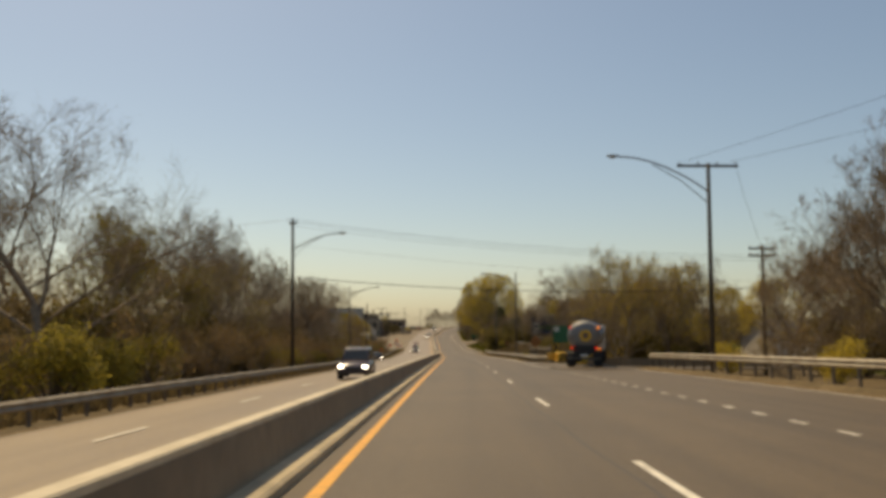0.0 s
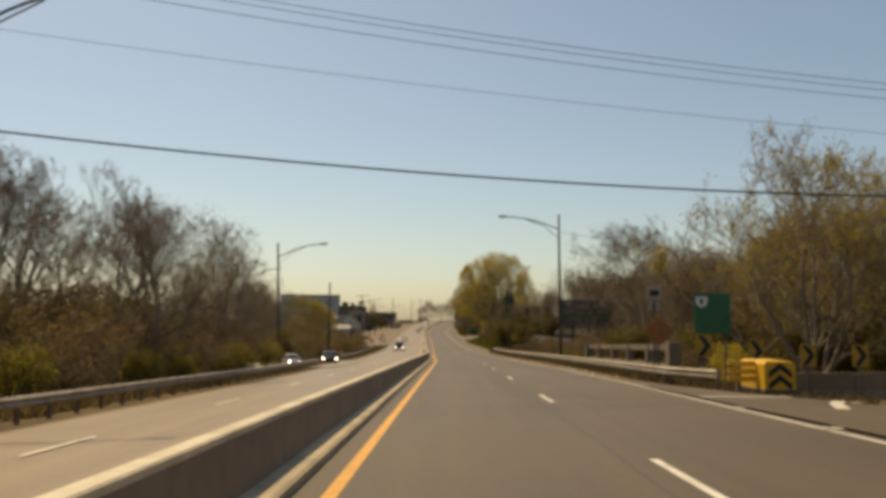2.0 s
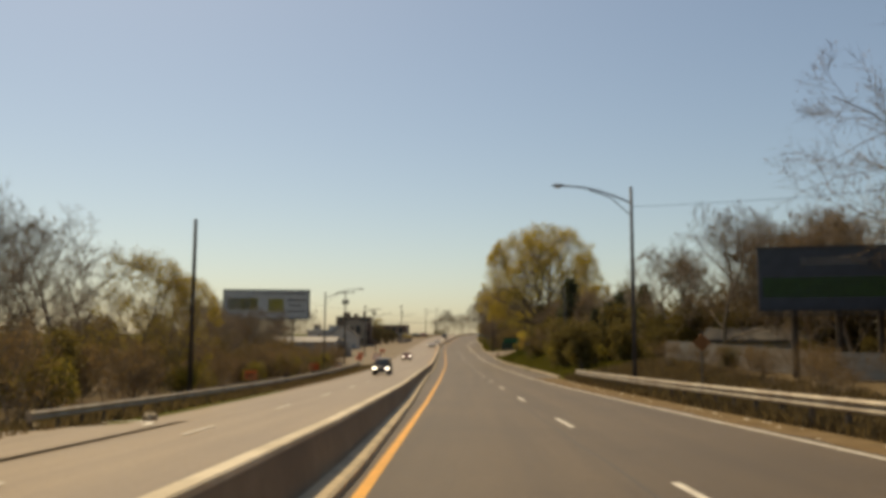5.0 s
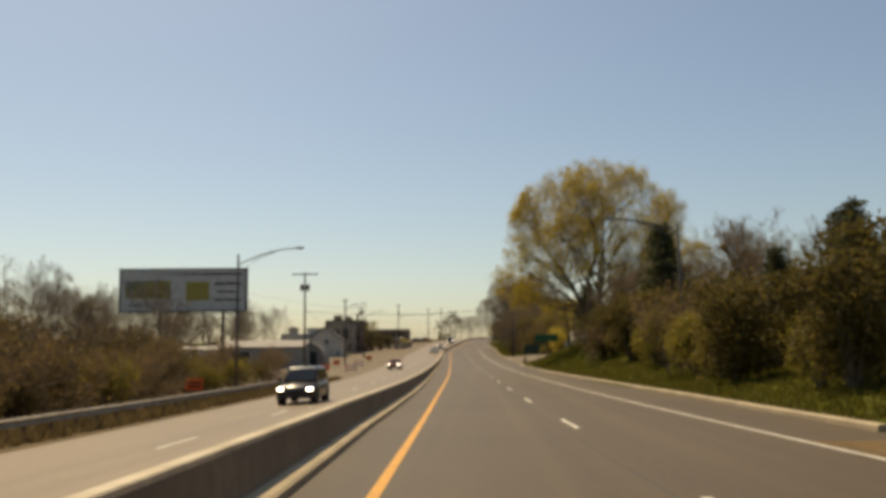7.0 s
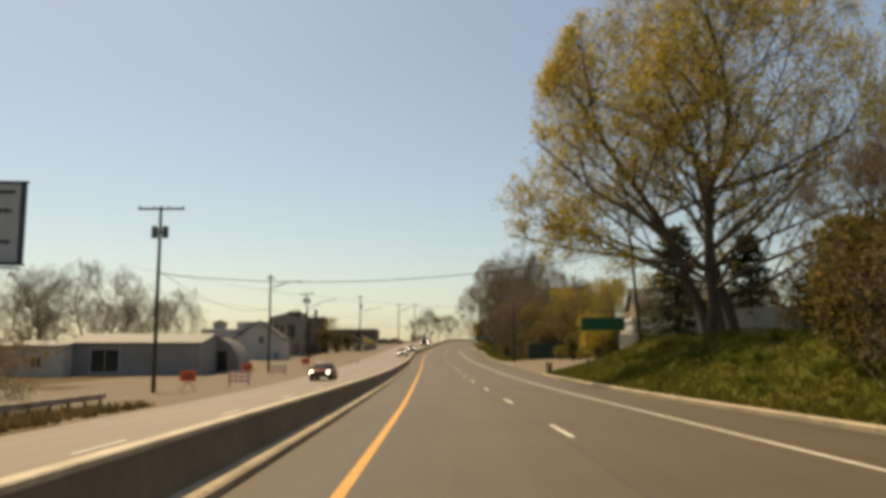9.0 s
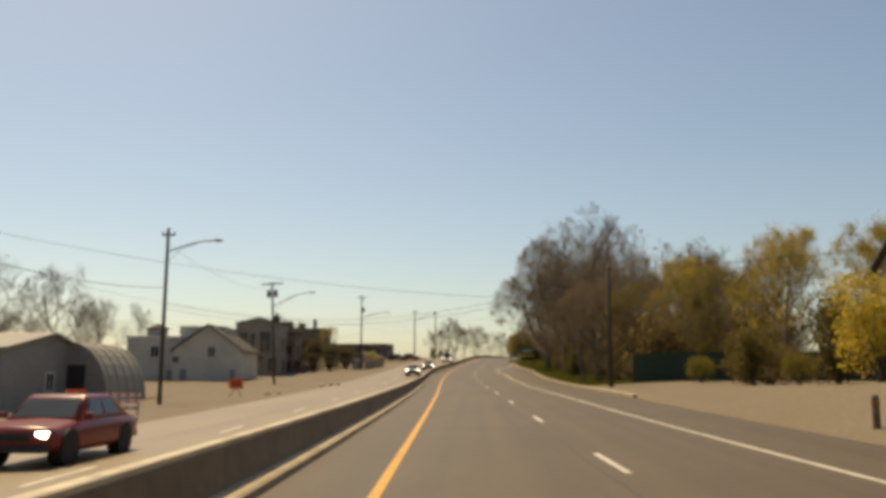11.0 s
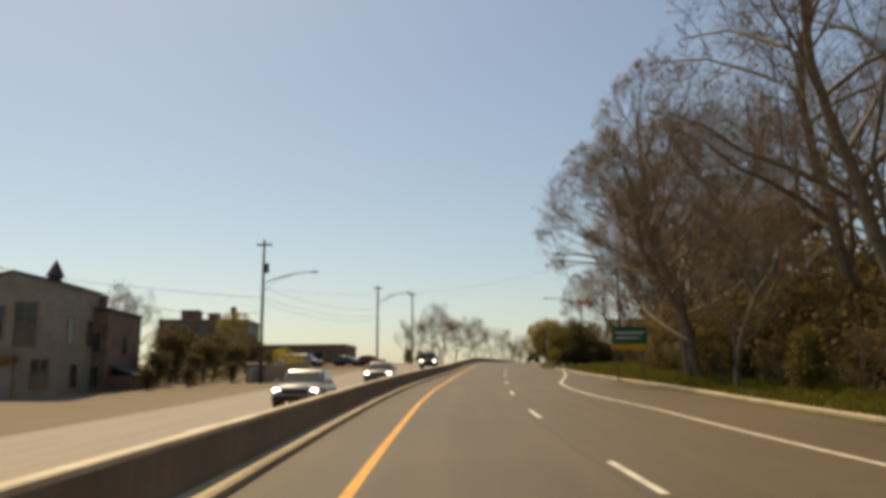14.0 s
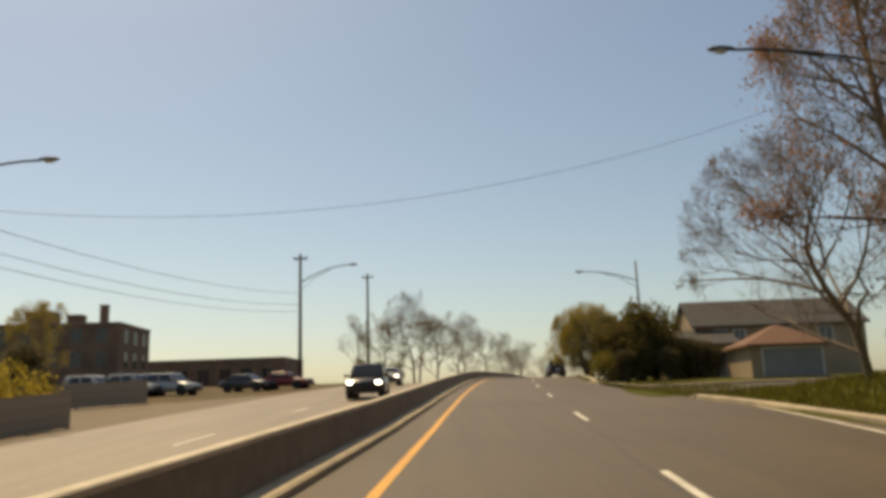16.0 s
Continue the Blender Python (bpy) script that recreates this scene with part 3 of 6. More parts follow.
def guard_rail(y0, y1, ufun, face, label, height=.62):
    """A steel rail along the road; face is the side, -1 or 1, that the beam looks to."""
    ob = root("guard_rail", pose(px(y0) + ufun(y0), y0, pz(y0)), label, "guard rail")
    inv = ob.matrix_world.inverted()
    prof = [(face * (a + .09), b) for a, b in W_BEAM] + [(face * (a + .075), b) for a, b in W_BEAM[::-1]]
    bm = bar_strip(y0, y1, 3.8, lambda y: [(ufun(y) + a, dip(ufun(y), y) + height + b) for a, b in prof])
    bm.transform(inv)
    part("beam", bm, STEEL, ob)
    n = int((y1 - y0) / 1.9)
    pm = mesh_of(boxed(-.05, .05, -.075, .075, -.3, height + .14, bevel=.012), "post", POST)
    bmk = mesh_of(boxed(-.05, .05, -.07, .07, -.16, .16, bevel=.01), "block", POST)
    for i in range(n + 1):
        y = y0 + .3 + (y1 - y0 - .6) * i / n
        x, z = px(y) + ufun(y) - face * .02, pz(y) + dip(ufun(y), y)
        p = new("post", pm)
        p.parent = ob
        p.matrix_world = pose(x - face * .0, y, z)
        b = new("block", bmk)
        b.parent = p
        b.matrix_world = pose(x + face * .05, y, z + height)
    end = bmesh.new()
    tube(end, [(face * .12, 0, -.155), (face * .12, 0, .155)], .09, 10)
    e = part("end_cap", end, STEEL, ob)
    e.matrix_world = pose(px(y0) + ufun(y0), y0 - .05, pz(y0) + dip(ufun(y0), y0) + height)
    return ob


guard_rail(-20, 57, lambda y: 13.6, -1, "dull steel guard rail on timber posts beside the turning lane", height=.75)
guard_rail(80.4, 190, lambda y: lerp(y, RIGHT) + .7, -1, "dull steel guard rail on short posts beside the shoulder", height=.72)
guard_rail(-20, 134, lambda y: lerp(y, [(100, -11.9), (134, -12.4)]), 1, "weathered steel guard rail along the oncoming carriageway")
guard_rail(155, 272, lambda y: lerp(y, [(155, -13.4), (180, -13.4), (255, -15.0), (272, -15.6)]), 1, "weathered steel guard rail along the oncoming carriageway")


# ---- trees ----
def grow(rng, height, spread, trunk_r, limbs=8, kids=(6, 5, 4), start=.3, up=.5, droop=0.0, wobble=.12, leaves=0, leaf=.14, stems=1, twig=.012, clump=1.0, env=None, foot=.5, tilt=.18, level0=(2, 3), extra=()):
    """A branching tree: the wood as one mesh and its leaves as another."""
    V, F, LV = [], [], []
    loose = [False]

    def limb(p, d, length, r0, r1, segs, sides, fine=False):
        pts = [p.copy()]
        d = d.normalized()
        if env and not loose[0] and p.z > env[1] * .3:       # keep the crown inside a rounded outline
            for _ in range(7):
                e = p + d * length
                if (e.x / env[0]) ** 2 + (e.y / env[0]) ** 2 + ((e.z - env[1]) / env[2]) ** 2 < 1:
                    break
                length *= .8
        for i in range(segs):
            d = (d + Vector((rng.gauss(0, wobble), rng.gauss(0, wobble), rng.gauss(0, wobble) - droop * .1))).normalized()
            pts.append(pts[-1] + d * (length / segs))
        base = len(V)
        if segs == 1:       # a twig, drawn to a point
            t = (pts[1] - pts[0]).normalized()
            a = t.orthogonal().normalized()
            b = t.cross(a)
            if fine:
                a.rotate(Matrix.Rotation(rng.random() * math.tau, 3, t))
                V.extend([pts[0] - a * r0, pts[0] + a * r0, pts[1]])
                F.append((base, base + 1, base + 2))
                return pts
            V.extend([pts[0] + (a * math.cos(k * math.tau / 3) + b * math.sin(k * math.tau / 3)) * r0 for k in range(3)])
            V.append(pts[1])
            F.extend([(base, base + 1, base + 3), (base + 1, base + 2, base + 3), (base + 2, base, base + 3)])
            return pts
        for i, q in enumerate(pts):
            t = (pts[min(i + 1, segs)] - pts[max(i - 1, 0)]).normalized()
            a = t.orthogonal().normalized()
            b = t.cross(a)
            r = r0 + (r1 - r0) * i / segs
            for k in range(sides):
                w = a * math.cos(k * math.tau / sides) + b * math.sin(k * math.tau / sides)
                V.append(q + w * r)
        for i in range(segs):
            for k in range(sides):
                k2 = (k + 1) % sides
                F.append((base + i * sides + k, base + i * sides + k2, base + (i + 1) * sides + k2, base + (i + 1) * sides + k))
        return pts

    def spawn(pts, length, r, level):
        n = kids[level] if level < len(kids) else 0
        segs = len(pts) - 1
        for j in range(n):
            f = .25 + .75 * (j + rng.random()) / n
            i = min(int(f * segs), segs - 1)
            q = pts[i].lerp(pts[i + 1], f * segs - i)
            d = (pts[i + 1] - pts[i]).normalized()
            side = d.orthogonal().normalized()
            side.rotate(Matrix.Rotation(rng.random() * math.tau, 3, d))
            nd = (d * rng.uniform(.5, .9) + side * rng.uniform(.5, .95) + Vector((0, 0, up * .45 - droop * .5))).normalized()
            nl = length * rng.uniform(.42, .68) * (1.15 - .4 * f)
            last = level == len(kids) - 1
            nr = max(r * (1 - f * .6) * .5, twig)
            sub = limb(q, nd, nl, nr, max(nr * .3, twig * .6), level0[0] if level == 0 else 1, level0[1] if level == 0 else 3, last)
            if level >= len(kids) - 2:
                tips.append(sub)
            spawn(sub, nl, nr, level + 1)

    tips = []
    for s in range(stems):
        lean = Vector((rng.gauss(0, .05 + tilt * (stems > 1)), rng.gauss(0, .05 + tilt * (stems > 1)), 1))
        p0 = Vector((rng.gauss(0, foot), rng.gauss(0, foot), -.3)) if stems > 1 else Vector((0, 0, -.3))
        trunk = limb(p0, lean, height * rng.uniform(.72, .85), trunk_r, trunk_r * .22, 9, 7 if trunk_r > .15 else 3)
        # flare of the foot
        for j in range(limbs):
            f = start + (1 - start) * (j + rng.random() * .8) / limbs
            i = min(int(f * 9), 8)
            q = trunk[i].lerp(trunk[i + 1], f * 9 - i)
            az = j * 2.4 + rng.random() * .9
            out = Vector((math.cos(az), math.sin(az), 0))
            shape = math.sin(math.pi * min(max((f - start) / (1 - start) * .75 + .22, 0), 1))
            nd = (out + Vector((0, 0, up + rng.uniform(-.15, .35) + f * .6))).normalized()
            nl = spread * (.45 + .75 * shape) * rng.uniform(.75, 1.1)
            nr = trunk_r * (1 - f * .75) * .55
            sub = limb(q, nd, nl, nr, nr * .3, 5 if stems == 1 else 3, 5 if stems == 1 else 3)
            spawn(sub, nl, nr, 0)
        spawn(trunk[6:], height * .34, trunk_r * .35, 0)
        for at, az, rise, nl in extra if s == 0 else ():       # long low limbs
            q = trunk[int(at / height * 9)]
            loose[0] = True
            sub = limb(q, Vector((math.cos(radians(az)), math.sin(radians(az)), rise)), nl, trunk_r * .4, trunk_r * .1, 7, 5)
            spawn(sub, nl * .6, trunk_r * .3, 0)
            spawn(sub[3:], nl * .5, trunk_r * .2, 0)
            loose[0] = False
    wood = bpy.data.meshes.new("wood")
    wood.from_pydata(V, [], F)
    for p in wood.polygons:
        p.use_smooth = True
    crown = None
    if leaves and tips:
        lv, lf = [], []
        for i in range(leaves):
            s = rng.choice(tips)
            k = rng.randrange(len(s) - 1)
            q = s[k].lerp(s[k + 1], rng.random()) + Vector((rng.gauss(0, .12), rng.gauss(0, .12), rng.gauss(0, .12))) * clump
            a = Vector((rng.gauss(0, 1), rng.gauss(0, 1), rng.gauss(0, 1))).normalized()
            b = a.orthogonal().normalized()
            b.rotate(Matrix.Rotation(rng.random() * 6.28, 3, a))
            c = a.cross(b)
            w = leaf * rng.uniform(.6, 1.3)
            n0 = len(lv)
            lv += [q, q + b * w + c * w * .42, q + b * w * .9 - c * w * .42]
            lf.append((n0, n0 + 1, n0 + 2))
        crown = bpy.data.meshes.new("leaves")
        crown.from_pydata(lv, [], lf)
    return wood, crown


def conifer_mesh(rng, height, spread):
    V, F, LV, LF = [], [], [], []
    bm = rod([(0, 0, -.3), (0, 0, height * .5), (0, 0, height)], [.24, .14, .02], 7)
    n = 25
    for i in range(n):
        f = .06 + .93 * i / n
        r = spread * (1 - f) ** .8 + .25
        for k in range(7):
            az = k * math.tau / 7 + i * .7 + rng.random() * .4
            d = Vector((math.cos(az), math.sin(az), -.25 + .5 * f))
            ln = r * rng.uniform(.7, 1.1)
            o = Vector((0, 0, height * min(f + rng.uniform(-.03, .03), .99)))
            tube(bm, [o, o + d * ln], [.03, .01], 3, caps=False)
            for j in range(22):
                t = rng.uniform(.15, 1.05)
                q = o + d * ln * t + Vector((rng.gauss(0, .2), rng.gauss(0, .2), rng.gauss(-.14, .18)))
                a = (d + Vector((rng.gauss(0, .7), rng.gauss(0, .7), rng.gauss(-.1, .4)))).normalized()
                b = a.orthogonal().normalized()
                b.rotate(Matrix.Rotation(rng.random() * 6.28, 3, a))
                w = rng.uniform(.35, .75)
                m = len(LV)
                LV += [q, q + a * w * .5 + b * .1, q + a * w, q + a * w * .5 - b * .1]
                LF.append((m, m + 1, m + 2, m + 3))
    me = bpy.data.meshes.new("needles")
    me.from_pydata(LV, [], LF)
    return bm, me


def clump_mesh(rng, width, height, count, leaf, lobes=11, stems=16):
    """A dense bush: bare stems and a lumpy mass of leaves."""
    V, F = [], []
    centres = []
    for i in range(lobes):
        a, r = rng.random() * math.tau, rng.uniform(.15, .62) * width
        zc = height * rng.uniform(.14, .78)
        centres.append((Vector((r * math.cos(a), r * math.sin(a), zc)), rng.uniform(.34, .5) * min(width, height * .9)))
    W, S = [(.06, 0, -.2), (-.03, .052, -.2), (-.03, -.052, -.2)], []
    for i in range(stems):      # stems that spring from one foot
        c, r = centres[i % lobes]
        e = c + Vector((rng.gauss(0, .6), rng.gauss(0, .6), rng.uniform(.5, 1.1))) * r
        m = Vector((c.x * .3, c.y * .3, 0)).lerp(e, .5) + Vector((rng.gauss(0, .1), rng.gauss(0, .1), .1))
        n0 = len(W)
        W += [m + Vector((.03, 0, 0)), m + Vector((-.015, .026, 0)), m + Vector((-.015, -.026, 0)), e]
        for k in range(3):
            k2 = (k + 1) % 3
            S += [(k, k2, n0 + k2, n0 + k), (n0 + k, n0 + k2, n0 + 3)]
    wood = bpy.data.meshes.new("wood")
    wood.from_pydata(W, [], S)
    for i in range(count):
        c, r = rng.choice(centres)
        d = Vector((rng.gauss(0, 1), rng.gauss(0, 1), rng.gauss(0, 1))).normalized()
        q = c + d * r * rng.uniform(.55, 1.12)
        if q.z < .02:
            q.z = rng.uniform(.02, height * .3)
        a = Vector((rng.gauss(0, 1), rng.gauss(0, 1), rng.gauss(0, 1))).normalized()
        b = a.orthogonal().normalized()
        b.rotate(Matrix.Rotation(rng.random() * 6.28, 3, a))
        e = a.cross(b)
        w = leaf * rng.uniform(.6, 1.35)
        n0 = len(V)
        V += [q, q + b * w + e * w * .42, q + b * w * .9 - e * w * .42]
        F.append((n0, n0 + 1, n0 + 2))
    me = bpy.data.meshes.new("leaves")
    me.from_pydata(V, [], F)
    return wood, me


def tree_thing(name, label, category, wood, crown, bark, leafm):
    ob = root(name, pose(0, 0, 0), label, category)
    wood.materials.append(bark)
    t = new("trunk", wood)
    t.parent = ob
    if crown:
        crown.materials.append(leafm)
        c = new("crown", crown)
        c.parent = ob
    return ob


rng = random.Random(7)
KIND = {}
KIND["bare_a"] = tree_thing("bare_tree", "tall bare grey tree in early spring", "tree", *grow(rng, 15, 5.0, .19, limbs=13, kids=(6, 5, 11), start=.2, up=.85, twig=.011, leaves=900, leaf=.07, env=(4.1, 8.8, 6.6)), BARK, LEAF_B)
KIND["bare_b"] = tree_thing("bare_tree", "spreading bare brown tree with fine twigs", "tree", *grow(rng, 15, 6.2, .22, limbs=13, kids=(6, 5, 11), start=.18, up=.6, leaves=1400, leaf=.075, twig=.011, env=(5.6, 8.2, 6.8)), BARK, LEAF_B)
KIND["wide_bare"] = tree_thing("bare_tree", "broad bare tree with long limbs and tan buds", "tree", *grow(rng, 19, 11.0, .36, limbs=14, kids=(7, 6, 12), start=.2, up=.55, leaves=5200, leaf=.1, twig=.013, wobble=.16, level0=(3, 4), env=(9.6, 10.6, 8.8)), BARK, LEAF_B)
KIND["bud_y"] = tree_thing("budding_tree", "budding tree with sparse yellow-green young leaves", "tree", *grow(rng, 13, 5.0, .2, limbs=12, kids=(6, 5, 7), start=.14, up=.6, leaves=10500, leaf=.125, twig=.011, env=(4.6, 7.0, 5.8), clump=1.7), BARK, LEAF_O)
KIND["vase"] = tree_thing("budding_tree", "many-stemmed spreading tree in yellow-green bud", "tree", *grow(rng, 11, 3.6, .13, limbs=6, kids=(5, 4, 8), start=.12, up=.9, leaves=9000, leaf=.1, twig=.011, stems=7, foot=.25, tilt=.34, env=(5.2, 6.0, 5.4), clump=1.6), BARK, LEAF_O)
KIND["bud_g"] = tree_thing("budding_tree", "slender tree with olive-green spring buds", "tree", *grow(rng, 13, 4.6, .18, limbs=12, kids=(6, 5, 7), start=.14, up=.65, leaves=7500, leaf=.115, twig=.011, env=(4.0, 7.2, 5.8), clump=1.6), BARK, LEAF_G)
KIND["bud_b"] = tree_thing("budding_tree", "brown budding tree with a dense twiggy crown", "tree", *grow(rng, 14, 5.2, .2, limbs=12, kids=(6, 6, 10), start=.12, up=.65, leaves=5000, leaf=.095, twig=.012, env=(4.8, 7.6, 6.4)), BARK, LEAF_B)
KIND["thicket"] = tree_thing("shrub", "tangled brown roadside shrub with bare stems", "shrub", *grow(rng, 4.6, 2.1, .03, limbs=4, kids=(4, 5), start=.06, up=.9, leaves=900, leaf=.13, stems=5, twig=.011, clump=1.5), BARK, LEAF_B)
KIND["bush_g"] = tree_thing("shrub", "olive-green roadside bush coming into leaf", "shrub", *clump_mesh(rng, 1.9, 3.7, 3000, .15), BARK_D, LEAF_G)
KIND["bush_y"] = tree_thing("shrub", "yellow-green flowering roadside bush", "shrub", *clump_mesh(rng, 1.9, 3.5, 3000, .14), BARK_D, LEAF_Y)
KIND["hedge"] = tree_thing("evergreen_bush", "tall dark dense evergreen bush", "shrub", *clump_mesh(rng, 2.6, 6.2, 3200, .27, lobes=20, stems=20), BARK_D, HEDGE)
KIND["shade_bush"] = tree_thing("evergreen_bush", "dark dense bush beside old brick houses", "shrub", *clump_mesh(rng, 2.6, 6.2, 2600, .28, lobes=18, stems=16), BARK_D, SHADE_LEAF)
KIND["underwood"] = tree_thing("underwood", "dense brown undergrowth beneath the trees", "shrub", *clump_mesh(rng, 4.4, 7.0, 2300, .37, lobes=22, stems=30), BARK_D, LEAF_U)
KIND["mound"] = tree_thing("ground_bush", "low spreading dark green bush on the grass bank", "shrub", *clump_mesh(rng, 2.0, .75, 1500, .13, lobes=14, stems=10), BARK_D, LEAF_D)
cb, cn = conifer_mesh(rng, 13, 3.2)
KIND["conifer"] = tree_thing("conifer", "dark green conifer with drooping boughs", "tree", mesh_of(cb, "wood", BARK_D), cn, BARK_D, NEEDLE)
KIND["great"] = tree_thing("great_tree", "huge old tree with a broad yellow-green spring crown", "tree", *grow(rng, 25, 12.0, .36, limbs=15, kids=(7, 6, 8), start=.13, up=.4, leaves=84000, leaf=.15, wobble=.13, clump=1.9, twig=.013, stems=4, foot=1.2, tilt=.15, level0=(3, 4), env=(11.0, 12.0, 11.0), extra=((8, 150, .2, 11.0), (6, 176, .28, 8.5))), BARK_D, LEAF_Y)
KIND["big_bare"] = tree_thing("bare_tree", "large bare tree with heavy grey limbs", "tree", *grow(rng, 23, 9.0, .36, limbs=14, kids=(6, 6, 9), start=.2, up=.6, wobble=.14, leaves=1600, leaf=.085, twig=.013, level0=(3, 4), env=(8.0, 12.4, 9.8)), BARK, LEAF_B)
KIND["big_bud"] = tree_thing("budding_tree", "large tree with reddish-brown buds on fine twigs", "tree", *grow(rng, 22, 8.0, .32, limbs=14, kids=(6, 5, 9), start=.18, up=.65, wobble=.13, leaves=4500, leaf=.095, twig=.013, level0=(3, 3), env=(7.0, 11.8, 9.6)), BARK, LEAF_B)
KIND["pink"] = tree_thing("blossom_tree", "tall tree covered in pinkish spring buds", "tree", *grow(rng, 16, 7.0, .24, limbs=14, kids=(6, 5, 8), start=.18, up=.55, leaves=24000, leaf=.12, env=(6.0, 8.6, 7.2), clump=1.8), BARK, LEAF_P)
rng = random.Random(11)
used_kind = set()
LABEL = {k: ob["label"] for k, ob in KIND.items()}


def plant(kind, x, y, size=1.0, turn=None, group="", z=None, label="", lean=0):
    m = pose(x, y, gz(x, y) - .05 if z is None else z, 0, lean, 0) @ pose(0, 0, 0, 0, 0, rng.uniform(0, 360) if turn is None else turn) @ Matrix.Diagonal((size, size, size * rng.uniform(.93, 1.07), 1))
    src = KIND[kind]
    if kind not in used_kind:
        used_kind.add(kind)
        src.matrix_world = m
        ob = src
    else:
        ob = copy_thing(src, pose(0, 0, 0))
        ob.matrix_world = m
    if group:
        ob["group"] = group
    ob["label"] = label or LABEL[kind]
    return ob


def woods(group, y0, y1, ufun, rows, gap, kinds, h0, h1):
    """Rows of mixed trees beside the road; ufun(y) is the wood's near edge."""
    for r in range(rows):
        y = y0 + rng.uniform(0, gap)
        while y < y1:
            u = ufun(y) + math.copysign(1, ufun(y)) * (r * 5.5 + rng.uniform(0, 4))
            k = rng.choice(kinds)
            plant(k, px(y) + u, y, rng.uniform(h0, h1), group=group)
            y += gap * rng.uniform(.6, 1.4)


def brush(group, y0, y1, ufun, gap, kinds, s0=.7, s1=1.2):
    y = y0
    while y < y1:
        u = ufun(y) + math.copysign(1, ufun(y)) * rng.uniform(0, 3)
        plant(rng.choice(kinds), px(y) + u, y, rng.uniform(s0, s1), group=group)
        y += gap * rng.uniform(.6, 1.4)


def backing(group, y0, y1, ufun, gap, s0, s1):
    y = y0
    while y < y1:
        plant("underwood", px(y) + ufun(y) + rng.uniform(-1.5, 1.5), y, rng.uniform(s0, s1), group=group)
        y += gap * rng.uniform(.8, 1.2)


# woods far off on both sides
for i in range(26):
    y = 20 + 14 * i
    for sx in (-1, 1):
        if sx < 0 or y < 300:
            plant("underwood", px(min(y, 420)) + sx * rng.uniform(78, 95), y + rng.uniform(-4, 4), rng.uniform(1.2, 1.6), group="far woods", label="distant brown woods on the horizon")
# undergrowth in the depth of the woods
backing("undergrowth", 50, 128, lambda y: -27, 4.6, .75, 1.0)
backing("undergrowth", 80, 126, lambda y: -20.5, 4.0, .45, .62)
backing("undergrowth", 156, 172, lambda y: -33, 4.0, .7, .85)
backing("undergrowth", 168, 262, lambda y: -31, 6.0, .6, .8)
backing("undergrowth", 212, 264, lambda y: -23.5, 4.0, .45, .62)
backing("undergrowth", 214, 260, lambda y: -28, 4.4, .65, .85)
backing("undergrowth", 24, 64, lambda y: 28, 6.0, .5, .65)
backing("undergrowth", 32, 78, lambda y: -21.5, 5.0, .48, .62)
backing("undergrowth", 104, 152, lambda y: 16.5, 4.6, .34, .48)
backing("undergrowth", 158, 180, lambda y: 28, 4.6, .5, .65)
backing("undergrowth", 98, 180, lambda y: 30, 5.0, .75, 1.05)
backing("undergrowth", 106, 150, lambda y: 22, 6.0, .5, .7)
backing("undergrowth", 184, 215, lambda y: 33 - (y - 184) * .3, 3.6, .85, 1.15)
backing("undergrowth", 216, 262, lambda y: 25, 5.0, .65, .85)
backing("undergrowth", 264, 292, lambda y: 29, 5.0, .7, .9)
backing("undergrowth", 350, 440, lambda y: 26, 4.4, .75, 1.0)
backing("undergrowth", 352, 386, lambda y: 17.5, 3.6, .62, .85)
backing("undergrowth", 386, 438, lambda y: 16, 3.8, .55, .75)
backing("undergrowth", 384, 440, lambda y: 20.5, 4.0, .8, 1.05)
backing("undergrowth", 366, 428, lambda y: 18.5, 6.0, .5, .7)
# left of the road
plant("wide_bare", -20.5, 43, .85, turn=40, label="broad bare tree behind the guard rail")
plant("big_bare", -20.5, 60, .68, turn=40)
plant("big_bare", -36, 44, .9, turn=140)
G = "woods beyond the oncoming lanes"
woods(G, 48, 76, lambda y: -19, 2, 7.5, ["bare_a", "bare_b", "bud_b", "bud_g"], .72, .95)
woods(G, 78, 126, lambda y: -18.5, 1, 6.5, ["bare_a", "bare_b", "bud_b", "bare_b"], .74, .92)
woods(G, 76, 126, lambda y: -24, 1, 6.0, ["bare_a", "bare_a", "bare_b"], .95, 1.12)
woods(G, 60, 126, lambda y: -32, 1, 9.0, ["bare_a", "bare_b", "bud_b"], .95, 1.1)
plant("wide_bare", -17.2, 99.5, .64, turn=0, lean=15, label="spreading bare tree behind the guard rail")
G = "brush beyond the oncoming lanes"
brush(G, 20, 76, lambda y: -15.0, 3.6, ["thicket", "thicket", "bush_g", "thicket"], .8, 1.3)
brush(G, 76, 122, lambda y: -15.0, 2.8, ["thicket", "thicket", "bush_g", "thicket"], .6, .95)
brush(G, 46, 122, lambda y: -20.0, 5.0, ["thicket", "hedge", "hedge"], .7, 1.0)
G = "woods beyond the oncoming lanes"
woods(G, 156, 172, lambda y: -26, 2, 5.5, ["bare_a", "bare_b", "bud_b"], .74, .9)
woods(G, 170, 200, lambda y: -28, 2, 6.5, ["bare_a", "bare_a", "bare_b"], .78, .9)
woods(G, 200, 262, lambda y: -24, 1, 5.5, ["bare_b", "bud_b", "bare_a", "bud_b"], .5, .68)
woods(G, 200, 262, lambda y: -32, 1, 9, ["bare_b", "bare_a"], .55, .72)
plant("bare_b", -33, 181, 1.0)
plant("bare_b", -28.8, 186, .98)
plant("bud_y", -23.0, 187, .84, label="willowy tree veiled in yellow-green young leaves")
plant("bud_y", -20.8, 188.5, .68, label="willowy tree veiled in yellow-green young leaves")
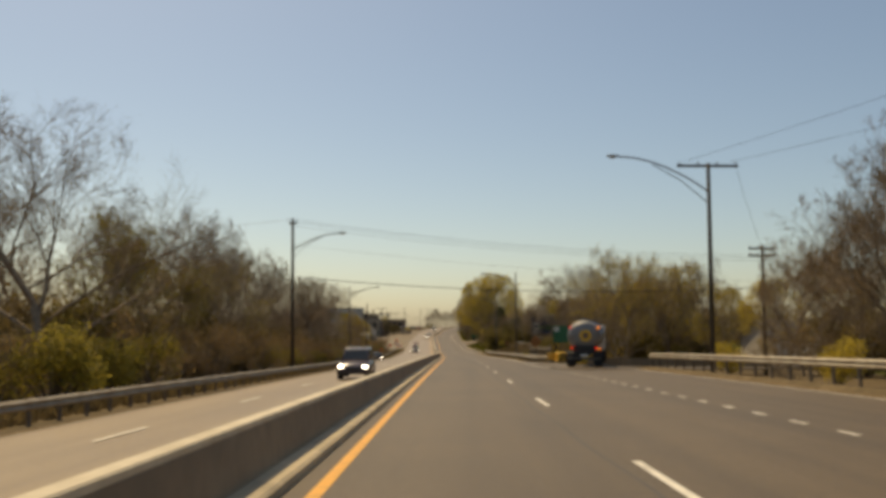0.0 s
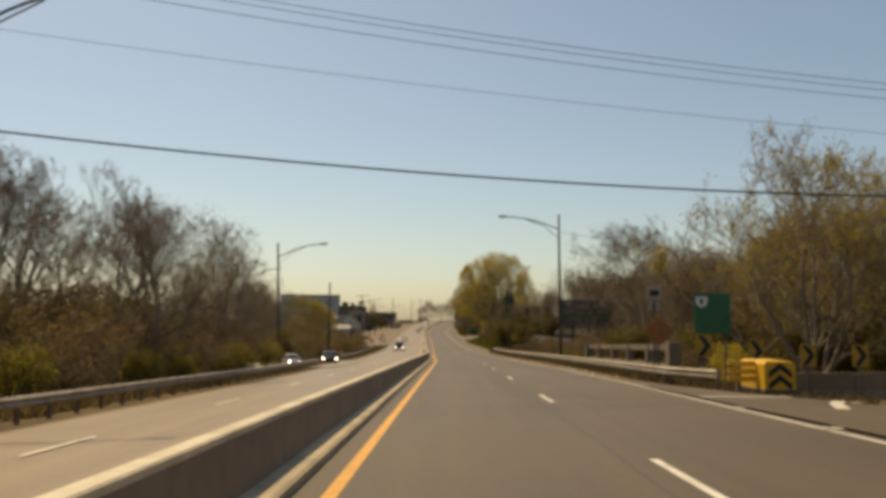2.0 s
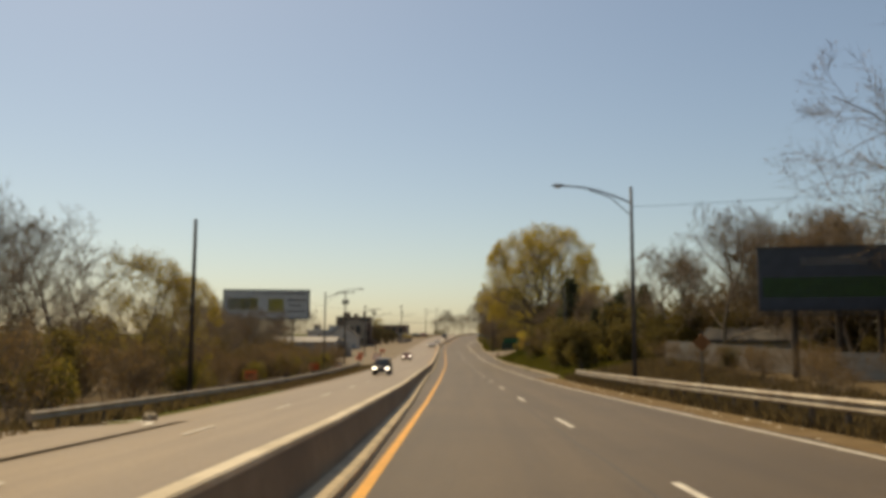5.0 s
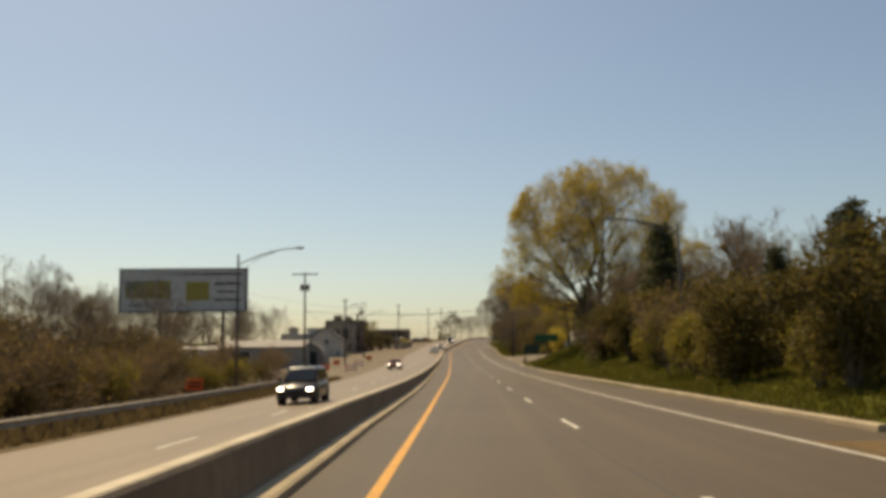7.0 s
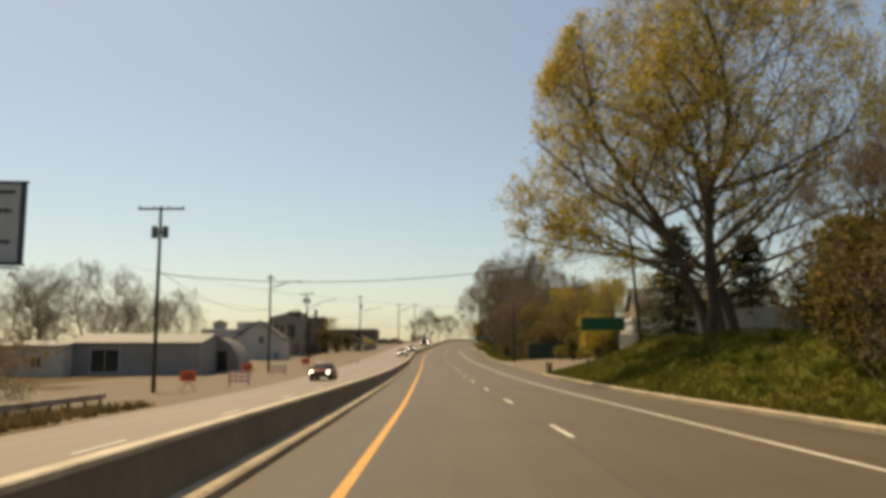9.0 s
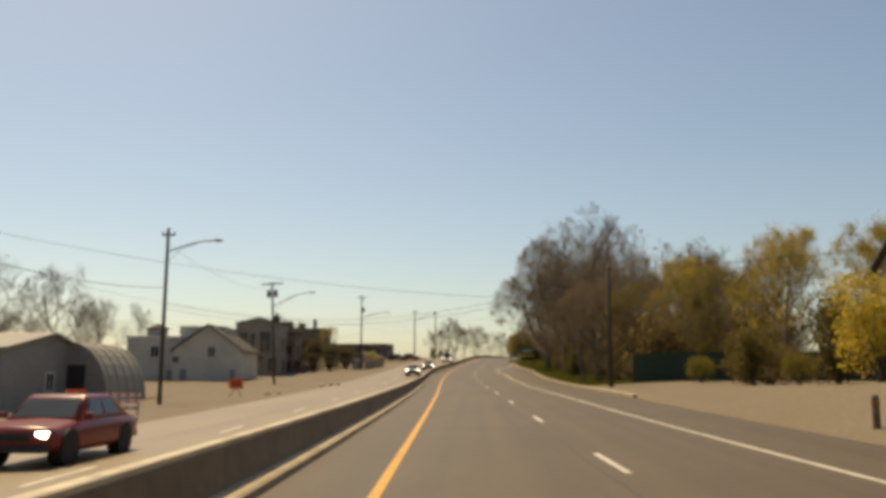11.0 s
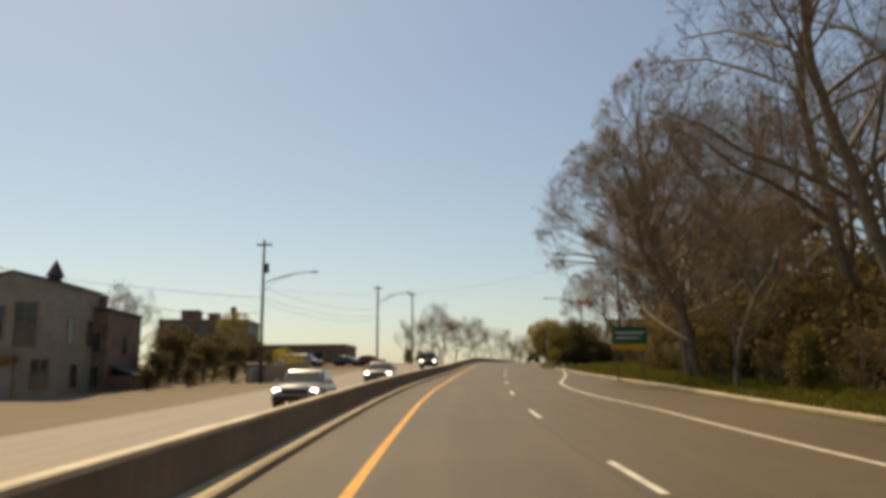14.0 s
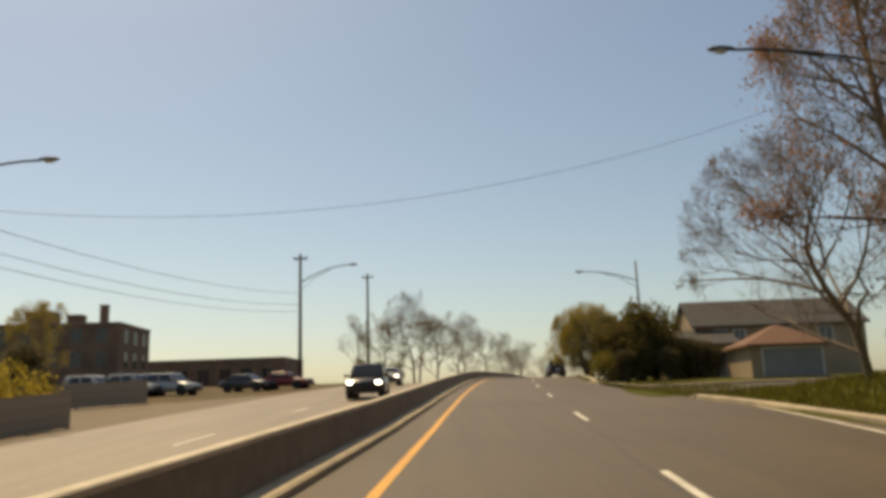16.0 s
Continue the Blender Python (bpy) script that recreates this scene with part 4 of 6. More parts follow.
G = "brush beyond the oncoming lanes"
brush(G, 152, 200, lambda y: -21, 3.2, ["thicket", "hedge", "thicket"], .6, .95)
brush(G, 164, 274, lambda y: -18.5, 3.4, ["thicket", "bush_g", "thicket"], .7, 1.0)
woods("trees behind the sheds", 362, 440, lambda y: -62, 1, 8, ["bare_a", "bare_b"], .7, .9)
woods("trees behind the sheds", 306, 366, lambda y: -56, 1, 7, ["bare_a", "bare_b"], .8, 1.05)
# right of the road
plant("bare_b", 25.5, 48, 1.1, turn=10)
plant("bud_b", 27, 60, 1.05)
woods("woods beside the turning lane", 20, 62, lambda y: 27, 2, 8, ["bud_y", "bud_b", "bare_b"], .8, 1.1)
for tx, ty, k, sz in ((30, 62, "bud_b", .85), (34, 57, "bud_b", .9), (27, 67, "bud_b", .85), (36, 64, "bud_y", .9), (31.5, 60, "underwood", .6), (36, 58, "underwood", .65), (23.5, 56, "bud_b", .6), (25.5, 53, "bud_b", .62)):
    plant(k, tx, ty, sz, group="woods behind the turning lane", turn=61 * tx % 360)
brush("brush behind the turning lane's rail", 20, 62, lambda y: 19, 5, ["thicket", "thicket", "bush_y"], .5, .9)
plant("vase", 19.4, 96, 1.24, label="many-stemmed spreading tree in yellow-green bud")
plant("vase", 26.5, 99, 1.3, label="many-stemmed spreading tree in yellow-green bud")
G = "woods behind the turning lane"
woods(G, 98, 122, lambda y: 25, 2, 7, ["bud_b", "bare_b", "bud_b"], .82, 1.0)
for tx, ty, sz in ((30, 77, .72), (37, 81, .8), (27, 84, .68), (34, 70, .68), (42, 74, .75)):
    plant("bud_y", tx, ty, sz, group=G)
plant("bud_b", 19.2, 112, .74)
plant("bare_b", 17.4, 126, .9)
plant("bare_b", 14.8, 130, .66)
plant("bush_y", 15.4, 97, .75)
for hx, hy, sz in ((15, 101, .6), (17.5, 104, .7), (20.5, 101, .6), (23.5, 103, .75), (13.4, 110, .6), (13.6, 118, .6), (26, 96, .5), (29, 98, .6)):
    plant("hedge", hx, hy, sz, group="brush behind the turning lane")
woods(G, 124, 168, lambda y: 17 + max(0, y - 112) * .16, 2, 7.5, ["bare_b", "bare_a", "bud_b", "bud_g"], .66, .85)
plant("wide_bare", 23.6, 168, 1.02, turn=250)
G = "brush behind the guard rail"
brush(G, 92, 150, lambda y: 12.4, 3.0, ["thicket", "bush_g", "thicket"], .3, .5)
brush(G, 150, 200, lambda y: 16, 3.4, ["thicket", "bush_g", "thicket"], .3, .55)
brush("brush under the roadside trees", 98, 176, lambda y: 22 + max(0, y - 112) * .2, 4.8, ["thicket", "hedge", "hedge"], .4, .66)
G = "trees behind the dark billboard"
plant("bare_b", 20.4, 195, .86)
plant("bud_b", 23.5, 199, .95)
plant("bare_b", 17.4, 200, .74)
for tx, ty, k, sz in ((26, 192, "bud_b", 1.02), (30.5, 195, "bud_b", 1.1), (35, 189, "bud_y", 1.05), (29, 184, "bud_b", .95), (24, 204, "bare_a", .9), (39, 194, "bud_y", 1.0), (30, 206, "bud_g", .95)):
    plant(k, tx, ty, sz, group=G)
for tx, ty, sz in ((16, 199, .7), (19, 202, .8), (22.5, 199, .75), (27, 200, .8), (14.5, 205, .7), (23, 186, .35), (25.5, 182, .4), (19.5, 183, .3), (16.6, 182, .32), (15.2, 194, .5)):
    plant("hedge", tx, ty, sz, group=G)
for tx, ty, k, sz in ((18.6, 203, "bud_b", .72), (21.6, 205, "bud_b", .82), (24.6, 197, "bud_b", .9), (28, 201, "bud_b", 1.0), (33, 201, "bud_b", 1.05), (27, 188, "bud_b", .85), (22.4, 203, "underwood", .75), (26, 204, "underwood", .85), (18.4, 206, "underwood", .6), (31, 198, "underwood", .95), (36, 196, "underwood", 1.0)):
    plant(k, tx, ty, sz, group=G, turn=53 * tx % 360)
for bx, by, k, s in ((13.4, 160, "thicket", 0.42), (15.4, 164, "thicket", 0.51), (14.2, 168, "thicket", 0.45), (16.8, 170, "thicket", 0.54), (15.2, 174, "thicket", 0.48), (18.4, 173, "thicket", 0.51), (17.0, 178, "thicket", 0.45), (20.6, 170, "thicket", 0.54), (14.2, 180, "thicket", 0.45), (16, 158, "thicket", 0.54), (18.6, 162, "thicket", 0.60), (21, 164, "thicket", 0.63), (13.2, 186, "thicket", 0.51), (22.5, 168, "thicket", .5)):
    plant(k, bx, by, s, group="brush before the pale fence")
G = "dark evergreens on the verge"
brush(G, 206, 222, lambda y: 11.6, 3.0, ["hedge", "hedge", "bush_g"], .65, .9)
brush(G, 222, 240, lambda y: 11.6, 3.0, ["bush_g", "bush_g", "thicket"], .9, 1.2)
brush(G, 206, 252, lambda y: 16.5, 3.8, ["bush_g", "thicket", "hedge"], .9, 1.2)
for tx, ty, sz in ((14.6, 214, .5), (16.4, 218, .54), (14.4, 222, .46), (17.5, 211, .55)):
    plant("conifer", tx, ty, sz, group=G, label="dense dark evergreen tree beside the verge")
brush(G, 240, 262, lambda y: 13.2, 2.3, ["hedge", "hedge", "hedge"], .74, .95)
for hx, hy, k, sz in ((16.5, 259, "hedge", 1.15), (19, 264, "hedge", 1.1), (20.5, 263, "bud_y", .85), (25, 259, "bud_g", .9), (15.6, 254, "bud_b", .62), (18.5, 247, "bud_b", .7), (22, 244, "bud_b", .7), (19, 228, "bare_b", .55), (15.8, 266, "hedge", .8), (14.0, 262, "hedge", .62), (9.8, 252, "thicket", .85), (10.8, 255.5, "hedge", .72), (11.6, 259, "hedge", .8), (13.0, 247, "hedge", .9), (14.4, 256, "bud_b", .72), (13.2, 260, "bud_b", .6), (12.8, 263, "thicket", .95), (14.2, 268, "underwood", .45), (17.6, 269, "underwood", .75), (20, 273, "underwood", .8)):
    plant(k, hx, hy, sz, group="dense trees behind the verge")
for tx, ty, k, sz in ((15.5, 226, "underwood", .62), (14.2, 233, "underwood", .6), (17.2, 238, "underwood", .8), (15.0, 243, "underwood", .66), (19.5, 232, "underwood", .85), (17.5, 250, "underwood", .9), (14.6, 248, "underwood", .62), (20.5, 242, "bud_b", .8), (16.2, 231, "bud_b", .7), (18.0, 257, "bud_b", .75), (22.5, 252, "underwood", 1.0)):
    plant(k, tx, ty, sz, group="dense trees behind the verge")
ob = plant("conifer", 15.3, 251.1, .84)
ob.matrix_world = ob.matrix_world @ Matrix.Diagonal((1.12, 1.12, 1, 1))
plant("conifer", 22, 232, .7)
for tx, ty, sz in ((14.4, 291, .66), (18.6, 288, .55)):
    ob = plant("conifer", tx, ty, sz)
    ob.matrix_world = ob.matrix_world @ Matrix.Diagonal((1.4, 1.4, 1, 1))
plant("great", 13.9, 281, .97, turn=20)
ob = plant("bud_y", 20.4, 268, 1.0, turn=250, label="tall slender tree with yellow-green spring leaves behind the verge")
ob.matrix_world = ob.matrix_world @ Matrix.Diagonal((.72, .72, 1.3, 1))
G = "low bushes on the bank"
brush(G, 254, 284, lambda y: 9.8, 2.2, ["mound"], .25, .5)
brush(G, 252, 286, lambda y: 12.0, 2.4, ["mound"], .3, .55)
brush(G, 252, 266, lambda y: 15.6, 2.4, ["mound", "mound", "bush_g"], .5, .8)
G = "brush behind the small lot"
brush(G, 316, 345, lambda y: 17, 2.6, ["hedge", "thicket", "bush_g"], .5, .75)
plant("bush_y", 13.6, 318, 1.3)
for tx, ty, k, sz in ((14, 350, "bud_g", .66), (19, 343, "bud_y", .85), (15.8, 356, "bud_y", .86), (22.5, 351, "bud_y", .85), (27, 345, "bud_y", .95), (31, 338, "bud_b", .9), (20, 359, "bud_b", .85), (11.2, 357, "bud_g", .7), (12.5, 365, "bud_b", .8)):
    plant(k, tx, ty, sz, group="tall woods beside the curve")
G = "tall woods beside the curve"
for tx, ty, k, sz in ((6.6, 357, "bud_b", .62), (8.4, 361, "bud_b", .74), (10.2, 366, "bud_b", .86), (13.2, 360, "bud_b", .9), (16.4, 364, "bud_b", 1.0), (17.5, 353, "bud_g", .85), (21, 363, "bud_b", 1.0), (25, 357, "bud_b", .95), (29, 352, "bud_y", .95)):
    plant(k, tx, ty, sz, group=G)
woods(G, 366, 386, lambda y: 13.5, 3, 6.0, ["bud_b", "bare_b", "bud_b", "bare_b"], .84, 1.0)
woods(G, 388, 440, lambda y: 12.6, 2, 8.5, ["big_bud", "big_bare", "big_bud", "big_bare"], .76, .94)
plant("wide_bare", 8.2, 406.5, .8, lean=-9, turn=95, label="broad bare tree leaning over the roadside sign")
plant("big_bare", 8.0, 385.5, .78, turn=70)
plant("bud_b", 6.6, 396, .72)
G = "brush under the tall woods"
brush(G, 351, 440, lambda y: 12.4, 3.0, ["thicket", "hedge", "thicket"], .4, .65)
brush(G, 352, 440, lambda y: 17, 3.8, ["hedge", "thicket"], .6, .95)
plant("pink", 12.7, 440, 1.0)
for tx, ty, k, sz in ((17.6, 441.5, "bud_b", .95), (20.5, 438, "bud_b", 1.05), (15.4, 437.5, "bud_b", .85), (22.5, 443, "bud_b", 1.0), (14.6, 434, "underwood", .55), (17.8, 437, "underwood", .6)):
    plant(k, tx, ty, sz, group="tall woods beside the curve")
plant("wide_bare", 12.2, 444.2, .58, lean=-15, turn=100, label="bare leaning tree at the corner of the side street")
for tx, ty, k, sz in ((12.2, 436, "bud_b", .82), (15.6, 444, "bud_b", .8), (14.0, 439, "bud_b", .74), (18.5, 446, "bud_b", .95), (13.6, 436, "underwood", .5), (11.8, 431, "underwood", .5), (16.2, 445.2, "underwood", .42), (12.4, 425, "underwood", .55), (14.0, 418, "underwood", .6)):
    plant(k, tx, ty, sz, group="tall woods beside the curve", turn=37 * tx % 360)
plant("wide_bare", 18.5, 437, .7, turn=30)
for bx, by, sz in ((8.2, 488, .72), (9.2, 490, .7)):
    plant("great", bx, by, sz * .42, label="rounded yellow-green tree on the crest", group="yellow trees on the crest")
for bx, by, k, s in ((9.6, 484, "hedge", .85), (10.8, 487, "hedge", 1.0), (12.3, 485, "hedge", 1.05), (14.0, 487, "hedge", .9), (8.6, 481, "bush_g", .8), (11.4, 481, "hedge", .68), (9.9, 480, "shade_bush", .5), (15.4, 483, "hedge", .55), (17.0, 482, "shade_bush", .55), (13.4, 480, "shade_bush", .5), (18.6, 484, "shade_bush", .5), (10.4, 482, "hedge", .9), (12.0, 483, "hedge", 1.12), (13.4, 484, "hedge", 1.0), (14.8, 485, "shade_bush", .72), (16.2, 484, "shade_bush", .62)):
    plant(k, bx, by, s, group="bushes on the crest")
plant("bare_b", 16.4, 496, .5)
for bx, by, s in ((-32.5, 437, .62), (-30.2, 440, .5), (-33.5, 443, .9), (-30.8, 445, .75), (-28.6, 448, .7), (-35, 449, 1.0), (-32, 453, .85), (-28.8, 455, .65), (-38, 456, 1.05), (-34, 460, .9), (-42, 450, 1.1), (-30.4, 463, .7), (-27.4, 459, .5), (-36, 437.5, .6), (-31.6, 432, .35), (-29.4, 436, .32), (-27.4, 443, .35), (-26.2, 452, .38)):
    plant("shade_bush", bx, by, s, group="dark greenery beside the brick house")
for tx, ty, sz in ((16.5, 428, 1.0), (20.5, 433, 1.05), (18, 440, .95), (23.5, 426, 1.1)):
    plant("bud_b", tx, ty, sz, group="tall woods beside the curve")
plant("bare_a", -42, 452, .72)
plant("bare_b", -38, 446, .66)
plant("bud_y", -36.8, 478, .62, label="yellow-green tree in front of the brick building")
plant("bush_y", -22.6, 447, .95, label="yellow-green bush beside a weathered fence")
# on and beyond the crest
G = "trees beyond the crest"
for tx, ty, k, sz in ((-14.5, 503, "bare_a", .55), (-12, 516, "bud_b", .72), (-8.8, 520, "bare_b", .78), (-6, 524, "bud_b", .78), (-3, 531, "bare_b", .7), (-9, 541, "bare_b", .8), (-2, 548, "bare_b", .72), (2, 560, "bare_b", .72), (7, 580, "bare_b", .75), (12, 600, "bare_b", .75)):
    plant(k, tx, ty, sz, group=G)
for bx, by, s in ((-13.5, 499, .45), (-12.0, 505, .4), (-10.5, 511, .45)):
    plant("hedge", bx, by, s, group="bushes on the crest")
woods(G, 545, 640, lambda y: 14, 1, 13, ["bare_b", "bud_g"], .55, .7)
woods(G, 600, 760, lambda y: -14, 1, 14, ["bare_b", "bare_a"], .6, .75)


for tx, ty, k, sz in ((20, 118, "bud_b", .78), (23.5, 126, "bud_b", .88), (27, 134, "bud_b", .92), (16.8, 113, "bud_b", .62), (30, 121, "bud_b", 1.0), (21.5, 139, "bud_b", .82), (25, 112, "bud_y", .85),
                      (27.5, 177, "bud_b", .92), (31, 171, "bud_b", 1.0), (33.5, 181, "bud_b", 1.05), (37.5, 174, "bud_y", 1.0), (22, 183, "bud_b", .62)):
    plant(k, tx, ty, sz, group="woods behind the turning lane")


for tx, ty, kd, sz in ((-62, 356, "bare_b", 1.02), (-57.5, 360, "bare_b", 1.1), (-53, 357, "bare_b", 1.05), (-49.5, 362, "bare_b", .92), (-44, 366, "bare_b", .86), (-66, 362, "bare_b", 1.1), (-55, 368, "bud_b", .9)):
    plant(kd, tx, ty, sz, group="trees behind the sheds")
for tx, ty, kd, sz in ((19.5, 317, "bud_b", .5), (22.5, 316.5, "bud_b", .56), (25.5, 317.5, "bud_y", .52), (29, 317, "bud_b", .6), (33, 320, "bud_b", .75), (24, 313, "thicket", .8), (27.5, 313.5, "thicket", .8)):
    plant(kd, tx, ty, sz, group="trees before the tan house")
brush("brush beyond the oncoming lanes", 96, 126, lambda y: -15.2, 2.6, ["thicket", "bush_g", "thicket"], .6, .85)
backing("undergrowth", 84, 126, lambda y: -22, 5.0, .6, .8)
for tx, ty, sz in ((14.0, 104, .95), (22.5, 121, 1.0), (18.5, 129, .8)):
    plant("bud_b", tx + 8, ty, sz, group="woods behind the turning lane")


# ---- grass and dry weeds on the verges ----
def tufts(name, label, y0, y1, u0, u1, count, h0, h1, material, seed):
    """Loose blades over a strip of verge, as one object."""
    r = random.Random(seed)
    V, F = [], []
    for i in range(count):
        y, u = r.uniform(y0, y1), u0 + (u1 - u0) * r.random() ** 1.4
        if u > 0:
            u += lerp(y, RIGHT)
        x = px(y) + u
        z = gz(x, y) - .02
        for k in range(5):
            a = r.random() * math.tau
            h = r.uniform(h0, h1)
            bx, by = x + r.gauss(0, .07), y + r.gauss(0, .07)
            w = h * .16
            n0 = len(V)
            V += [(bx - w * math.cos(a), by - w * math.sin(a), z), (bx + w * math.cos(a), by + w * math.sin(a), z), (bx + r.gauss(0, h * .35), by + r.gauss(0, h * .35), z + h)]
            F.append((n0, n0 + 1, n0 + 2))
    me = bpy.data.meshes.new(name)
    me.from_pydata(V, [], F)
    me.materials.append(material)
    tagged(new(name, me), label, "grass", kind="stuff")


tufts("verge_grass", "rough green spring grass on the verge", 200, 300, .3, 7, 9000, .1, .28, BLADE, 1)
tufts("verge_grass", "rough green spring grass on the verge", 348, 470, .3, 7, 9000, .1, .28, BLADE, 2)
tufts("dry_weeds", "dry brown weeds behind the guard rail", 84, 196, .4, 9, 12000, .15, .55, WEED, 3)
tufts("dry_weeds", "dry brown weeds along the oncoming carriageway", 20, 270, -12.6, -18, 6500, .15, .5, WEED, 4)


# ---- street lamps, utility poles, wires ----
def lamp_arm(ob, h, length, side, rise=1.1, lens=True):
    """A curved bracket with a brace and a cobra-head lamp; side: -1 reaches left, 1 right. Local to the pole's foot."""
    pts = []
    for i in range(9):
        t = i / 8
        pts.append((side * length * t, 0, h + rise * math.sin(t * math.pi / 2) ** .9))
    arm = part("arm", rod(pts, [.05] * 9, 8), POLE_GREY, ob, smooth=True)
    part("brace", rod([(0, 0, h - .75), (side * length * .3, 0, h + rise * .32), (side * length * .62, 0, h + rise * .78)], [.03, .03, .03], 6), POLE_GREY, arm)
    head = bmesh.new()
    x0 = side * (length - .1)
    ring = []
    for i, (dx, w, ht) in enumerate(((0, .05, .05), (.15, .10, .09), (.4, .15, .11), (.65, .13, .09), (.8, .05, .04))):
        ring.append([head.verts.new((x0 + side * dx, w * math.cos(a), h + rise + .02 + ht * math.sin(a) * (.6 if math.sin(a) < 0 else 1))) for a in [k * math.tau / 10 for k in range(10)]])
    for q, w in zip(ring, ring[1:]):
        for k in range(10):
            head.faces.new((q[k], q[(k + 1) % 10], w[(k + 1) % 10], w[k]))
    head.faces.new(ring[0])
    head.faces.new(ring[-1])
    bmesh.ops.recalc_face_normals(head, faces=head.faces)
    hd = part("lamp_head", head, POLE_GREY, arm, "grey cobra-head lamp", smooth=True)
    if lens:
        g = bmesh.new()
        bmesh.ops.create_uvsphere(g, u_segments=10, v_segments=6, radius=1)
        g.transform(pose(x0 + side * .42, 0, h + rise - .05) @ Matrix.Diagonal((.22, .12, .07, 1)))
        part("lens", g, LENS, arm, smooth=True)


def pole_thing(name, x, y, top, label, lean=(0, 0), wood=True, r=.14, base=None):
    z = gz(x, y) if base is None else base
    h = top - z
    ob = root(name, pose(x, y, z), label, "utility pole" if "utility" in name else "street lamp")
    ob.matrix_world = pose(x, y, z, lean[1], lean[0], 0)
    part("pole", rod([(0, 0, -.4), (0, 0, h * .5), (0, 0, h)], [r * 1.25, r, r * .8], 10), POLE_WOOD if wood else POLE_GREY, ob, smooth=True)
    return ob, h


def crossarm(ob, h, half, turn=0, pins=4):
    a = part("crossarm", boxed(-half, half, -.06, .06, -.08, .08, bevel=.015), POLE_WOOD, ob)
    a.matrix_parent_inverse.identity()
    a.matrix_basis = pose(0, .12, h, 0, 0, turn)
    for i in range(pins):
        x = -half * .92 + 2 * half * .92 * i / (pins - 1)
        b = part("insulator", rod([(x, 0, .07), (x, 0, .13), (x, 0, .2), (x, 0, .26)], [.02, .06, .05, .02], 8), CHROME if i < 0 else STEEL_D, a)


def transformer(ob, h, x):
    t = part("transformer", rod([(x, 0, h - .45), (x, 0, h - .42), (x, 0, h + .40), (x, 0, h + .46), (x, 0, h + .5)], [.2, .24, .24, .22, .1], 14), POLE_GREY, ob, "grey cylindrical transformer", smooth=False)
    part("bushing", rod([(x, .05, h + .48), (x, .05, h + .6)], [.035, .03], 8), STEEL_D, t)
    part("bracket", boxed(min(0, x), max(0, x), -.03, .03, h - .05, h + .05), STEEL_D, t)


def wire(a, b, sag, r=.012, label="thin overhead electric wire", n=22):
    a, b = Vector(a), Vector(b)
    pts = []
    for i in range(n + 1):
        t = i / n
        p = a.lerp(b, t)
        p.z -= sag * 4 * t * (1 - t)
        pts.append(p - a)
    ob = part("overhead_wire", rod(pts, r, 5), WIRE)
    ob.location = a
    tagged(ob, label, "wire", group="overhead wires")


# right, beside the turning lane: pole with crossarm and lamp
p0, h = pole_thing("utility_pole", 16.0, 51.2, 11.7, "tall wooden utility pole with a crossarm and a street lamp")
crossarm(p0, h - .15, 1.9)
lamp_arm(p0, h - 1.8, 5.6, -1, rise=2.2)
p0b, h = pole_thing("utility_pole", 26.6, 71, 8.6, "wooden utility pole with two crossarms")
crossarm(p0b, h - .3, 1.1)
crossarm(p0b, h - .9, 1.1)
# left, beside the oncoming lanes
p1, h = pole_thing("utility_pole", -14.05, 75.1, 11.3, "wooden utility pole with a street lamp and wires", lean=(-1.2, 0))
lamp_arm(p1, h - 2.9, 4.2, 1, rise=1.45)
crossarm(p1, h - .45, .35, pins=2)
for x, y, top, side, ln, att, rise, lab, lean in (
        (-15.3, 129.5, 7.75, 1, 4.0, 1.4, 1.15, "grey street lamp on a tall pole", -2.0), (-25.6, 158, 6.4, 1, 4.2, .8, 1.4, "grey street lamp on a tall pole", -1), (-20.4, 249.4, 5.5, 1, 4.9, .9, 1.35, "grey street lamp on a tall pole", 0),
        (9.62, 120.9, 9.5, -1, 4.4, 1.3, 1.1, "grey street lamp on a tall pole behind the guard rail", -.6), (9.9, 177.9, 7.6, -1, 4.0, 1.0, 1.05, "grey street lamp on a tall pole behind the guard rail", 0),
        (12.5, 232.9, 5.1, -1, 4.1, .6, 1.0, "grey street lamp on a tall pole among evergreens", -1.5), (11.8, 291, 6.7, -1, 4.6, 2.4, .9, "grey street lamp on a tall pole beside the grass bank", -4.0),
        (8.4, 372, 6.5, -1, 4.4, .9, .75, "grey street lamp reaching out of the tall woods", 0), (9.2, 435, 9.4, -1, 4.9, .9, .7, "grey street lamp rising from the trees", 0), (14.2, 491.5, 12.0, -1, 5.2, 1.9, 1.1, "grey street lamp near the crest", -1)):
    ob, h = pole_thing("street_lamp", x, y, top, lab, lean=(lean, 0), wood=False, r=.11)
    lamp_arm(ob, h - att, ln, side, rise=rise)
ob, h = pole_thing("utility_pole", -18.4, 184.8, 6.7, "bare wooden pole without wires")
t4, h = pole_thing("utility_pole", -24.3, 296.4, 8.35, "wooden utility pole with a crossarm and transformers", base=-6.05)
crossarm(t4, h - .2, 1.85)
transformer(t4, h - 2.1, -.42)
transformer(t4, h - 2.1, .42)
t5, h = pole_thing("utility_pole", -26.3, 346, 7.8, "wooden utility pole with a small street lamp", base=-5.7)
lamp_arm(t5, h - 1.9, 3.6, 1, rise=.9)
crossarm(t5, h - .5, .5, pins=2)
t6, h = pole_thing("utility_pole", -28.3, 390, 8.6, "wooden utility pole with a crossarm, two transformers and a lamp", base=-4.3, lean=(-3, 0))
crossarm(t6, h - .2, 1.35)
transformer(t6, h - 1.5, -.45)
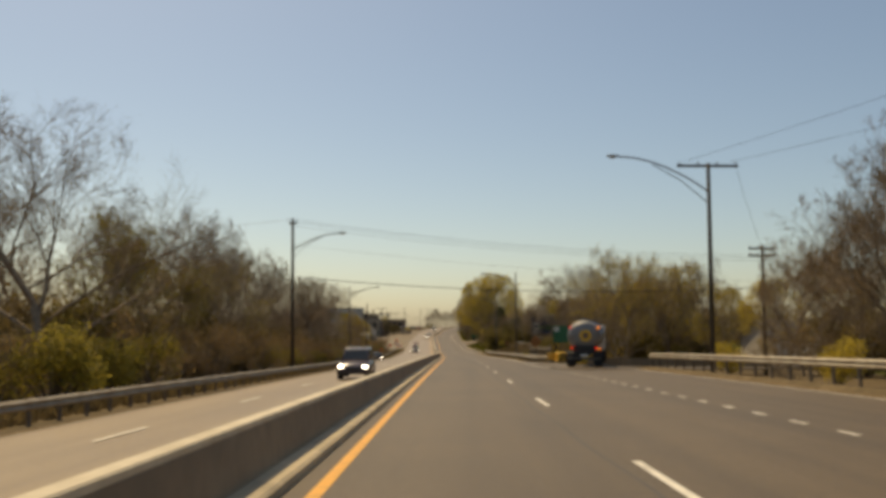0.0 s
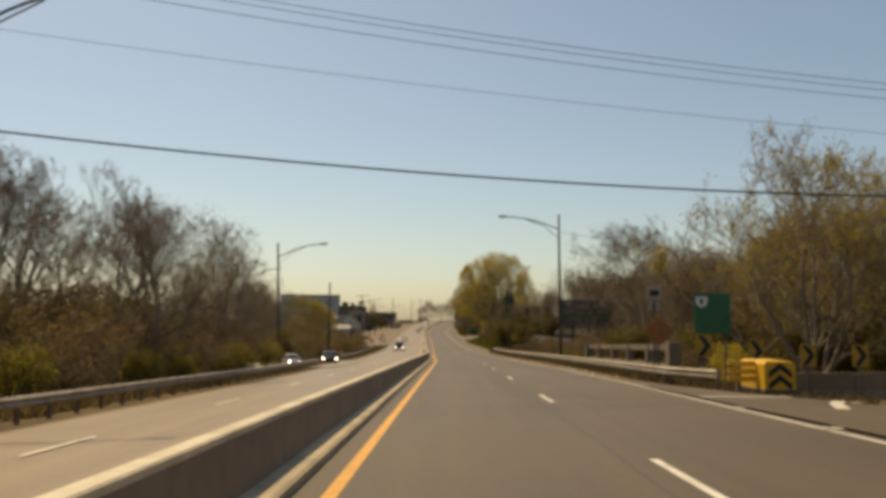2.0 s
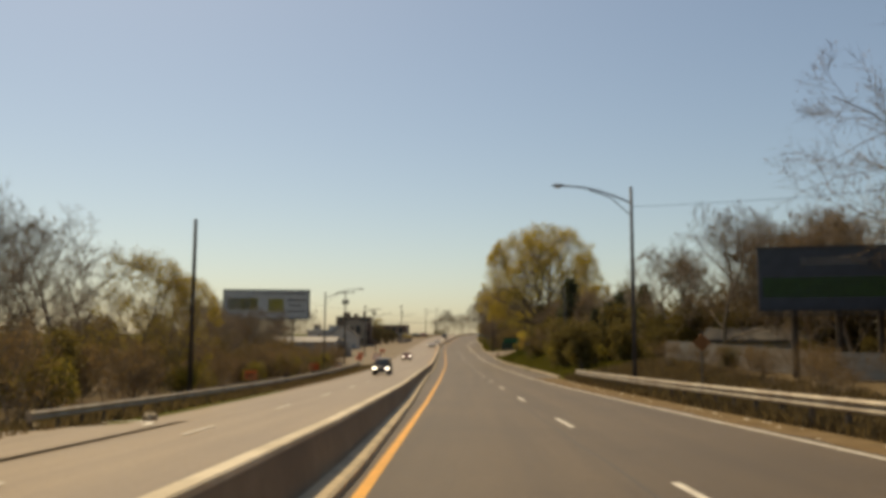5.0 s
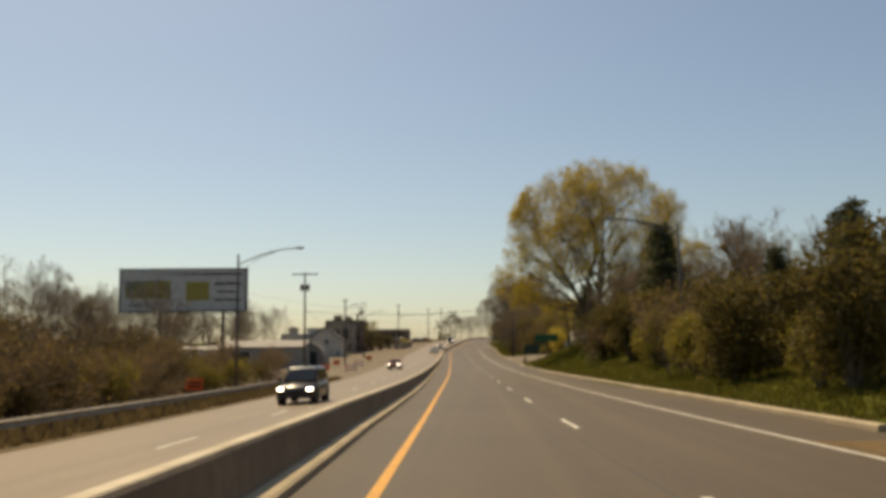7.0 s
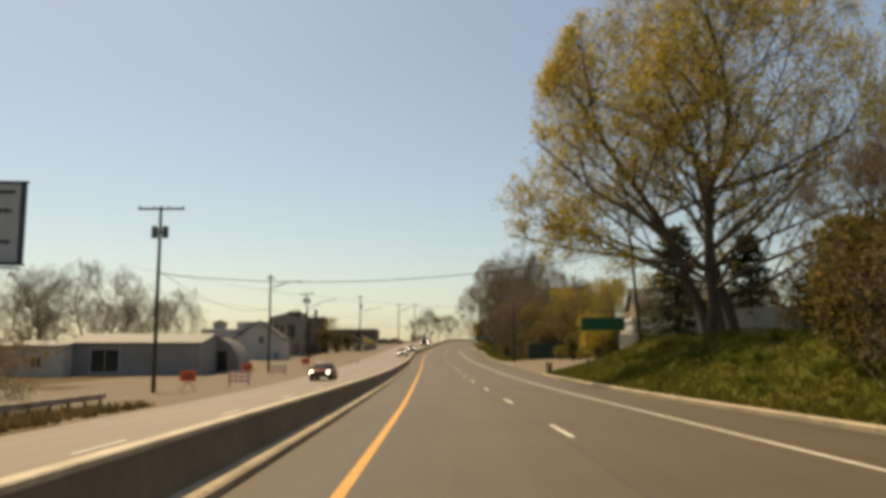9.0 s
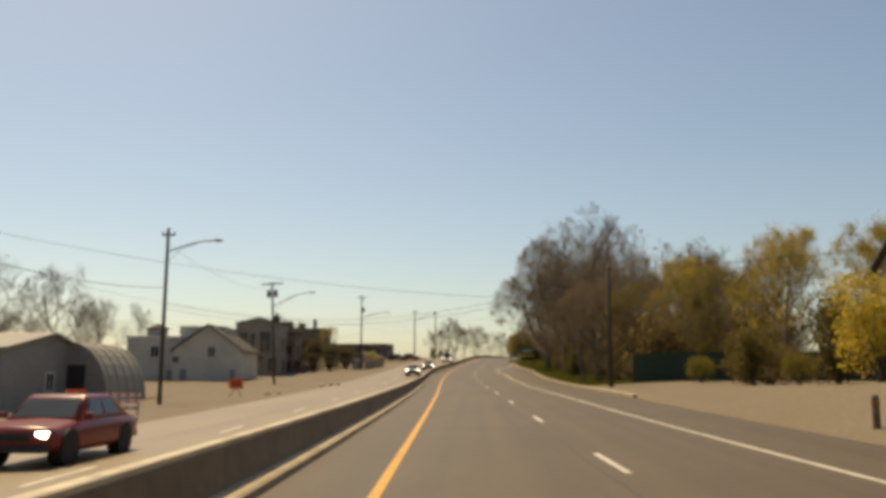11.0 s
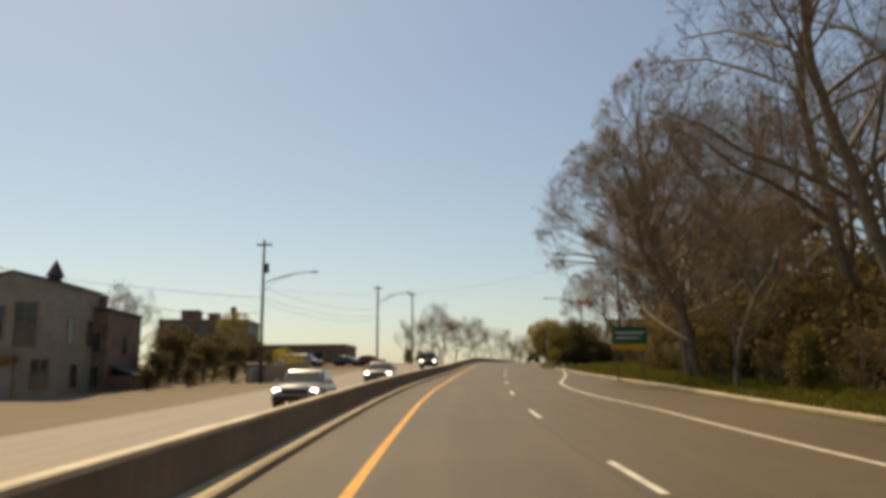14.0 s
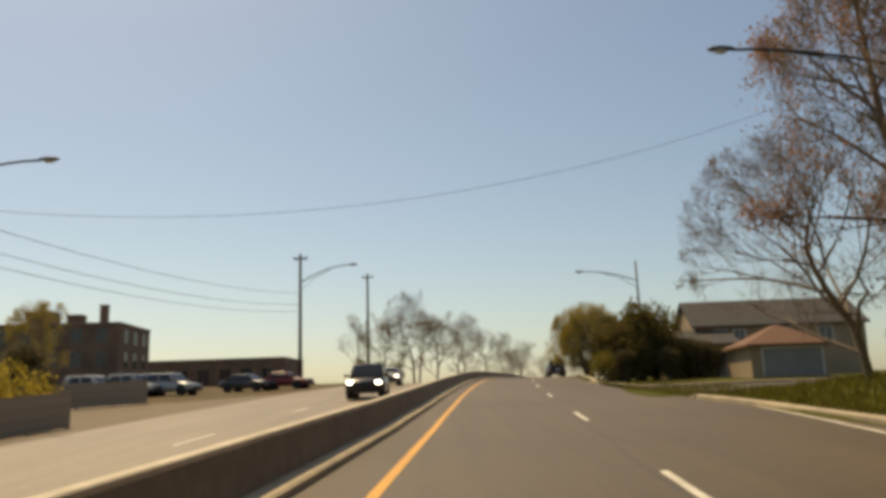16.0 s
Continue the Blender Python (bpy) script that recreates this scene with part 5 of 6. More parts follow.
transformer(t6, h - 1.5, .45)
lamp_arm(t6, h - 3.2, 4.9, 1, rise=1.6)
t7, h = pole_thing("utility_pole", -24.4, 442.2, 12.0, "wooden utility pole with a short crossarm and a lamp")
crossarm(t7, h - .5, .75, pins=3)
transformer(t7, h - 2.9, .32)
lamp_arm(t7, h - 4.4, 4.8, 1, rise=1.1)
t8, h = pole_thing("utility_pole", -17.3, 484.9, 12.5, "wooden utility pole with a long lamp bracket")
crossarm(t8, h - .4, .6, pins=3)
lamp_arm(t8, h - 2.6, 4.4, 1, rise=1.5)
t9, h = pole_thing("utility_pole", -13.3, 505.4, 13.7, "wooden utility pole near the crest")
crossarm(t9, h - .4, .6, pins=3)
r6, h = pole_thing("utility_pole", 6.9, 344, 4.4, "dark wooden utility pole at the edge of a driveway", r=.16)
# wires over the road
for dz, dx in ((0, 0), (-.25, .3), (-.55, -.2)):
    wire((-14.4 + dx, 75.1, 11.2 + dz), (34, 84, 8.9 + dz), .9)
wire((-14.0, 76.1, 5.98), (36, 85.3, 6.0), 1.0, r=.035, label="thick black cable slung across the road")
wire((-14.2, 75.1, 5.75), (-60, 66, 2.4), .4, r=.035, label="thick black cable slung across the road")
wire((-14.4, 75.1, 11.2), (-60, 70, 8.0), .8)
wire((-14.4, 75.1, 8.9), (30, 80, 6.0), .5, r=.008)
wire((14.5, 51.2, 11.8), (42, 8, 18), .6)
wire((17.4, 51.2, 11.8), (40, 8, 14), .6)
wire((17.7, 51.2, 11.6), (26.6, 71, 8.4), .3)
wire((9.5, 120.9, 8.0), (60, 130, 5.0), .8)
wire((9.9, 177.9, 6.4), (48, 168, 9.5), .8)
wire((-24.2, 296.4, 3.0), (11.4, 291, 4.1), 1.35, r=.028, label="thick sagging cable from pole to pole")
wire((-24.2, 296.4, 3.2), (-26.3, 346, 3.2), 1.4, r=.02)
wire((-26.3, 346, 6.5), (-28.2, 390, 7.6), 1.0)
for dz in (0, -.35):
    wire((-26.3, 346, 2.0 + dz), (6.9, 344, 4.2 + dz), 2.3, r=.013)
wire((6.9, 344, 4.2), (40, 325, 5.6), .5, r=.018)
wire((-70, 372, 5.5), (-28.2, 390, 3.2), 1.2)
wire((-70, 372, 4.5), (-28.2, 390, 2.6), 1.2)
wire((-28.2, 390, 4.2), (-24.4, 442.2, 4.8), 1.6, r=.02)
wire((-80, 425, 14), (-24.4, 442.2, 6.2), 1.4, r=.02)
for dz in (0, -1.0, -1.6):
    wire((-24.4, 442.2, 7.2 + dz), (-17.3, 484.9, 9.0 + dz), .8, r=.016)
wire((-50, 352, 10), (8.3, 372, 4.6), 1.6, r=.018)
wire((-24.4, 442.2, 7.2), (18, 445, 14.2), 3.3, r=.009)


# ---- buildings ----
def house(name, label, x, y, w, d, wall_h, roof_h, wall_m, roof_m, turn=0, z=None, openings=(), ridge="x", eave=.35, trim=None):
    """A gabled building: walls, two roof slopes with thickness, windows and doors. openings: (side, along, sill, width, height, kind)."""
    z = gz(x, y) - .1 if z is None else z
    ob = root(name, pose(x, y, z, 0, 0, turn), label, "house" if "house" in name else "building")
    hw, hd = w / 2, d / 2
    if ridge == "x":
        prof = [(-hd, -.5), (hd, -.5), (hd, wall_h), (0, wall_h + roof_h), (-hd, wall_h)]
        bm = prism(prof, -hw, hw)
        bm.transform(pose(0, 0, 0, 0, 0, -90) if False else Matrix(((0, 1, 0, 0), (1, 0, 0, 0), (0, 0, 1, 0), (0, 0, 0, 1))))
    else:
        prof = [(-hw, -.5), (hw, -.5), (hw, wall_h), (0, wall_h + roof_h), (-hw, wall_h)]
        bm = prism(prof, -hd, hd)
    bmesh.ops.recalc_face_normals(bm, faces=bm.faces)
    part("wall", bm, wall_m, ob)
    half, ln = (hd, hw) if ridge == "x" else (hw, hd)
    if roof_h > 0:
        for s in (-1, 1):
            k = roof_h / half
            a = half + eave
            pr = [(0, wall_h + roof_h + .03), (s * a, wall_h - k * eave + .03), (s * a, wall_h - k * eave + .2), (0, wall_h + roof_h + .22)]
            rb = prism(pr, -ln - eave, ln + eave)
            if ridge == "x":
                rb.transform(Matrix(((0, 1, 0, 0), (1, 0, 0, 0), (0, 0, 1, 0), (0, 0, 0, 1))))
                bmesh.ops.recalc_face_normals(rb, faces=rb.faces)
            part("roof_slope", rb, roof_m, ob)
    else:
        part("parapet", boxed(-hw - .12, hw + .12, -hd - .12, hd + .12, wall_h - .05, wall_h + .25, bevel=.03), roof_m, ob)
    for side, a, sill, ww, hh, kind in openings:
        m = {"s": pose(a, -hd, sill), "n": pose(a, hd, sill, 0, 0, 180), "e": pose(hw, a, sill, 0, 0, 90), "w": pose(-hw, a, sill, 0, 0, -90)}[side]
        f = bmesh.new()
        t = .09
        box(f, -ww / 2 - t, -ww / 2, -.07, .05, -t, hh + t)
        box(f, ww / 2, ww / 2 + t, -.07, .05, -t, hh + t)
        box(f, -ww / 2, ww / 2, -.07, .05, hh, hh + t)
        box(f, -ww / 2, ww / 2, -.07, .05, -t, 0)
        if kind == "window" and ww > .8:
            box(f, -.025, .025, -.06, .03, 0, hh)
        f.transform(m)
        fr = part("window" if kind == "window" else "door", f, trim or TRIM, ob)
        g = boxed(-ww / 2, ww / 2, -.035, .0, 0, hh)
        g.transform(m)
        part("pane" if kind == "window" else "leaf", g, GLASS if kind == "window" else (WALL_GREY if kind == "door" else TRIM), fr)
    return ob


def rooftop(ob, x, y, z, w, d, h, material, name="chimney"):
    c = part(name, boxed(x - w / 2, x + w / 2, y - d / 2, y + d / 2, z, z + h, bevel=.04), material, ob)
    part("coping", boxed(x - w / 2 - .08, x + w / 2 + .08, y - d / 2 - .08, y + d / 2 + .08, z + h, z + h + .12, bevel=.03), CONCRETE_D, c)


# sheds and workshops left
house("workshop_building", "low pale workshop with a shallow metal roof and a dark gateway", -41, 342, 16, 14, 3.6, 1.2, WALL_GREY, ROOF_GREY, turn=4, z=-5.4, openings=[("s", -3.5, .1, 3.4, 2.8, "window"), ("e", 0, .9, 1.2, 1.2, "window")])
house("workshop_building", "low pale lean-to workshop beside a lot", -52, 336, 8, 10, 3.2, .6, WALL_WHITE, ROOF_GREY, turn=4, z=-5.4, openings=[("s", 1, .8, 1.2, 1.2, "window")])
def quonset(x, y, w, ln, h, z, turn, label):
    ob = root("arched_shed_building", pose(x, y, z, 0, 0, turn), label, "building")
    n = 14
    arc = [(w / 2 * math.cos(math.pi * k / n), h * math.sin(math.pi * k / n)) for k in range(n + 1)]
    part("shell", prism([(w / 2, -.5)] + arc + [(-w / 2, -.5)], -ln / 2, ln / 2), ROOF_GREY, ob)
    part("gateway", boxed(-w * .22, w * .22, -ln / 2 - .06, -ln / 2 - .005, 0, h * .6, bevel=.01), CHASSIS, ob)
    for k in range(5):
        yy = -ln / 2 + ln * (k + .5) / 5
        b = bmesh.new()
        tube(b, [(p * 1.005, yy, q * 1.005) for p, q in arc], .05, 5)
        part("rib", b, STEEL, ob)


quonset(-33.5, 350, 6.0, 9, 4.4, -5.3, 4, "pale arched metal shed on a gravel lot")
hA = house("white_house", "flat-roofed white block of a boarded house", -48.4, 405, 7.4, 10, 6.6, 0, WALL_WHITE, TRIM, turn=5, z=-4.7,
      openings=[("s", .2, 3.9, 1.1, 1.5, "window"), ("s", 2.4, .05, 1.0, 2.1, "door")])
hB = house("white_house", "white boarded house with a dark sloping gable roof", -40.4, 405, 9.4, 12, 4.7, 3.4, WALL_WHITE, ROOF_DARK, turn=4, z=-4.5, ridge="y",
      openings=[("s", .6, 3.7, 1.0, 1.4, "window"), ("s", -3.2, 0, 1.1, 2.1, "door"), ("s", 3.6, 0.05, .9, 2.0, "door"), ("s", -4.3, 2.9, .9, .9, "window")])
rooftop(hB, -2.0, 2.6, 4.4, 6.4, 8, 3.7, WALL_WHITE, "upper_block")
rooftop(hA, -1.0, 0, 6.7, 2.4, 2.4, 1.3, WALL_GREY, "cupola")
part("cupola_roof", rod([(-1.0, 0, 8.1), (-1.0, 0, 8.2), (-1.0, 0, 8.9)], [1.8, 1.75, .05], 8), ROOF_DARK, hA)
# the tall upper front windows are added in place of dark tree shadows
hC = house("shop_building", "two-storey shop front darkened for shade, tall dark windows standing for tree shadows", -39.6, 428, 7.6, 8, 8.7, .9, WALL_DIM, ROOF_DARK, turn=2, z=-3.3, ridge="y", eave=.12, trim=CONCRETE_D,
      openings=[("s", -2.4, 4.2, 1.3, 3.0, "window"), ("s", -.9, 4.4, .8, 2.6, "window"), ("s", 1.2, 3.9, 1.7, 3.4, "window"), ("s", -.2, 0, 1.3, 2.4, "door"), ("s", 2.5, .7, 1.3, 2.2, "window"), ("s", -2.6, .6, 1.3, 2.2, "window"), ("e", -2, 4.2, .9, 2.0, "window"), ("e", 1.6, 4.2, .9, 2.0, "window"), ("e", -1, .8, 1.2, 1.8, "window")])
part("awning", prism([(-1.2, 2.75), (.9, 2.75), (.75, 3.15), (-1.05, 3.15)], -4.9, -4.06), ROOF_RED, hC, "small red awning")
part("turret", rod([(2.9, -3.3, 8.7), (2.9, -3.3, 9.3), (2.9, -3.3, 9.4), (2.9, -3.3, 10.7)], [.5, .5, .75, .04], 6), ROOF_DARK, hC)
hb = house("brick_house", "dark brick house with a chimney", -37.0, 434.5, 4.4, 8, 7.1, 0, WALL_BRICK, ROOF_DARK, turn=2, z=-3.2, trim=CONCRETE_D, openings=[("s", -1.2, 3.6, .9, 1.6, "window"), ("s", 1.2, 3.6, .9, 1.6, "window"), ("s", 1.2, .8, .9, 1.6, "window"), ("e", 0, 3.6, 1.1, 1.6, "window"), ("e", 0, .8, 1.1, 1.6, "window")])
part("lean_to_roof", prism([(2.25, 2.4), (4.4, 1.6), (4.4, 1.75), (2.25, 2.6)], -3.2, 3.2), ROOF_DARK, hb)
part("lean_to", boxed(2.21, 4.1, -3.0, 3.0, -.4, 1.68), WALL_BRICK, hb)
rooftop(hb, .9, -2.6, 7.3, .95, .95, 1.1, WALL_BRICK)
sch = house("brick_building", "large dark brick building with rooftop blocks and a chimney", -52, 517, 16, 12, 9.4, 0, WALL_BRICK, CONCRETE_D, turn=3, z=.1, trim=CONCRETE_D,
      openings=[(s, a, b, 1.2, 1.7, "window") for s, r in (("s", (-6, -3, 0, 3, 6)), ("e", (-3.5, 0, 3.5))) for a in r for b in (1.2, 4.4, 7.2)])
rooftop(sch, -3.6, 0, 9.6, 3.2, 3, 2.0, WALL_BRICK, "roof_block")
rooftop(sch, .6, 0, 9.6, 1.8, 2, 1.5, WALL_BRICK, "roof_block")
rooftop(sch, 4.4, -1, 9.6, .9, .9, 2.6, WALL_BRICK)
house("brick_building", "long low dark brick building with a flat roof", -42.5, 549, 26, 12, 5.2, 0, WALL_BRICK, CONCRETE_D, turn=-4, z=1.3, trim=CONCRETE_D,
      openings=[("s", -10 + 3.4 * i, 1.4, 1.8, 2.4, "window") for i in range(7)])
# houses right
hw_ = house("white_house", "small white boarded garage on a grass bank", 17.0, 305.5, 6.2, 7, 2.45, .0, WALL_WHITE, TRIM, turn=-3, z=-2.9, openings=[("s", .9, .05, 1.9, 2.0, "door"), ("s", -2.0, 1.0, .8, .8, "window")])
house("tan_house", "two-storey tan house behind a conifer", 25, 326, 12, 9, 5.0, 2.0, WALL_TAN, ROOF_DARK, turn=-6, z=-3.0, openings=[("s", -3.5, 3.2, 1.0, 1.3, "window"), ("s", 0, 3.2, 1.0, 1.3, "window"), ("s", 3.5, 3.2, 1.0, 1.3, "window")])
def hip_garage(x, y, w, d, wall_h, roof_h, z, turn):
    """A garage with a hipped shingle roof, a wide sectional gate and eaves."""
    ob = root("garage_building", pose(x, y, z, 0, 0, turn), "tan garage with a hipped red shingle roof and a pale gate", "building")
    part("wall", boxed(-w / 2, w / 2, -d / 2, d / 2, -.6, wall_h), WALL_TAN, ob)
    rf = bmesh.new()
    e = .4
    low = [rf.verts.new((a * (w / 2 + e), b * (d / 2 + e), wall_h - .05 + c)) for c in (0, .14) for a, b in ((-1, -1), (1, -1), (1, 1), (-1, 1))]
    top = [rf.verts.new((0, b * d * .12, wall_h + roof_h)) for b in (-1, 1)]
    rf.faces.new(low[3::-1])
    for k in range(4):
        rf.faces.new((low[k], low[(k + 1) % 4], low[4 + (k + 1) % 4], low[4 + k]))
    rf.faces.new((low[4], low[5], top[0]))
    rf.faces.new((low[5], low[6], top[1], top[0]))
    rf.faces.new((low[6], low[7], top[1]))
    rf.faces.new((low[7], low[4], top[0], top[1]))
    bmesh.ops.recalc_face_normals(rf, faces=rf.faces)
    part("roof", rf, ROOF_RED, ob)
    f = bmesh.new()
    g0, g1, gh = -w * .34, w * .42, 2.0
    box(f, g0 - .1, g0, -d / 2 - .05, -d / 2 - .002, 0, gh + .1)
    box(f, g1, g1 + .1, -d / 2 - .05, -d / 2 - .002, 0, gh + .1)
    box(f, g0, g1, -d / 2 - .05, -d / 2 - .002, gh, gh + .1)
    gate = part("gate", f, TRIM, ob)
    for k in range(4):
        part("gate_panel", boxed(g0, g1, -d / 2 - .035, -d / 2 - .004, k * gh / 4 + .012, (k + 1) * gh / 4 - .012, bevel=.008), WALL_GREY, gate)
    return ob


hip_garage(21.2, 477.5, 5.6, 6.5, 2.25, 1.7, .35, -4)
th = house("tan_house", "two-storey tan house with a brown shingle roof", 26.0, 492, 15, 9, 4.7, 2.5, WALL_TAN, ROOF_DARK, turn=-4, z=.5, openings=[("s", -5.2, 3.0, .9, 1.3, "window"), ("s", -3.6, 3.0, .9, 1.3, "window"), ("s", .5, 3.0, 1.1, 1.3, "window"), ("s", 4, 3.0, 1.1, 1.3, "window"), ("s", 1.8, .1, 1.0, 2.0, "door")])
house("tan_house", "low brown wing of a house behind dark bushes", 18.2, 488.5, 5.5, 7, 2.9, 1.3, WALL_TAN, ROOF_DARK, turn=-4, z=.5, openings=[("s", -1, .9, 1.1, 1.2, "window"), ("s", 1.3, .1, .9, 2.0, "door")])
house("grey_house", "grey house glimpsed behind budding trees", 52, 104, 12, 9, 4.2, 2.6, WALL_WHITE, ROOF_DARK, turn=20, openings=[("s", -2.5, 2.6, 1.2, 1.4, "window"), ("w", 0, 2.6, 1.1, 1.4, "window")])
house("grey_house", "pale house glimpsed behind budding trees", 45, 112, 9, 8, 3.6, 2.4, WALL_WHITE, ROOF_DARK, turn=10, openings=[("s", 0, 2.2, 1.1, 1.4, "window")])


# white board fence on the right
def board_fence(pts, h, label, material):
    ob = root("board_fence", pose(pts[0][0], pts[0][1], gz(*pts[0])), label, "fence")
    bmes = mesh_of(boxed(-.115, .115, -.012, .012, 0, h, bevel=.004), "board", material)
    pmes = mesh_of(boxed(-.06, .06, -.06, .06, -.3, h + .1, bevel=.01), "fence_post", material)
    for (x, y), (x2, y2) in zip(pts, pts[1:]):
        ln = math.hypot(x2 - x, y2 - y)
        a = math.degrees(math.atan2(y2 - y, x2 - x))
        n = int(ln / .235)
        for i in range(n):
            t = (i + .5) / n
            b = new("board", bmes)
            b.parent = ob
            bx, by = x + (x2 - x) * t, y + (y2 - y) * t
            b.matrix_world = pose(bx, by, gz(bx, by) + .08, 0, 0, a)
            if i % 10 == 0:
                p = new("fence_post", pmes)
                p.parent = ob
                p.matrix_world = pose(bx, by, gz(bx, by), 0, 0, a) @ pose(0, .08, 0)
    return ob


board_fence([(12.3, 301.5), (13.9, 301.6)], 1.5, "short white board fence beside a garage", WALL_WHITE)
board_fence([(14.8, 191), (20.4, 179), (24, 174)], 1.5, "weathered pale board fence behind the verge", FENCE_PALE)
board_fence([(-23.2, 439.5), (-21.6, 443), (-20.6, 448)], 1.5, "grey weathered board fence before dark bushes", FENCE_GREY)
board_fence([(-31, 461), (-24.5, 468)], 1.5, "grey weathered board fence beside the parked cars", FENCE_GREY)
board_fence([(9.2, 348), (26, 345)], 2.1, "dark green board fence beside a dirt driveway", WALL_GREEN)
house("shed_building", "low grey shed with a dark roof behind a fence", 25, 197, 10, 5, 1.9, .9, WALL_GREY, ROOF_DARK, turn=-30)
board_fence([(15.2, 289), (24.5, 279)], 1.75, "weathered pale board fence under old trees", WALL_WHITE)


# ---- billboards and signs ----
def billboard(x, y, w, h, z0, turn, label, faces, posts):
    ob = root("billboard", pose(x, y, z0, 0, 0, turn), label, "billboard")
    part("panel", boxed(-w / 2, w / 2, -.12, .12, 0, h, bevel=.02), PANEL_DARK, ob)
    for a0, a1, b0, b1, m, lab in faces:
        part("poster", boxed(a0 * w - w / 2, a1 * w - w / 2, -.16, -.124, b0 * h, b1 * h), m, ob, lab)
    f = bmesh.new()
    for q in ((-w / 2 - .1, w / 2 + .1, -.1), (-w / 2 - .1, w / 2 + .1, h)):
        box(f, q[0], q[1], -.19, .16, q[2], q[2] + .1)
    part("frame", f, STEEL_D, ob)
    part("catwalk", boxed(-w / 2, w / 2, -.95, -.2, -.35, -.28), STEEL_D, ob)
    gx = gz(x, y) - z0
    for p in posts:
        part("post", rod([(p, .25, gx - .5), (p, .25, h * .7)], .2, 10), POLE_WOOD, ob)
    for i in range(4):
        lx = -w * .38 + w * .76 * i / 3
        l = part("floodlight", rod([(lx, -.3, -.3), (lx, -1.3, -.15)], .025, 6), STEEL_D, ob)
        part("lamp_box", boxed(lx - .2, lx + .2, -1.5, -1.25, -.2, -.05, bevel=.02), STEEL_D, l)
    return ob


billboard(-37.6, 285.2, 16.2, 5.4, 2.6, 5, "large pale billboard with yellow panels on dark posts",
          [(.02, .98, .02, .98, PANEL_PALE, "pale poster"), (.05, .40, .3, .72, PANEL_YELLOW_SHADED, "yellow panel"), (.52, .70, .25, .7, PANEL_YELLOW_SHADED, "yellow panel"), (.04, .96, .86, .9, CHASSIS, "dark bar of lettering"), (.74, .95, .62, .68, CHASSIS, "dark bar of lettering"), (.76, .90, .44, .48, CHASSIS, "dark bar of lettering"), (.74, .95, .24, .29, CHASSIS, "dark bar of lettering"), (.08, .36, .12, .18, CHASSIS, "dark bar of lettering")], (-3, 5))
billboard(21.3, 177.8, 7.9, 3.6, .35, -14, "dark billboard with a green band on wooden posts",
          [(.01, .99, .01, .99, PANEL_DARK, "dark poster"), (.03, .97, .2, .52, PANEL_GREEN, "green band"), (.3, .75, .72, .84, WALL_GREY, "pale bar of lettering")], (-2, .4, 2.6))


def road_sign(x, y, w, h, bottom, label, material, marks=(), posts=1, turn=0, name="road_sign"):
    z = gz(x, y)
    ob = root(name, pose(x, y, z, 0, 0, turn), label, "sign")
    part("panel", boxed(-w / 2, w / 2, -.02, .02, bottom, bottom + h, bevel=.008), material, ob)
    for a0, a1, b0, b1, m in marks:
        part("mark", boxed(-w / 2 + a0 * w, -w / 2 + a1 * w, -.03, -.021, bottom + b0 * h, bottom + b1 * h), m, ob)
    for i in range(posts):
        p = 0 if posts == 1 else -w * .36 + w * .72 * i / (posts - 1)
        part("post", boxed(p - .04, p + .04, .022, .1, -.3, bottom + h * .9, bevel=.01), STEEL_D, ob)
    return ob


s = road_sign(11.6, 87.8, 1.56, 1.74, 2.5, "green highway sign with a white route shield", SIGN_GREEN, [(.14, .86, .14, .22, SIGN_GREEN), (.14, .7, .3, .38, SIGN_GREEN)], posts=2)
part("emblem", prism([(-.68, 4.12), (-.57, 4.07), (-.46, 4.12), (-.35, 4.07), (-.24, 4.12), (-.19, 3.95), (-.24, 3.76), (-.35, 3.67), (-.46, 3.62), (-.57, 3.67), (-.68, 3.76), (-.73, 3.95)], -.03, -.021), SIGN_WHITE, s, "white route shield")
part("numeral", boxed(-.53, -.4, -.036, -.031, 3.78, 4.0), CHASSIS, s)
for x, y in ((10.85, 86.6), (13.1, 86.8), (15.35, 87.0), (17.65, 87.2)):
    cv = road_sign(x, y, .66, .92, 1.45, "black and yellow chevron sign at the bend", CHEVRON, name="chevron_sign")
    part("arrow", prism([(-.28, 1.49), (-.04, 1.49), (.28, 1.91), (-.04, 2.33), (-.28, 2.33), (.02, 1.91)], -.03, -.021), BLACK, cv)
road_sign(8.95, 87.2, .62, .62, 3.62, "white route marker above a smaller plate, greyed for shade", PLATE, [(.2, .8, .3, .7, CHASSIS)], name="route_marker")
road_sign(8.95, 87.3, .5, .36, 3.18, "small white arrow plate under a route marker, greyed for shade", PLATE, [(.3, .7, .4, .6, CHASSIS)], name="arrow_plate")
cs = root("construction_sign", pose(8.8, 86.0, gz(8.8, 86.0)), "orange diamond construction sign beside the rail's end", "sign")
part("panel", prism([(0, 1.65), (.64, 2.29), (0, 2.93), (-.64, 2.29)], -.015, .015), SIGN_DULL, cs)
part("post", boxed(-.04, .04, .016, .09, -.3, 2.7, bevel=.008), STEEL_D, cs)


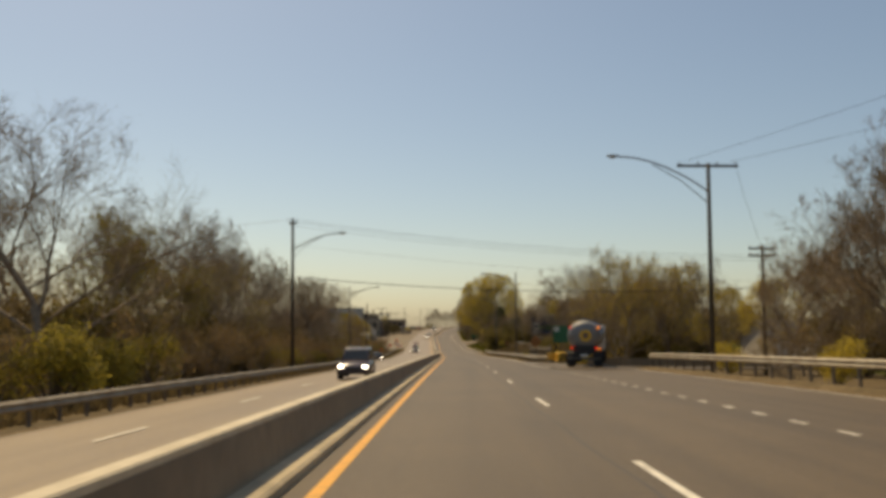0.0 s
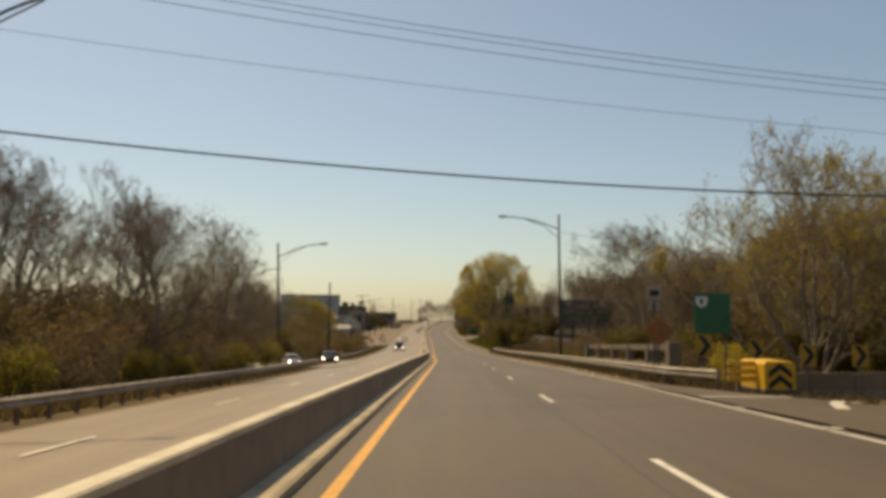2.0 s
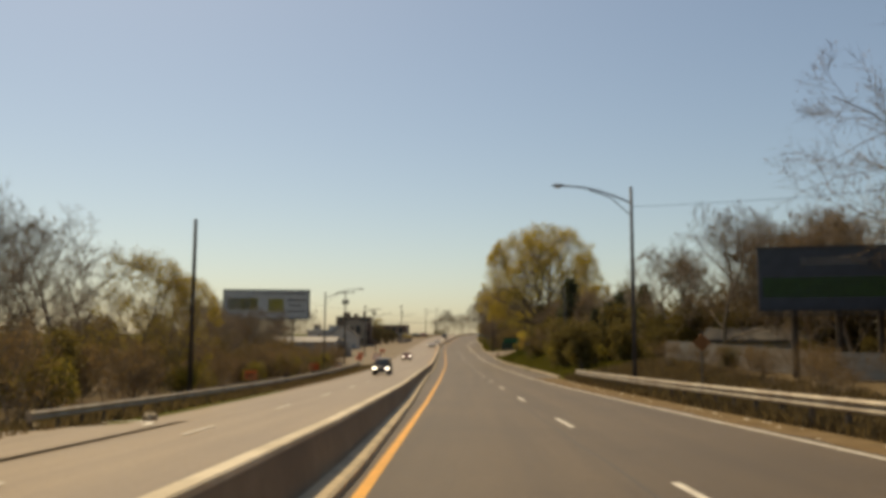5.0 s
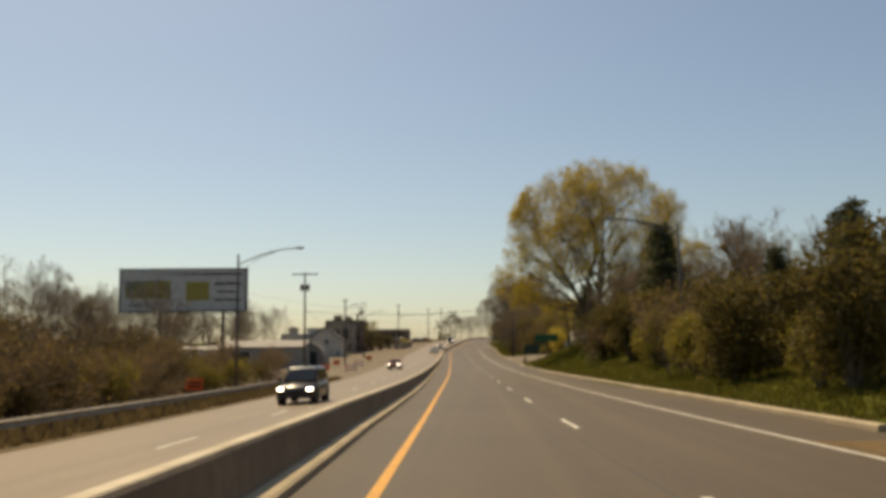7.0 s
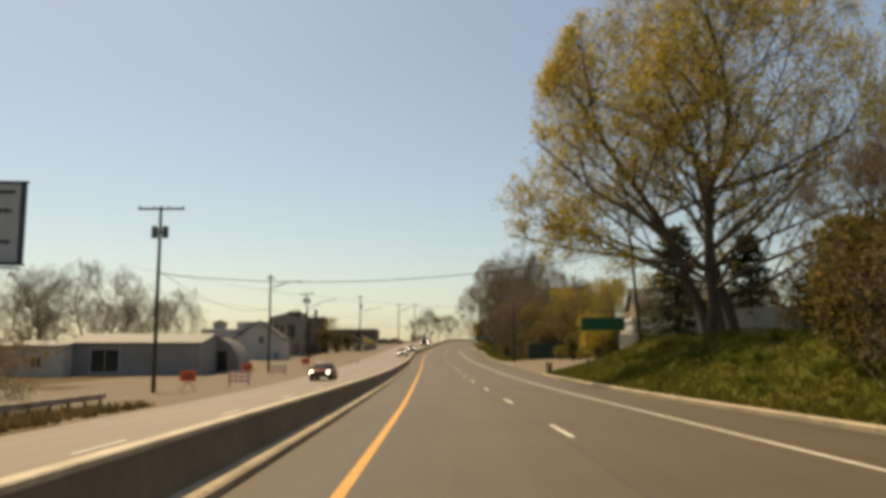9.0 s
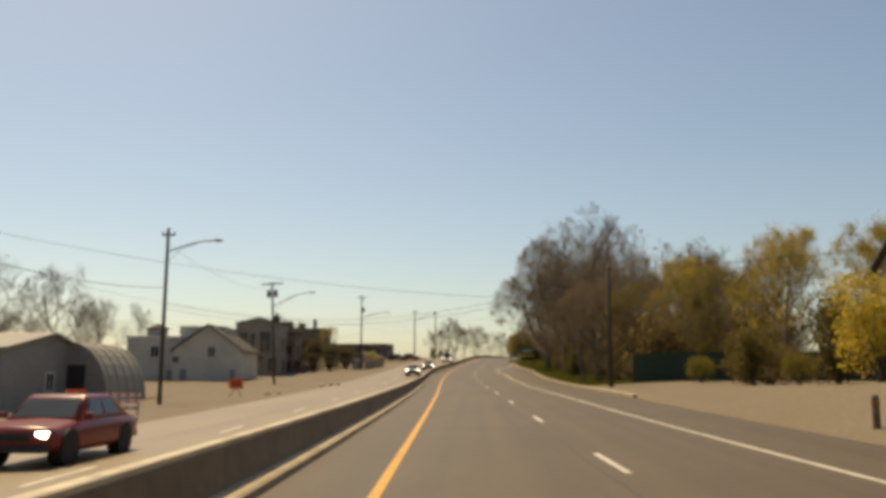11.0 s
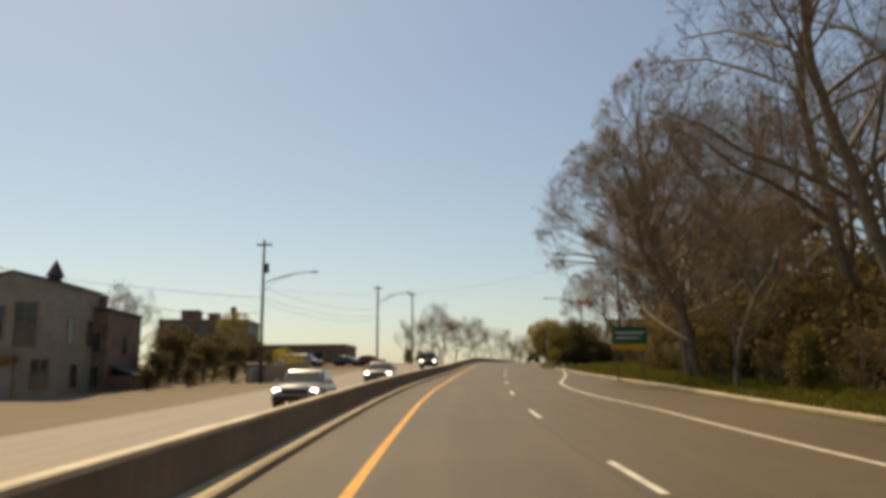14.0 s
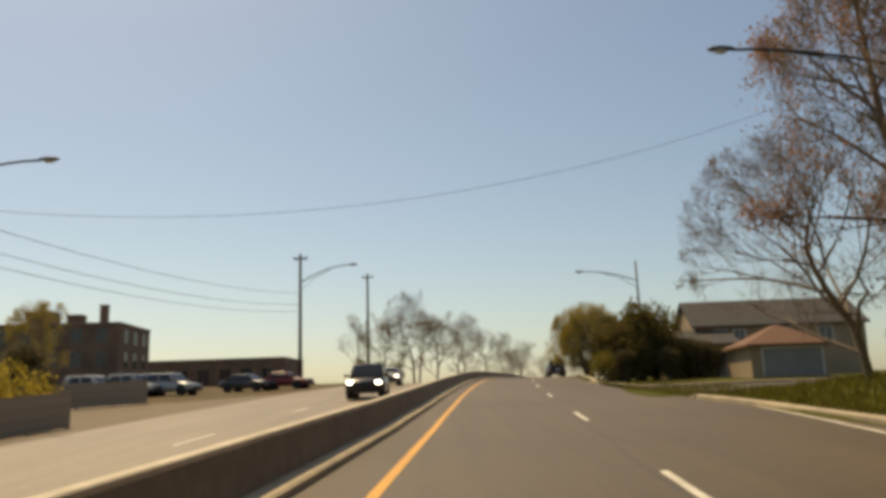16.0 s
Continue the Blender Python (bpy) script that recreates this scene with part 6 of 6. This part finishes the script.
def parapet(x, y0, y1, h):
    """An old concrete bridge railing: posts and two beams."""
    ob = root("bridge_parapet", pose(x, y0, pz(y0)), "old concrete bridge railing behind the guard rail", "railing")
    slope = (pz(y1) - pz(y0)) / (y1 - y0)
    n = 5
    for i in range(n + 1):
        y = (y1 - y0) * i / n
        w = .3 if i in (0, n) else .2
        part("post", boxed(-w, w, y - w, y + w, y * slope - 1.2, y * slope + h + (.12 if i in (0, n) else 0), bevel=.02), CONCRETE_D, ob)
    for zz, t in ((h - .3, .3), (h - 1.3, .35)):
        bm = boxed(-.11, .11, 0, y1 - y0, zz, zz + t, bevel=.02)
        for v in bm.verts:
            v.co.z += v.co.y * slope
        part("beam", bm, CONCRETE_D, ob)


parapet(11.3, 93, 117, 1.5)
cs = root("construction_sign", pose(11.6, 170, gz(11.6, 170)), "orange diamond construction sign on a post", "sign")
part("panel", prism([(0, 1.9), (.45, 2.35), (0, 2.8), (-.45, 2.35)], -.015, .015), SIGN_DULL, cs)
part("post", boxed(-.04, .04, .016, .09, -.3, 2.9, bevel=.008), STEEL_D, cs)
s = road_sign(5.1, 410.4, 2.1, 1.0, 2.05, "green highway direction sign with a yellow strip beneath", SIGN_GREEN, [(.1, .9, .58, .7, SIGN_WHITE), (.12, .8, .3, .4, SIGN_WHITE)], posts=2)
part("lower_panel", boxed(-1.02, 1.02, -.02, .02, 1.72, 2.02, bevel=.008), SIGN_YELLOW, s)
road_sign(8.55, 287.5, 2.9, .9, 2.25, "green highway sign on two posts beside the bank", SIGN_GREEN, [(.1, .9, .3, .42, SIGN_GREEN)], posts=3)


def work_sign(x, y, w=1.2, h=.8, bottom=.75):
    ob = root("work_sign", pose(x, y, gz(x, y)), "orange road-work sign on a low folding stand", "sign", "road-work signs")
    part("panel", boxed(-w / 2, w / 2, -.015, .015, bottom, bottom + h, bevel=.006), SIGN_ORANGE, ob)
    for i, zz in enumerate((.25, .55)):
        part("lettering", boxed(-w * .36, w * .36, -.024, -.016, bottom + h * zz, bottom + h * (zz + .14)), CHASSIS, ob)
    for sx in (-1, 1):
        part("leg", rod([(0, .05, bottom + .1), (sx * .55, .35, 0)], .02, 6), STEEL_D, ob)
        part("leg", rod([(0, .05, bottom + .1), (sx * .55, -.35, 0)], .02, 6), STEEL_D, ob)


def barricade(x, y):
    ob = root("barricade", pose(x, y, gz(x, y)), "orange and white striped barricade", "barricade", "barricades")
    for zz in (.35, .68, 1.0):
        b = part("board", boxed(-.9, .9, -.02, .02, zz, zz + .2, bevel=.005), SIGN_WHITE, ob)
        for k in range(4):
            part("stripe", boxed(-.8 + k * .45, -.6 + k * .45, -.026, -.021, zz + .01, zz + .19), SIGN_ORANGE, b)
    for sx in (-.75, .75):
        part("upright", boxed(sx - .03, sx + .03, .021, .07, .0, 1.3, bevel=.006), STEEL_D, ob)
        part("foot", boxed(sx - .04, sx + .04, -.4, .45, 0, .06, bevel=.01), STEEL_D, ob)


def bollard(x, y):
    ob = root("bollard", pose(x, y, gz(x, y)), "short rusty post beside the driveway", "bollard", "posts beside the driveway")
    part("post", rod([(0, 0, -.3), (0, 0, .75), (0, 0, .8)], [.09, .085, .06], 10), POST, ob)
    part("band", rod([(0, 0, .55), (0, 0, .66)], .095, 10), SIGN_DULL, ob)


for x, y in ((6.7, 304.1), (6.75, 301.6), (6.3, 298.9)):
    bollard(x, y)


def rubble(x, y, n, seed):
    r = random.Random(seed)
    for i in range(n):
        bm = bmesh.new()
        bmesh.ops.create_icosphere(bm, subdivisions=2, radius=r.uniform(.12, .3))
        for v in bm.verts:
            v.co *= r.uniform(.75, 1.2)
            v.co.z *= .7
        a, b = x + r.gauss(0, 1.2), y + r.gauss(0, 1.5)
        ob = part("rubble_stone", bm, CONCRETE, None)
        ob.location = (a, b, gz(a, b) + .08)
        tagged(ob, "broken lump of concrete on the verge", "stone", group="rubble on the verge")


for x, y in ((-21.1, 294.6), (-19.4, 236), (-25.5, 331), (-19.8, 206), (-22.3, 352)):
    work_sign(x, y)
for x, y in ((-17.9, 297), (-21, 327), (-20.5, 262)):
    barricade(x, y)
rubble(-17.2, 367, 5, 1)
rubble(-14.5, 160, 6, 2)
rubble(-19, 350, 4, 3)


# crash cushion at the head of the right guard rail
ac = root("crash_cushion", pose(10.1, 78.9, pz(78.9) + .03), "yellow crash cushion with black stripes at the rail's end", "barrier")
part("nose", prism([(-.15, .1), (.82, .1), (.82, .88), (.74, .98), (-.07, .98), (-.15, .88)], -1.2, .9), SIGN_YELLOW, ac)
part("base", boxed(-.2, .9, -1.25, 1.2, 0, .1, bevel=.02), STEEL_D, ac)
for k in range(2):
    z0 = .12 + .36 * k
    for sx in (-1, 1):
        part("stripe", prism([(.335, z0 + .26), (.335 + sx * .36, z0 - .02), (.335 + sx * .36, z0 + .18), (.335, z0 + .46)], -1.225, -1.203), BLACK, ac)
for k in range(3):
    part("painted_rail", boxed(-1.05, -.16, -.5, -.38, .3 + .24 * k, .48 + .24 * k, bevel=.04), SIGN_YELLOW, ac, "yellow-painted end of the rail")
part("rail_post", boxed(-.7, -.58, -.37, -.2, -.1, .9, bevel=.01), POST, ac)
rb = root("roadside_barrier", pose(14.4, 87.6, gz(14.4, 87.6), 0, 0, 6), "dark grimy concrete barrier along the turning lane", "barrier")
for k in range(6):
    part("segment", prism([(-.3, -.3), (.3, -.3), (.28, .1), (.12, .4), (.09, 1.15), (-.09, 1.15), (-.12, .4), (-.28, .1)], k * 3.3, k * 3.3 + 3.26), CONCRETE_D, rb).matrix_basis = Matrix(((0, 1, 0, 0), (1, 0, 0, 0), (0, 0, 1, 0), (0, 0, 0, 1)))


# ---- vehicles ----
def wheel(parent, x, y, r, w, turn=0):
    t = bmesh.new()
    prof = [(-w / 2, r * .72), (-w / 2, r * .93), (-w * .35, r), (w * .35, r), (w / 2, r * .93), (w / 2, r * .72)]
    rings = []
    for px_, pr in prof:
        rings.append([t.verts.new((x + px_, y + pr * math.cos(a), r + pr * math.sin(a))) for a in [k * math.tau / 20 for k in range(20)]])
    for q, v in zip(rings, rings[1:]):
        for k in range(20):
            t.faces.new((q[k], q[(k + 1) % 20], v[(k + 1) % 20], v[k]))
    bmesh.ops.recalc_face_normals(t, faces=t.faces)
    ty = part("wheel", t, BLACK, parent, smooth=True)
    part("rim", rod([(x - w * .42, y, r), (x + w * .42, y, r)], r * .72, 16), CHROME, ty)


def car(x, y, turn, paint, label, kind="sedan", lit=True, z=None):
    """A car facing -y before turning: lofted body, cabin glass, wheels, lamps, plate bar."""
    L, W, H = {"sedan": (4.6, 1.8, 1.43), "suv": (4.7, 1.88, 1.75), "van": (4.9, 1.95, 1.75)}[kind]
    z = gz(x, y) if z is None else z
    ob = root("car", pose(x, y, z + .02, 0, 0, turn), label, "car", "cars on the road")
    hood = {"sedan": .92, "suv": 1.05, "van": .98}[kind]
    # lower body: sections along the length
    secs = [(-.5, .42, .62, .80), (-.485, .36, .80, .9), (-.40, .28, hood * .86, .97), (-.2, .24, hood, 1.0), (0, .24, hood + .02, 1.0), (.2, .24, hood + .03, 1.0), (.40, .28, hood + .03, .98), (.48, .36, hood - .02, .92), (.5, .45, hood - .2, .84)]
    bm = bmesh.new()
    rows = []
    for f, lo, hi, wd in secs:
        hw = W / 2 * wd
        ring = [(-hw * .92, lo), (-hw, lo + .14), (-hw, (lo + hi) / 2 + .08), (-hw * .93, hi - .05), (-hw * .82, hi), (0, hi + .03), (hw * .82, hi), (hw * .93, hi - .05), (hw, (lo + hi) / 2 + .08), (hw, lo + .14), (hw * .92, lo)]
        rows.append([bm.verts.new((a, f * L, b)) for a, b in ring])
    for q, v in zip(rows, rows[1:]):
        for k in range(len(q)):
            bm.faces.new((q[k], q[(k + 1) % len(q)], v[(k + 1) % len(q)], v[k]))
    bm.faces.new(rows[0][::-1])
    bm.faces.new(rows[-1])
    bmesh.ops.recalc_face_normals(bm, faces=bm.faces)
    part("body", bm, paint, ob, smooth=True)
    # cabin: one rounded shell with panes set on it
    c0, c1, r0, r1 = {"sedan": (-.23, .40, -.07, .2), "suv": (-.25, .485, -.10, .43), "van": (-.36, .485, -.15, .44)}[kind]
    lo = [Vector((s * W * .465, f * L, hood - .06)) for s, f in ((-1, c0), (1, c0), (1, c1), (-1, c1))]
    hi = [Vector((s * W * .37, f * L, H)) for s, f in ((-1, r0), (1, r0), (1, r1), (-1, r1))]
    g = bmesh.new()
    gv = [g.verts.new(p) for p in lo + hi]
    for k in range(4):
        g.faces.new((gv[k], gv[(k + 1) % 4], gv[4 + (k + 1) % 4], gv[4 + k]))
    g.faces.new(gv[4:])
    g.faces.new(gv[3::-1])
    bmesh.ops.recalc_face_normals(g, faces=g.faces)
    bmesh.ops.bevel(g, geom=[e for e in g.edges if e.verts[0].co.z + e.verts[1].co.z > 2 * hood], offset=.09, segments=3, affect="EDGES", profile=.6)
    part("cabin", g, paint, ob, smooth=True)

    def pane(name, k, u0, u1, v0=.16, v1=.86):
        a, b, c, d = lo[k], lo[(k + 1) % 4], hi[(k + 1) % 4], hi[k]
        at = lambda u, v: a.lerp(b, u).lerp(d.lerp(c, u), v)
        n = (b - a).cross(d - a).normalized()
        q = [at(u0, v0), at(u1, v0), at(u1, v1), at(u0, v1)]
        m = bmesh.new()
        f0 = [m.verts.new(p - n * .01) for p in q]
        f1 = [m.verts.new(p + n * .012) for p in q]
        m.faces.new(f1)
        for e in range(4):
            m.faces.new((f0[e], f0[(e + 1) % 4], f1[(e + 1) % 4], f1[e]))
        bmesh.ops.recalc_face_normals(m, faces=m.faces)
        part(name, m, GLASS, ob)

    pane("windscreen", 0, .07, .93)
    pane("rear_window", 2, .1, .9)
    for k, cuts in ((1, ((.14, .46), (.5, .82))), (3, ((.18, .5), (.54, .86)))):
        for u0, u1 in cuts:
            pane("side_window", k, u0, u1, .2, .84)
    part("bumper", boxed(-W * .46, W * .46, -.512 * L, -.46 * L, .3, .46, bevel=.05), CHASSIS, ob)
    part("rear_bumper", boxed(-W * .45, W * .45, .47 * L, .512 * L, .34, .52, bevel=.05), paint, ob)
    for s in (-1, 1):
        for f in (-.31, .3):
            wr = (.33 if kind == "sedan" else .36)
            part("wheel_arch", rod([(s * (W / 2 - .3), f * L, wr + .02), (s * (W / 2 + .006), f * L, wr + .02)], wr + .07, 20), BLACK, ob)
        hl = bmesh.new()
        box(hl, s * W * .37 - .13, s * W * .37 + .13, -.497 * L, -.44 * L, hood * .64, hood * .64 + .13, bevel=.04)
        part("headlight", hl, HEADLIGHT if lit else LENS, ob)
        tl = bmesh.new()
        box(tl, s * W * .38 - .13, s * W * .38 + .13, .475 * L, .503 * L, hood * .68, hood * .68 + .18, bevel=.03)
        part("tail_light", tl, REDLENS, ob)
        part("mirror", boxed(s * W * .5 - .02, s * W * .5 + .16 * s + .02, c0 * L + .2, c0 * L + .32, hood, hood + .14, bevel=.03) if s > 0 else boxed(-W * .5 - .18, -W * .5 + .02, c0 * L + .2, c0 * L + .32, hood, hood + .14, bevel=.03), paint, ob)
        for f in (-.31, .3):
            wheel(ob, s * (W / 2 - .1), f * L, .33 if kind == "sedan" else .36, .22)
    part("grille", boxed(-W * .25, W * .25, -.504 * L, -.47 * L, .52, .68, bevel=.03), CHASSIS, ob)
    part("plate", boxed(-.26, .26, .49 * L, .508 * L, .62, .75, bevel=.005), SIGN_WHITE, ob)
    return ob


def on_left(y, u):
    return px(y) + u, y


car(*on_left(50.5, -5.6), 0, PAINTS["maroon"], "plum-grey people carrier coming along the near oncoming lane", "suv")
car(*on_left(143, -12.4), 8, PAINTS["dark"], "dark car turning in from a side road with lit headlights", "sedan")
car(*on_left(149, -17.5), 20, PAINTS["silver"], "silver car waiting at the side road", "sedan")
car(*on_left(222.5, -7.9), 0, PAINTS["dark"], "dark estate car in the outer oncoming lane", "suv")
car(*on_left(303, -9.0), 0, PAINTS["red"], "dark red car with lit headlights in the oncoming lane", "sedan")
car(*on_left(393, -6.0), 0, PAINTS["silver"], "silver sedan with lit headlights in the oncoming lane", "sedan")
car(*on_left(415, -5.8), 0, PAINTS["silver"], "pale silver car close behind the barrier", "sedan")
car(*on_left(455, -6.0), 0, PAINTS["dark"], "dark car with lit headlights on the rise", "suv")
car(*on_left(478, -8.5), 0, PAINTS["white"], "white car with lit headlights on the rise", "sedan")
car(px(505) + 4.6, 505, 180, PAINTS["dark"], "dark car driving away over the rise", "suv", lit=False)
for i, (x, y, p) in enumerate(((-32.4, 478, "white"), (-29.4, 478.6, "silver"), (-26.6, 479, "silver"), (-21.2, 482, "dark"), (-18.2, 483, "red"))):
    car(x, y, 70 if i % 2 else 76, PAINTS[p], "parked %s car on a lot beside a brick building" % p, "suv" if i < 3 else "sedan", lit=False)
gw = house("hut_building", "small white gabled hut behind the lot", -23.0, 444, 1.8, 2.4, 1.5, .55, WALL_WHITE, ROOF_GREY, ridge="y", turn=6, eave=.08, openings=[("s", 0, .05, 1.0, 1.4, "gate")])
house("shed_building", "small tan shed beside a white hut", -25.2, 444.2, 1.9, 2.2, 1.6, .2, WALL_TAN, ROOF_DARK, turn=6, eave=.08, openings=[("s", 0, .05, .8, 1.3, "door")])


def tanker(x, y, turn):
    """A road tanker seen from behind; it faces +y before turning."""
    z = pz(y) + .03
    ob = root("tanker_truck", pose(x, y, z, 0, 0, turn), "grey tanker truck with lit rear lamps turning off the road", "truck")
    t = bmesh.new()
    rings = []
    for yy, s in ((-.25, .55), (-.12, .82), (0, .94), (.2, 1), (3, 1), (8.2, 1), (8.4, .94), (8.55, .7)):
        rings.append([t.verts.new((1.2 * s * math.cos(a), yy, 2.25 + 1.05 * s * math.sin(a))) for a in [k * math.tau / 28 for k in range(28)]])
    for q, v in zip(rings, rings[1:]):
        for k in range(28):
            t.faces.new((q[k], q[(k + 1) % 28], v[(k + 1) % 28], v[k]))
    t.faces.new(rings[0])
    t.faces.new(rings[-1])
    bmesh.ops.recalc_face_normals(t, faces=t.faces)
    tank = part("tank", t, TANK, ob, "dull metal tank", smooth=True)
    part("emblem", rod([(.1, -.30, 2.25), (.1, -.26, 2.25)], .42, 24), SIGN_YELLOW, tank, "round yellow emblem")
    part("emblem_mark", rod([(.1, -.315, 2.25), (.1, -.302, 2.25)], .22, 20), WALL_BRICK, tank)
    for k in range(3):
        r = bmesh.new()
        tube(r, [(1.22 * math.cos(a), 2 + 2.4 * k, 2.25 + 1.07 * math.sin(a)) for a in [j * math.tau / 24 for j in range(25)]], .035, 6, caps=False)
        part("hoop", r, CHROME, tank)
    part("walkway", boxed(-.35, .35, .4, 8, 3.3, 3.38, bevel=.01), CHROME, ob)
    part("chassis", boxed(-.45, .45, -.4, 11, .85, 1.1, bevel=.02), CHASSIS, ob)
    part("rear_box", boxed(-.75, .75, -.35, .25, 1.0, 1.55, bevel=.03), CHASSIS, ob)
    part("bumper", boxed(-1.2, 1.2, -.55, -.4, .55, .72, bevel=.02), STEEL_D, ob)
    for s in (-1, 1):
        part("mud_flap", boxed(s * .95 - .3, s * .95 + .3, -.3, -.27, .2, .95, bevel=.005), BLACK, ob)
        part("fender", prism([(-.65, .95), (-.5, 1.12), (.5, 1.12), (.65, .95), (.65, .9), (-.65, .9)], s * .98 - .3, s * .98 + .3), CHASSIS, ob).matrix_basis = Matrix(((0, 1, 0, 0), (1, 0, 0, .5), (0, 0, 1, 0), (0, 0, 0, 1)))
        part("tail_light", boxed(s * .85 - .09, s * .85 + .09, -.42, -.36, 1.3, 1.46, bevel=.02), REDLAMP, ob, "lit red lamp")
        part("top_light", boxed(s * 1.0 - .07, s * 1.0 + .07, -.1, .0, 2.0 + .75, 2.9, bevel=.02), AMBER if s > 0 else REDLAMP, ob, "lit marker lamp")
        for yy in (.6, 1.9, 9.6):
            wheel(ob, s * .98, yy, .5, .5)
    part("turn_light", boxed(1.02, 1.16, -.43, -.36, 1.25, 1.4, bevel=.02), AMBER, ob, "lit amber turn lamp")
    part("plate", boxed(-.26, .26, -.43, -.36, .78, .92), SIGN_WHITE, ob)
    cab = boxed(-1.2, 1.2, 8.9, 11.2, 1.0, 3.0, bevel=.15)
    cb_ = part("cab", cab, PAINTS["white"], ob)
    part("windscreen", boxed(-1.0, 1.0, 11.19, 11.23, 1.9, 2.75), GLASS, cb_)
    for s in (-1, 1):
        part("side_window", boxed(s * 1.2 - .012, s * 1.2 + .012, 9.8, 10.9, 1.95, 2.7), GLASS, cb_)
    for k in range(6):
        part("rung", rod([(-.95, -.28, 1.3 + .3 * k), (-.55, -.28, 1.3 + .3 * k)], .018, 6), CHROME, ob)
    return ob


tanker(9.6, 60, -12)
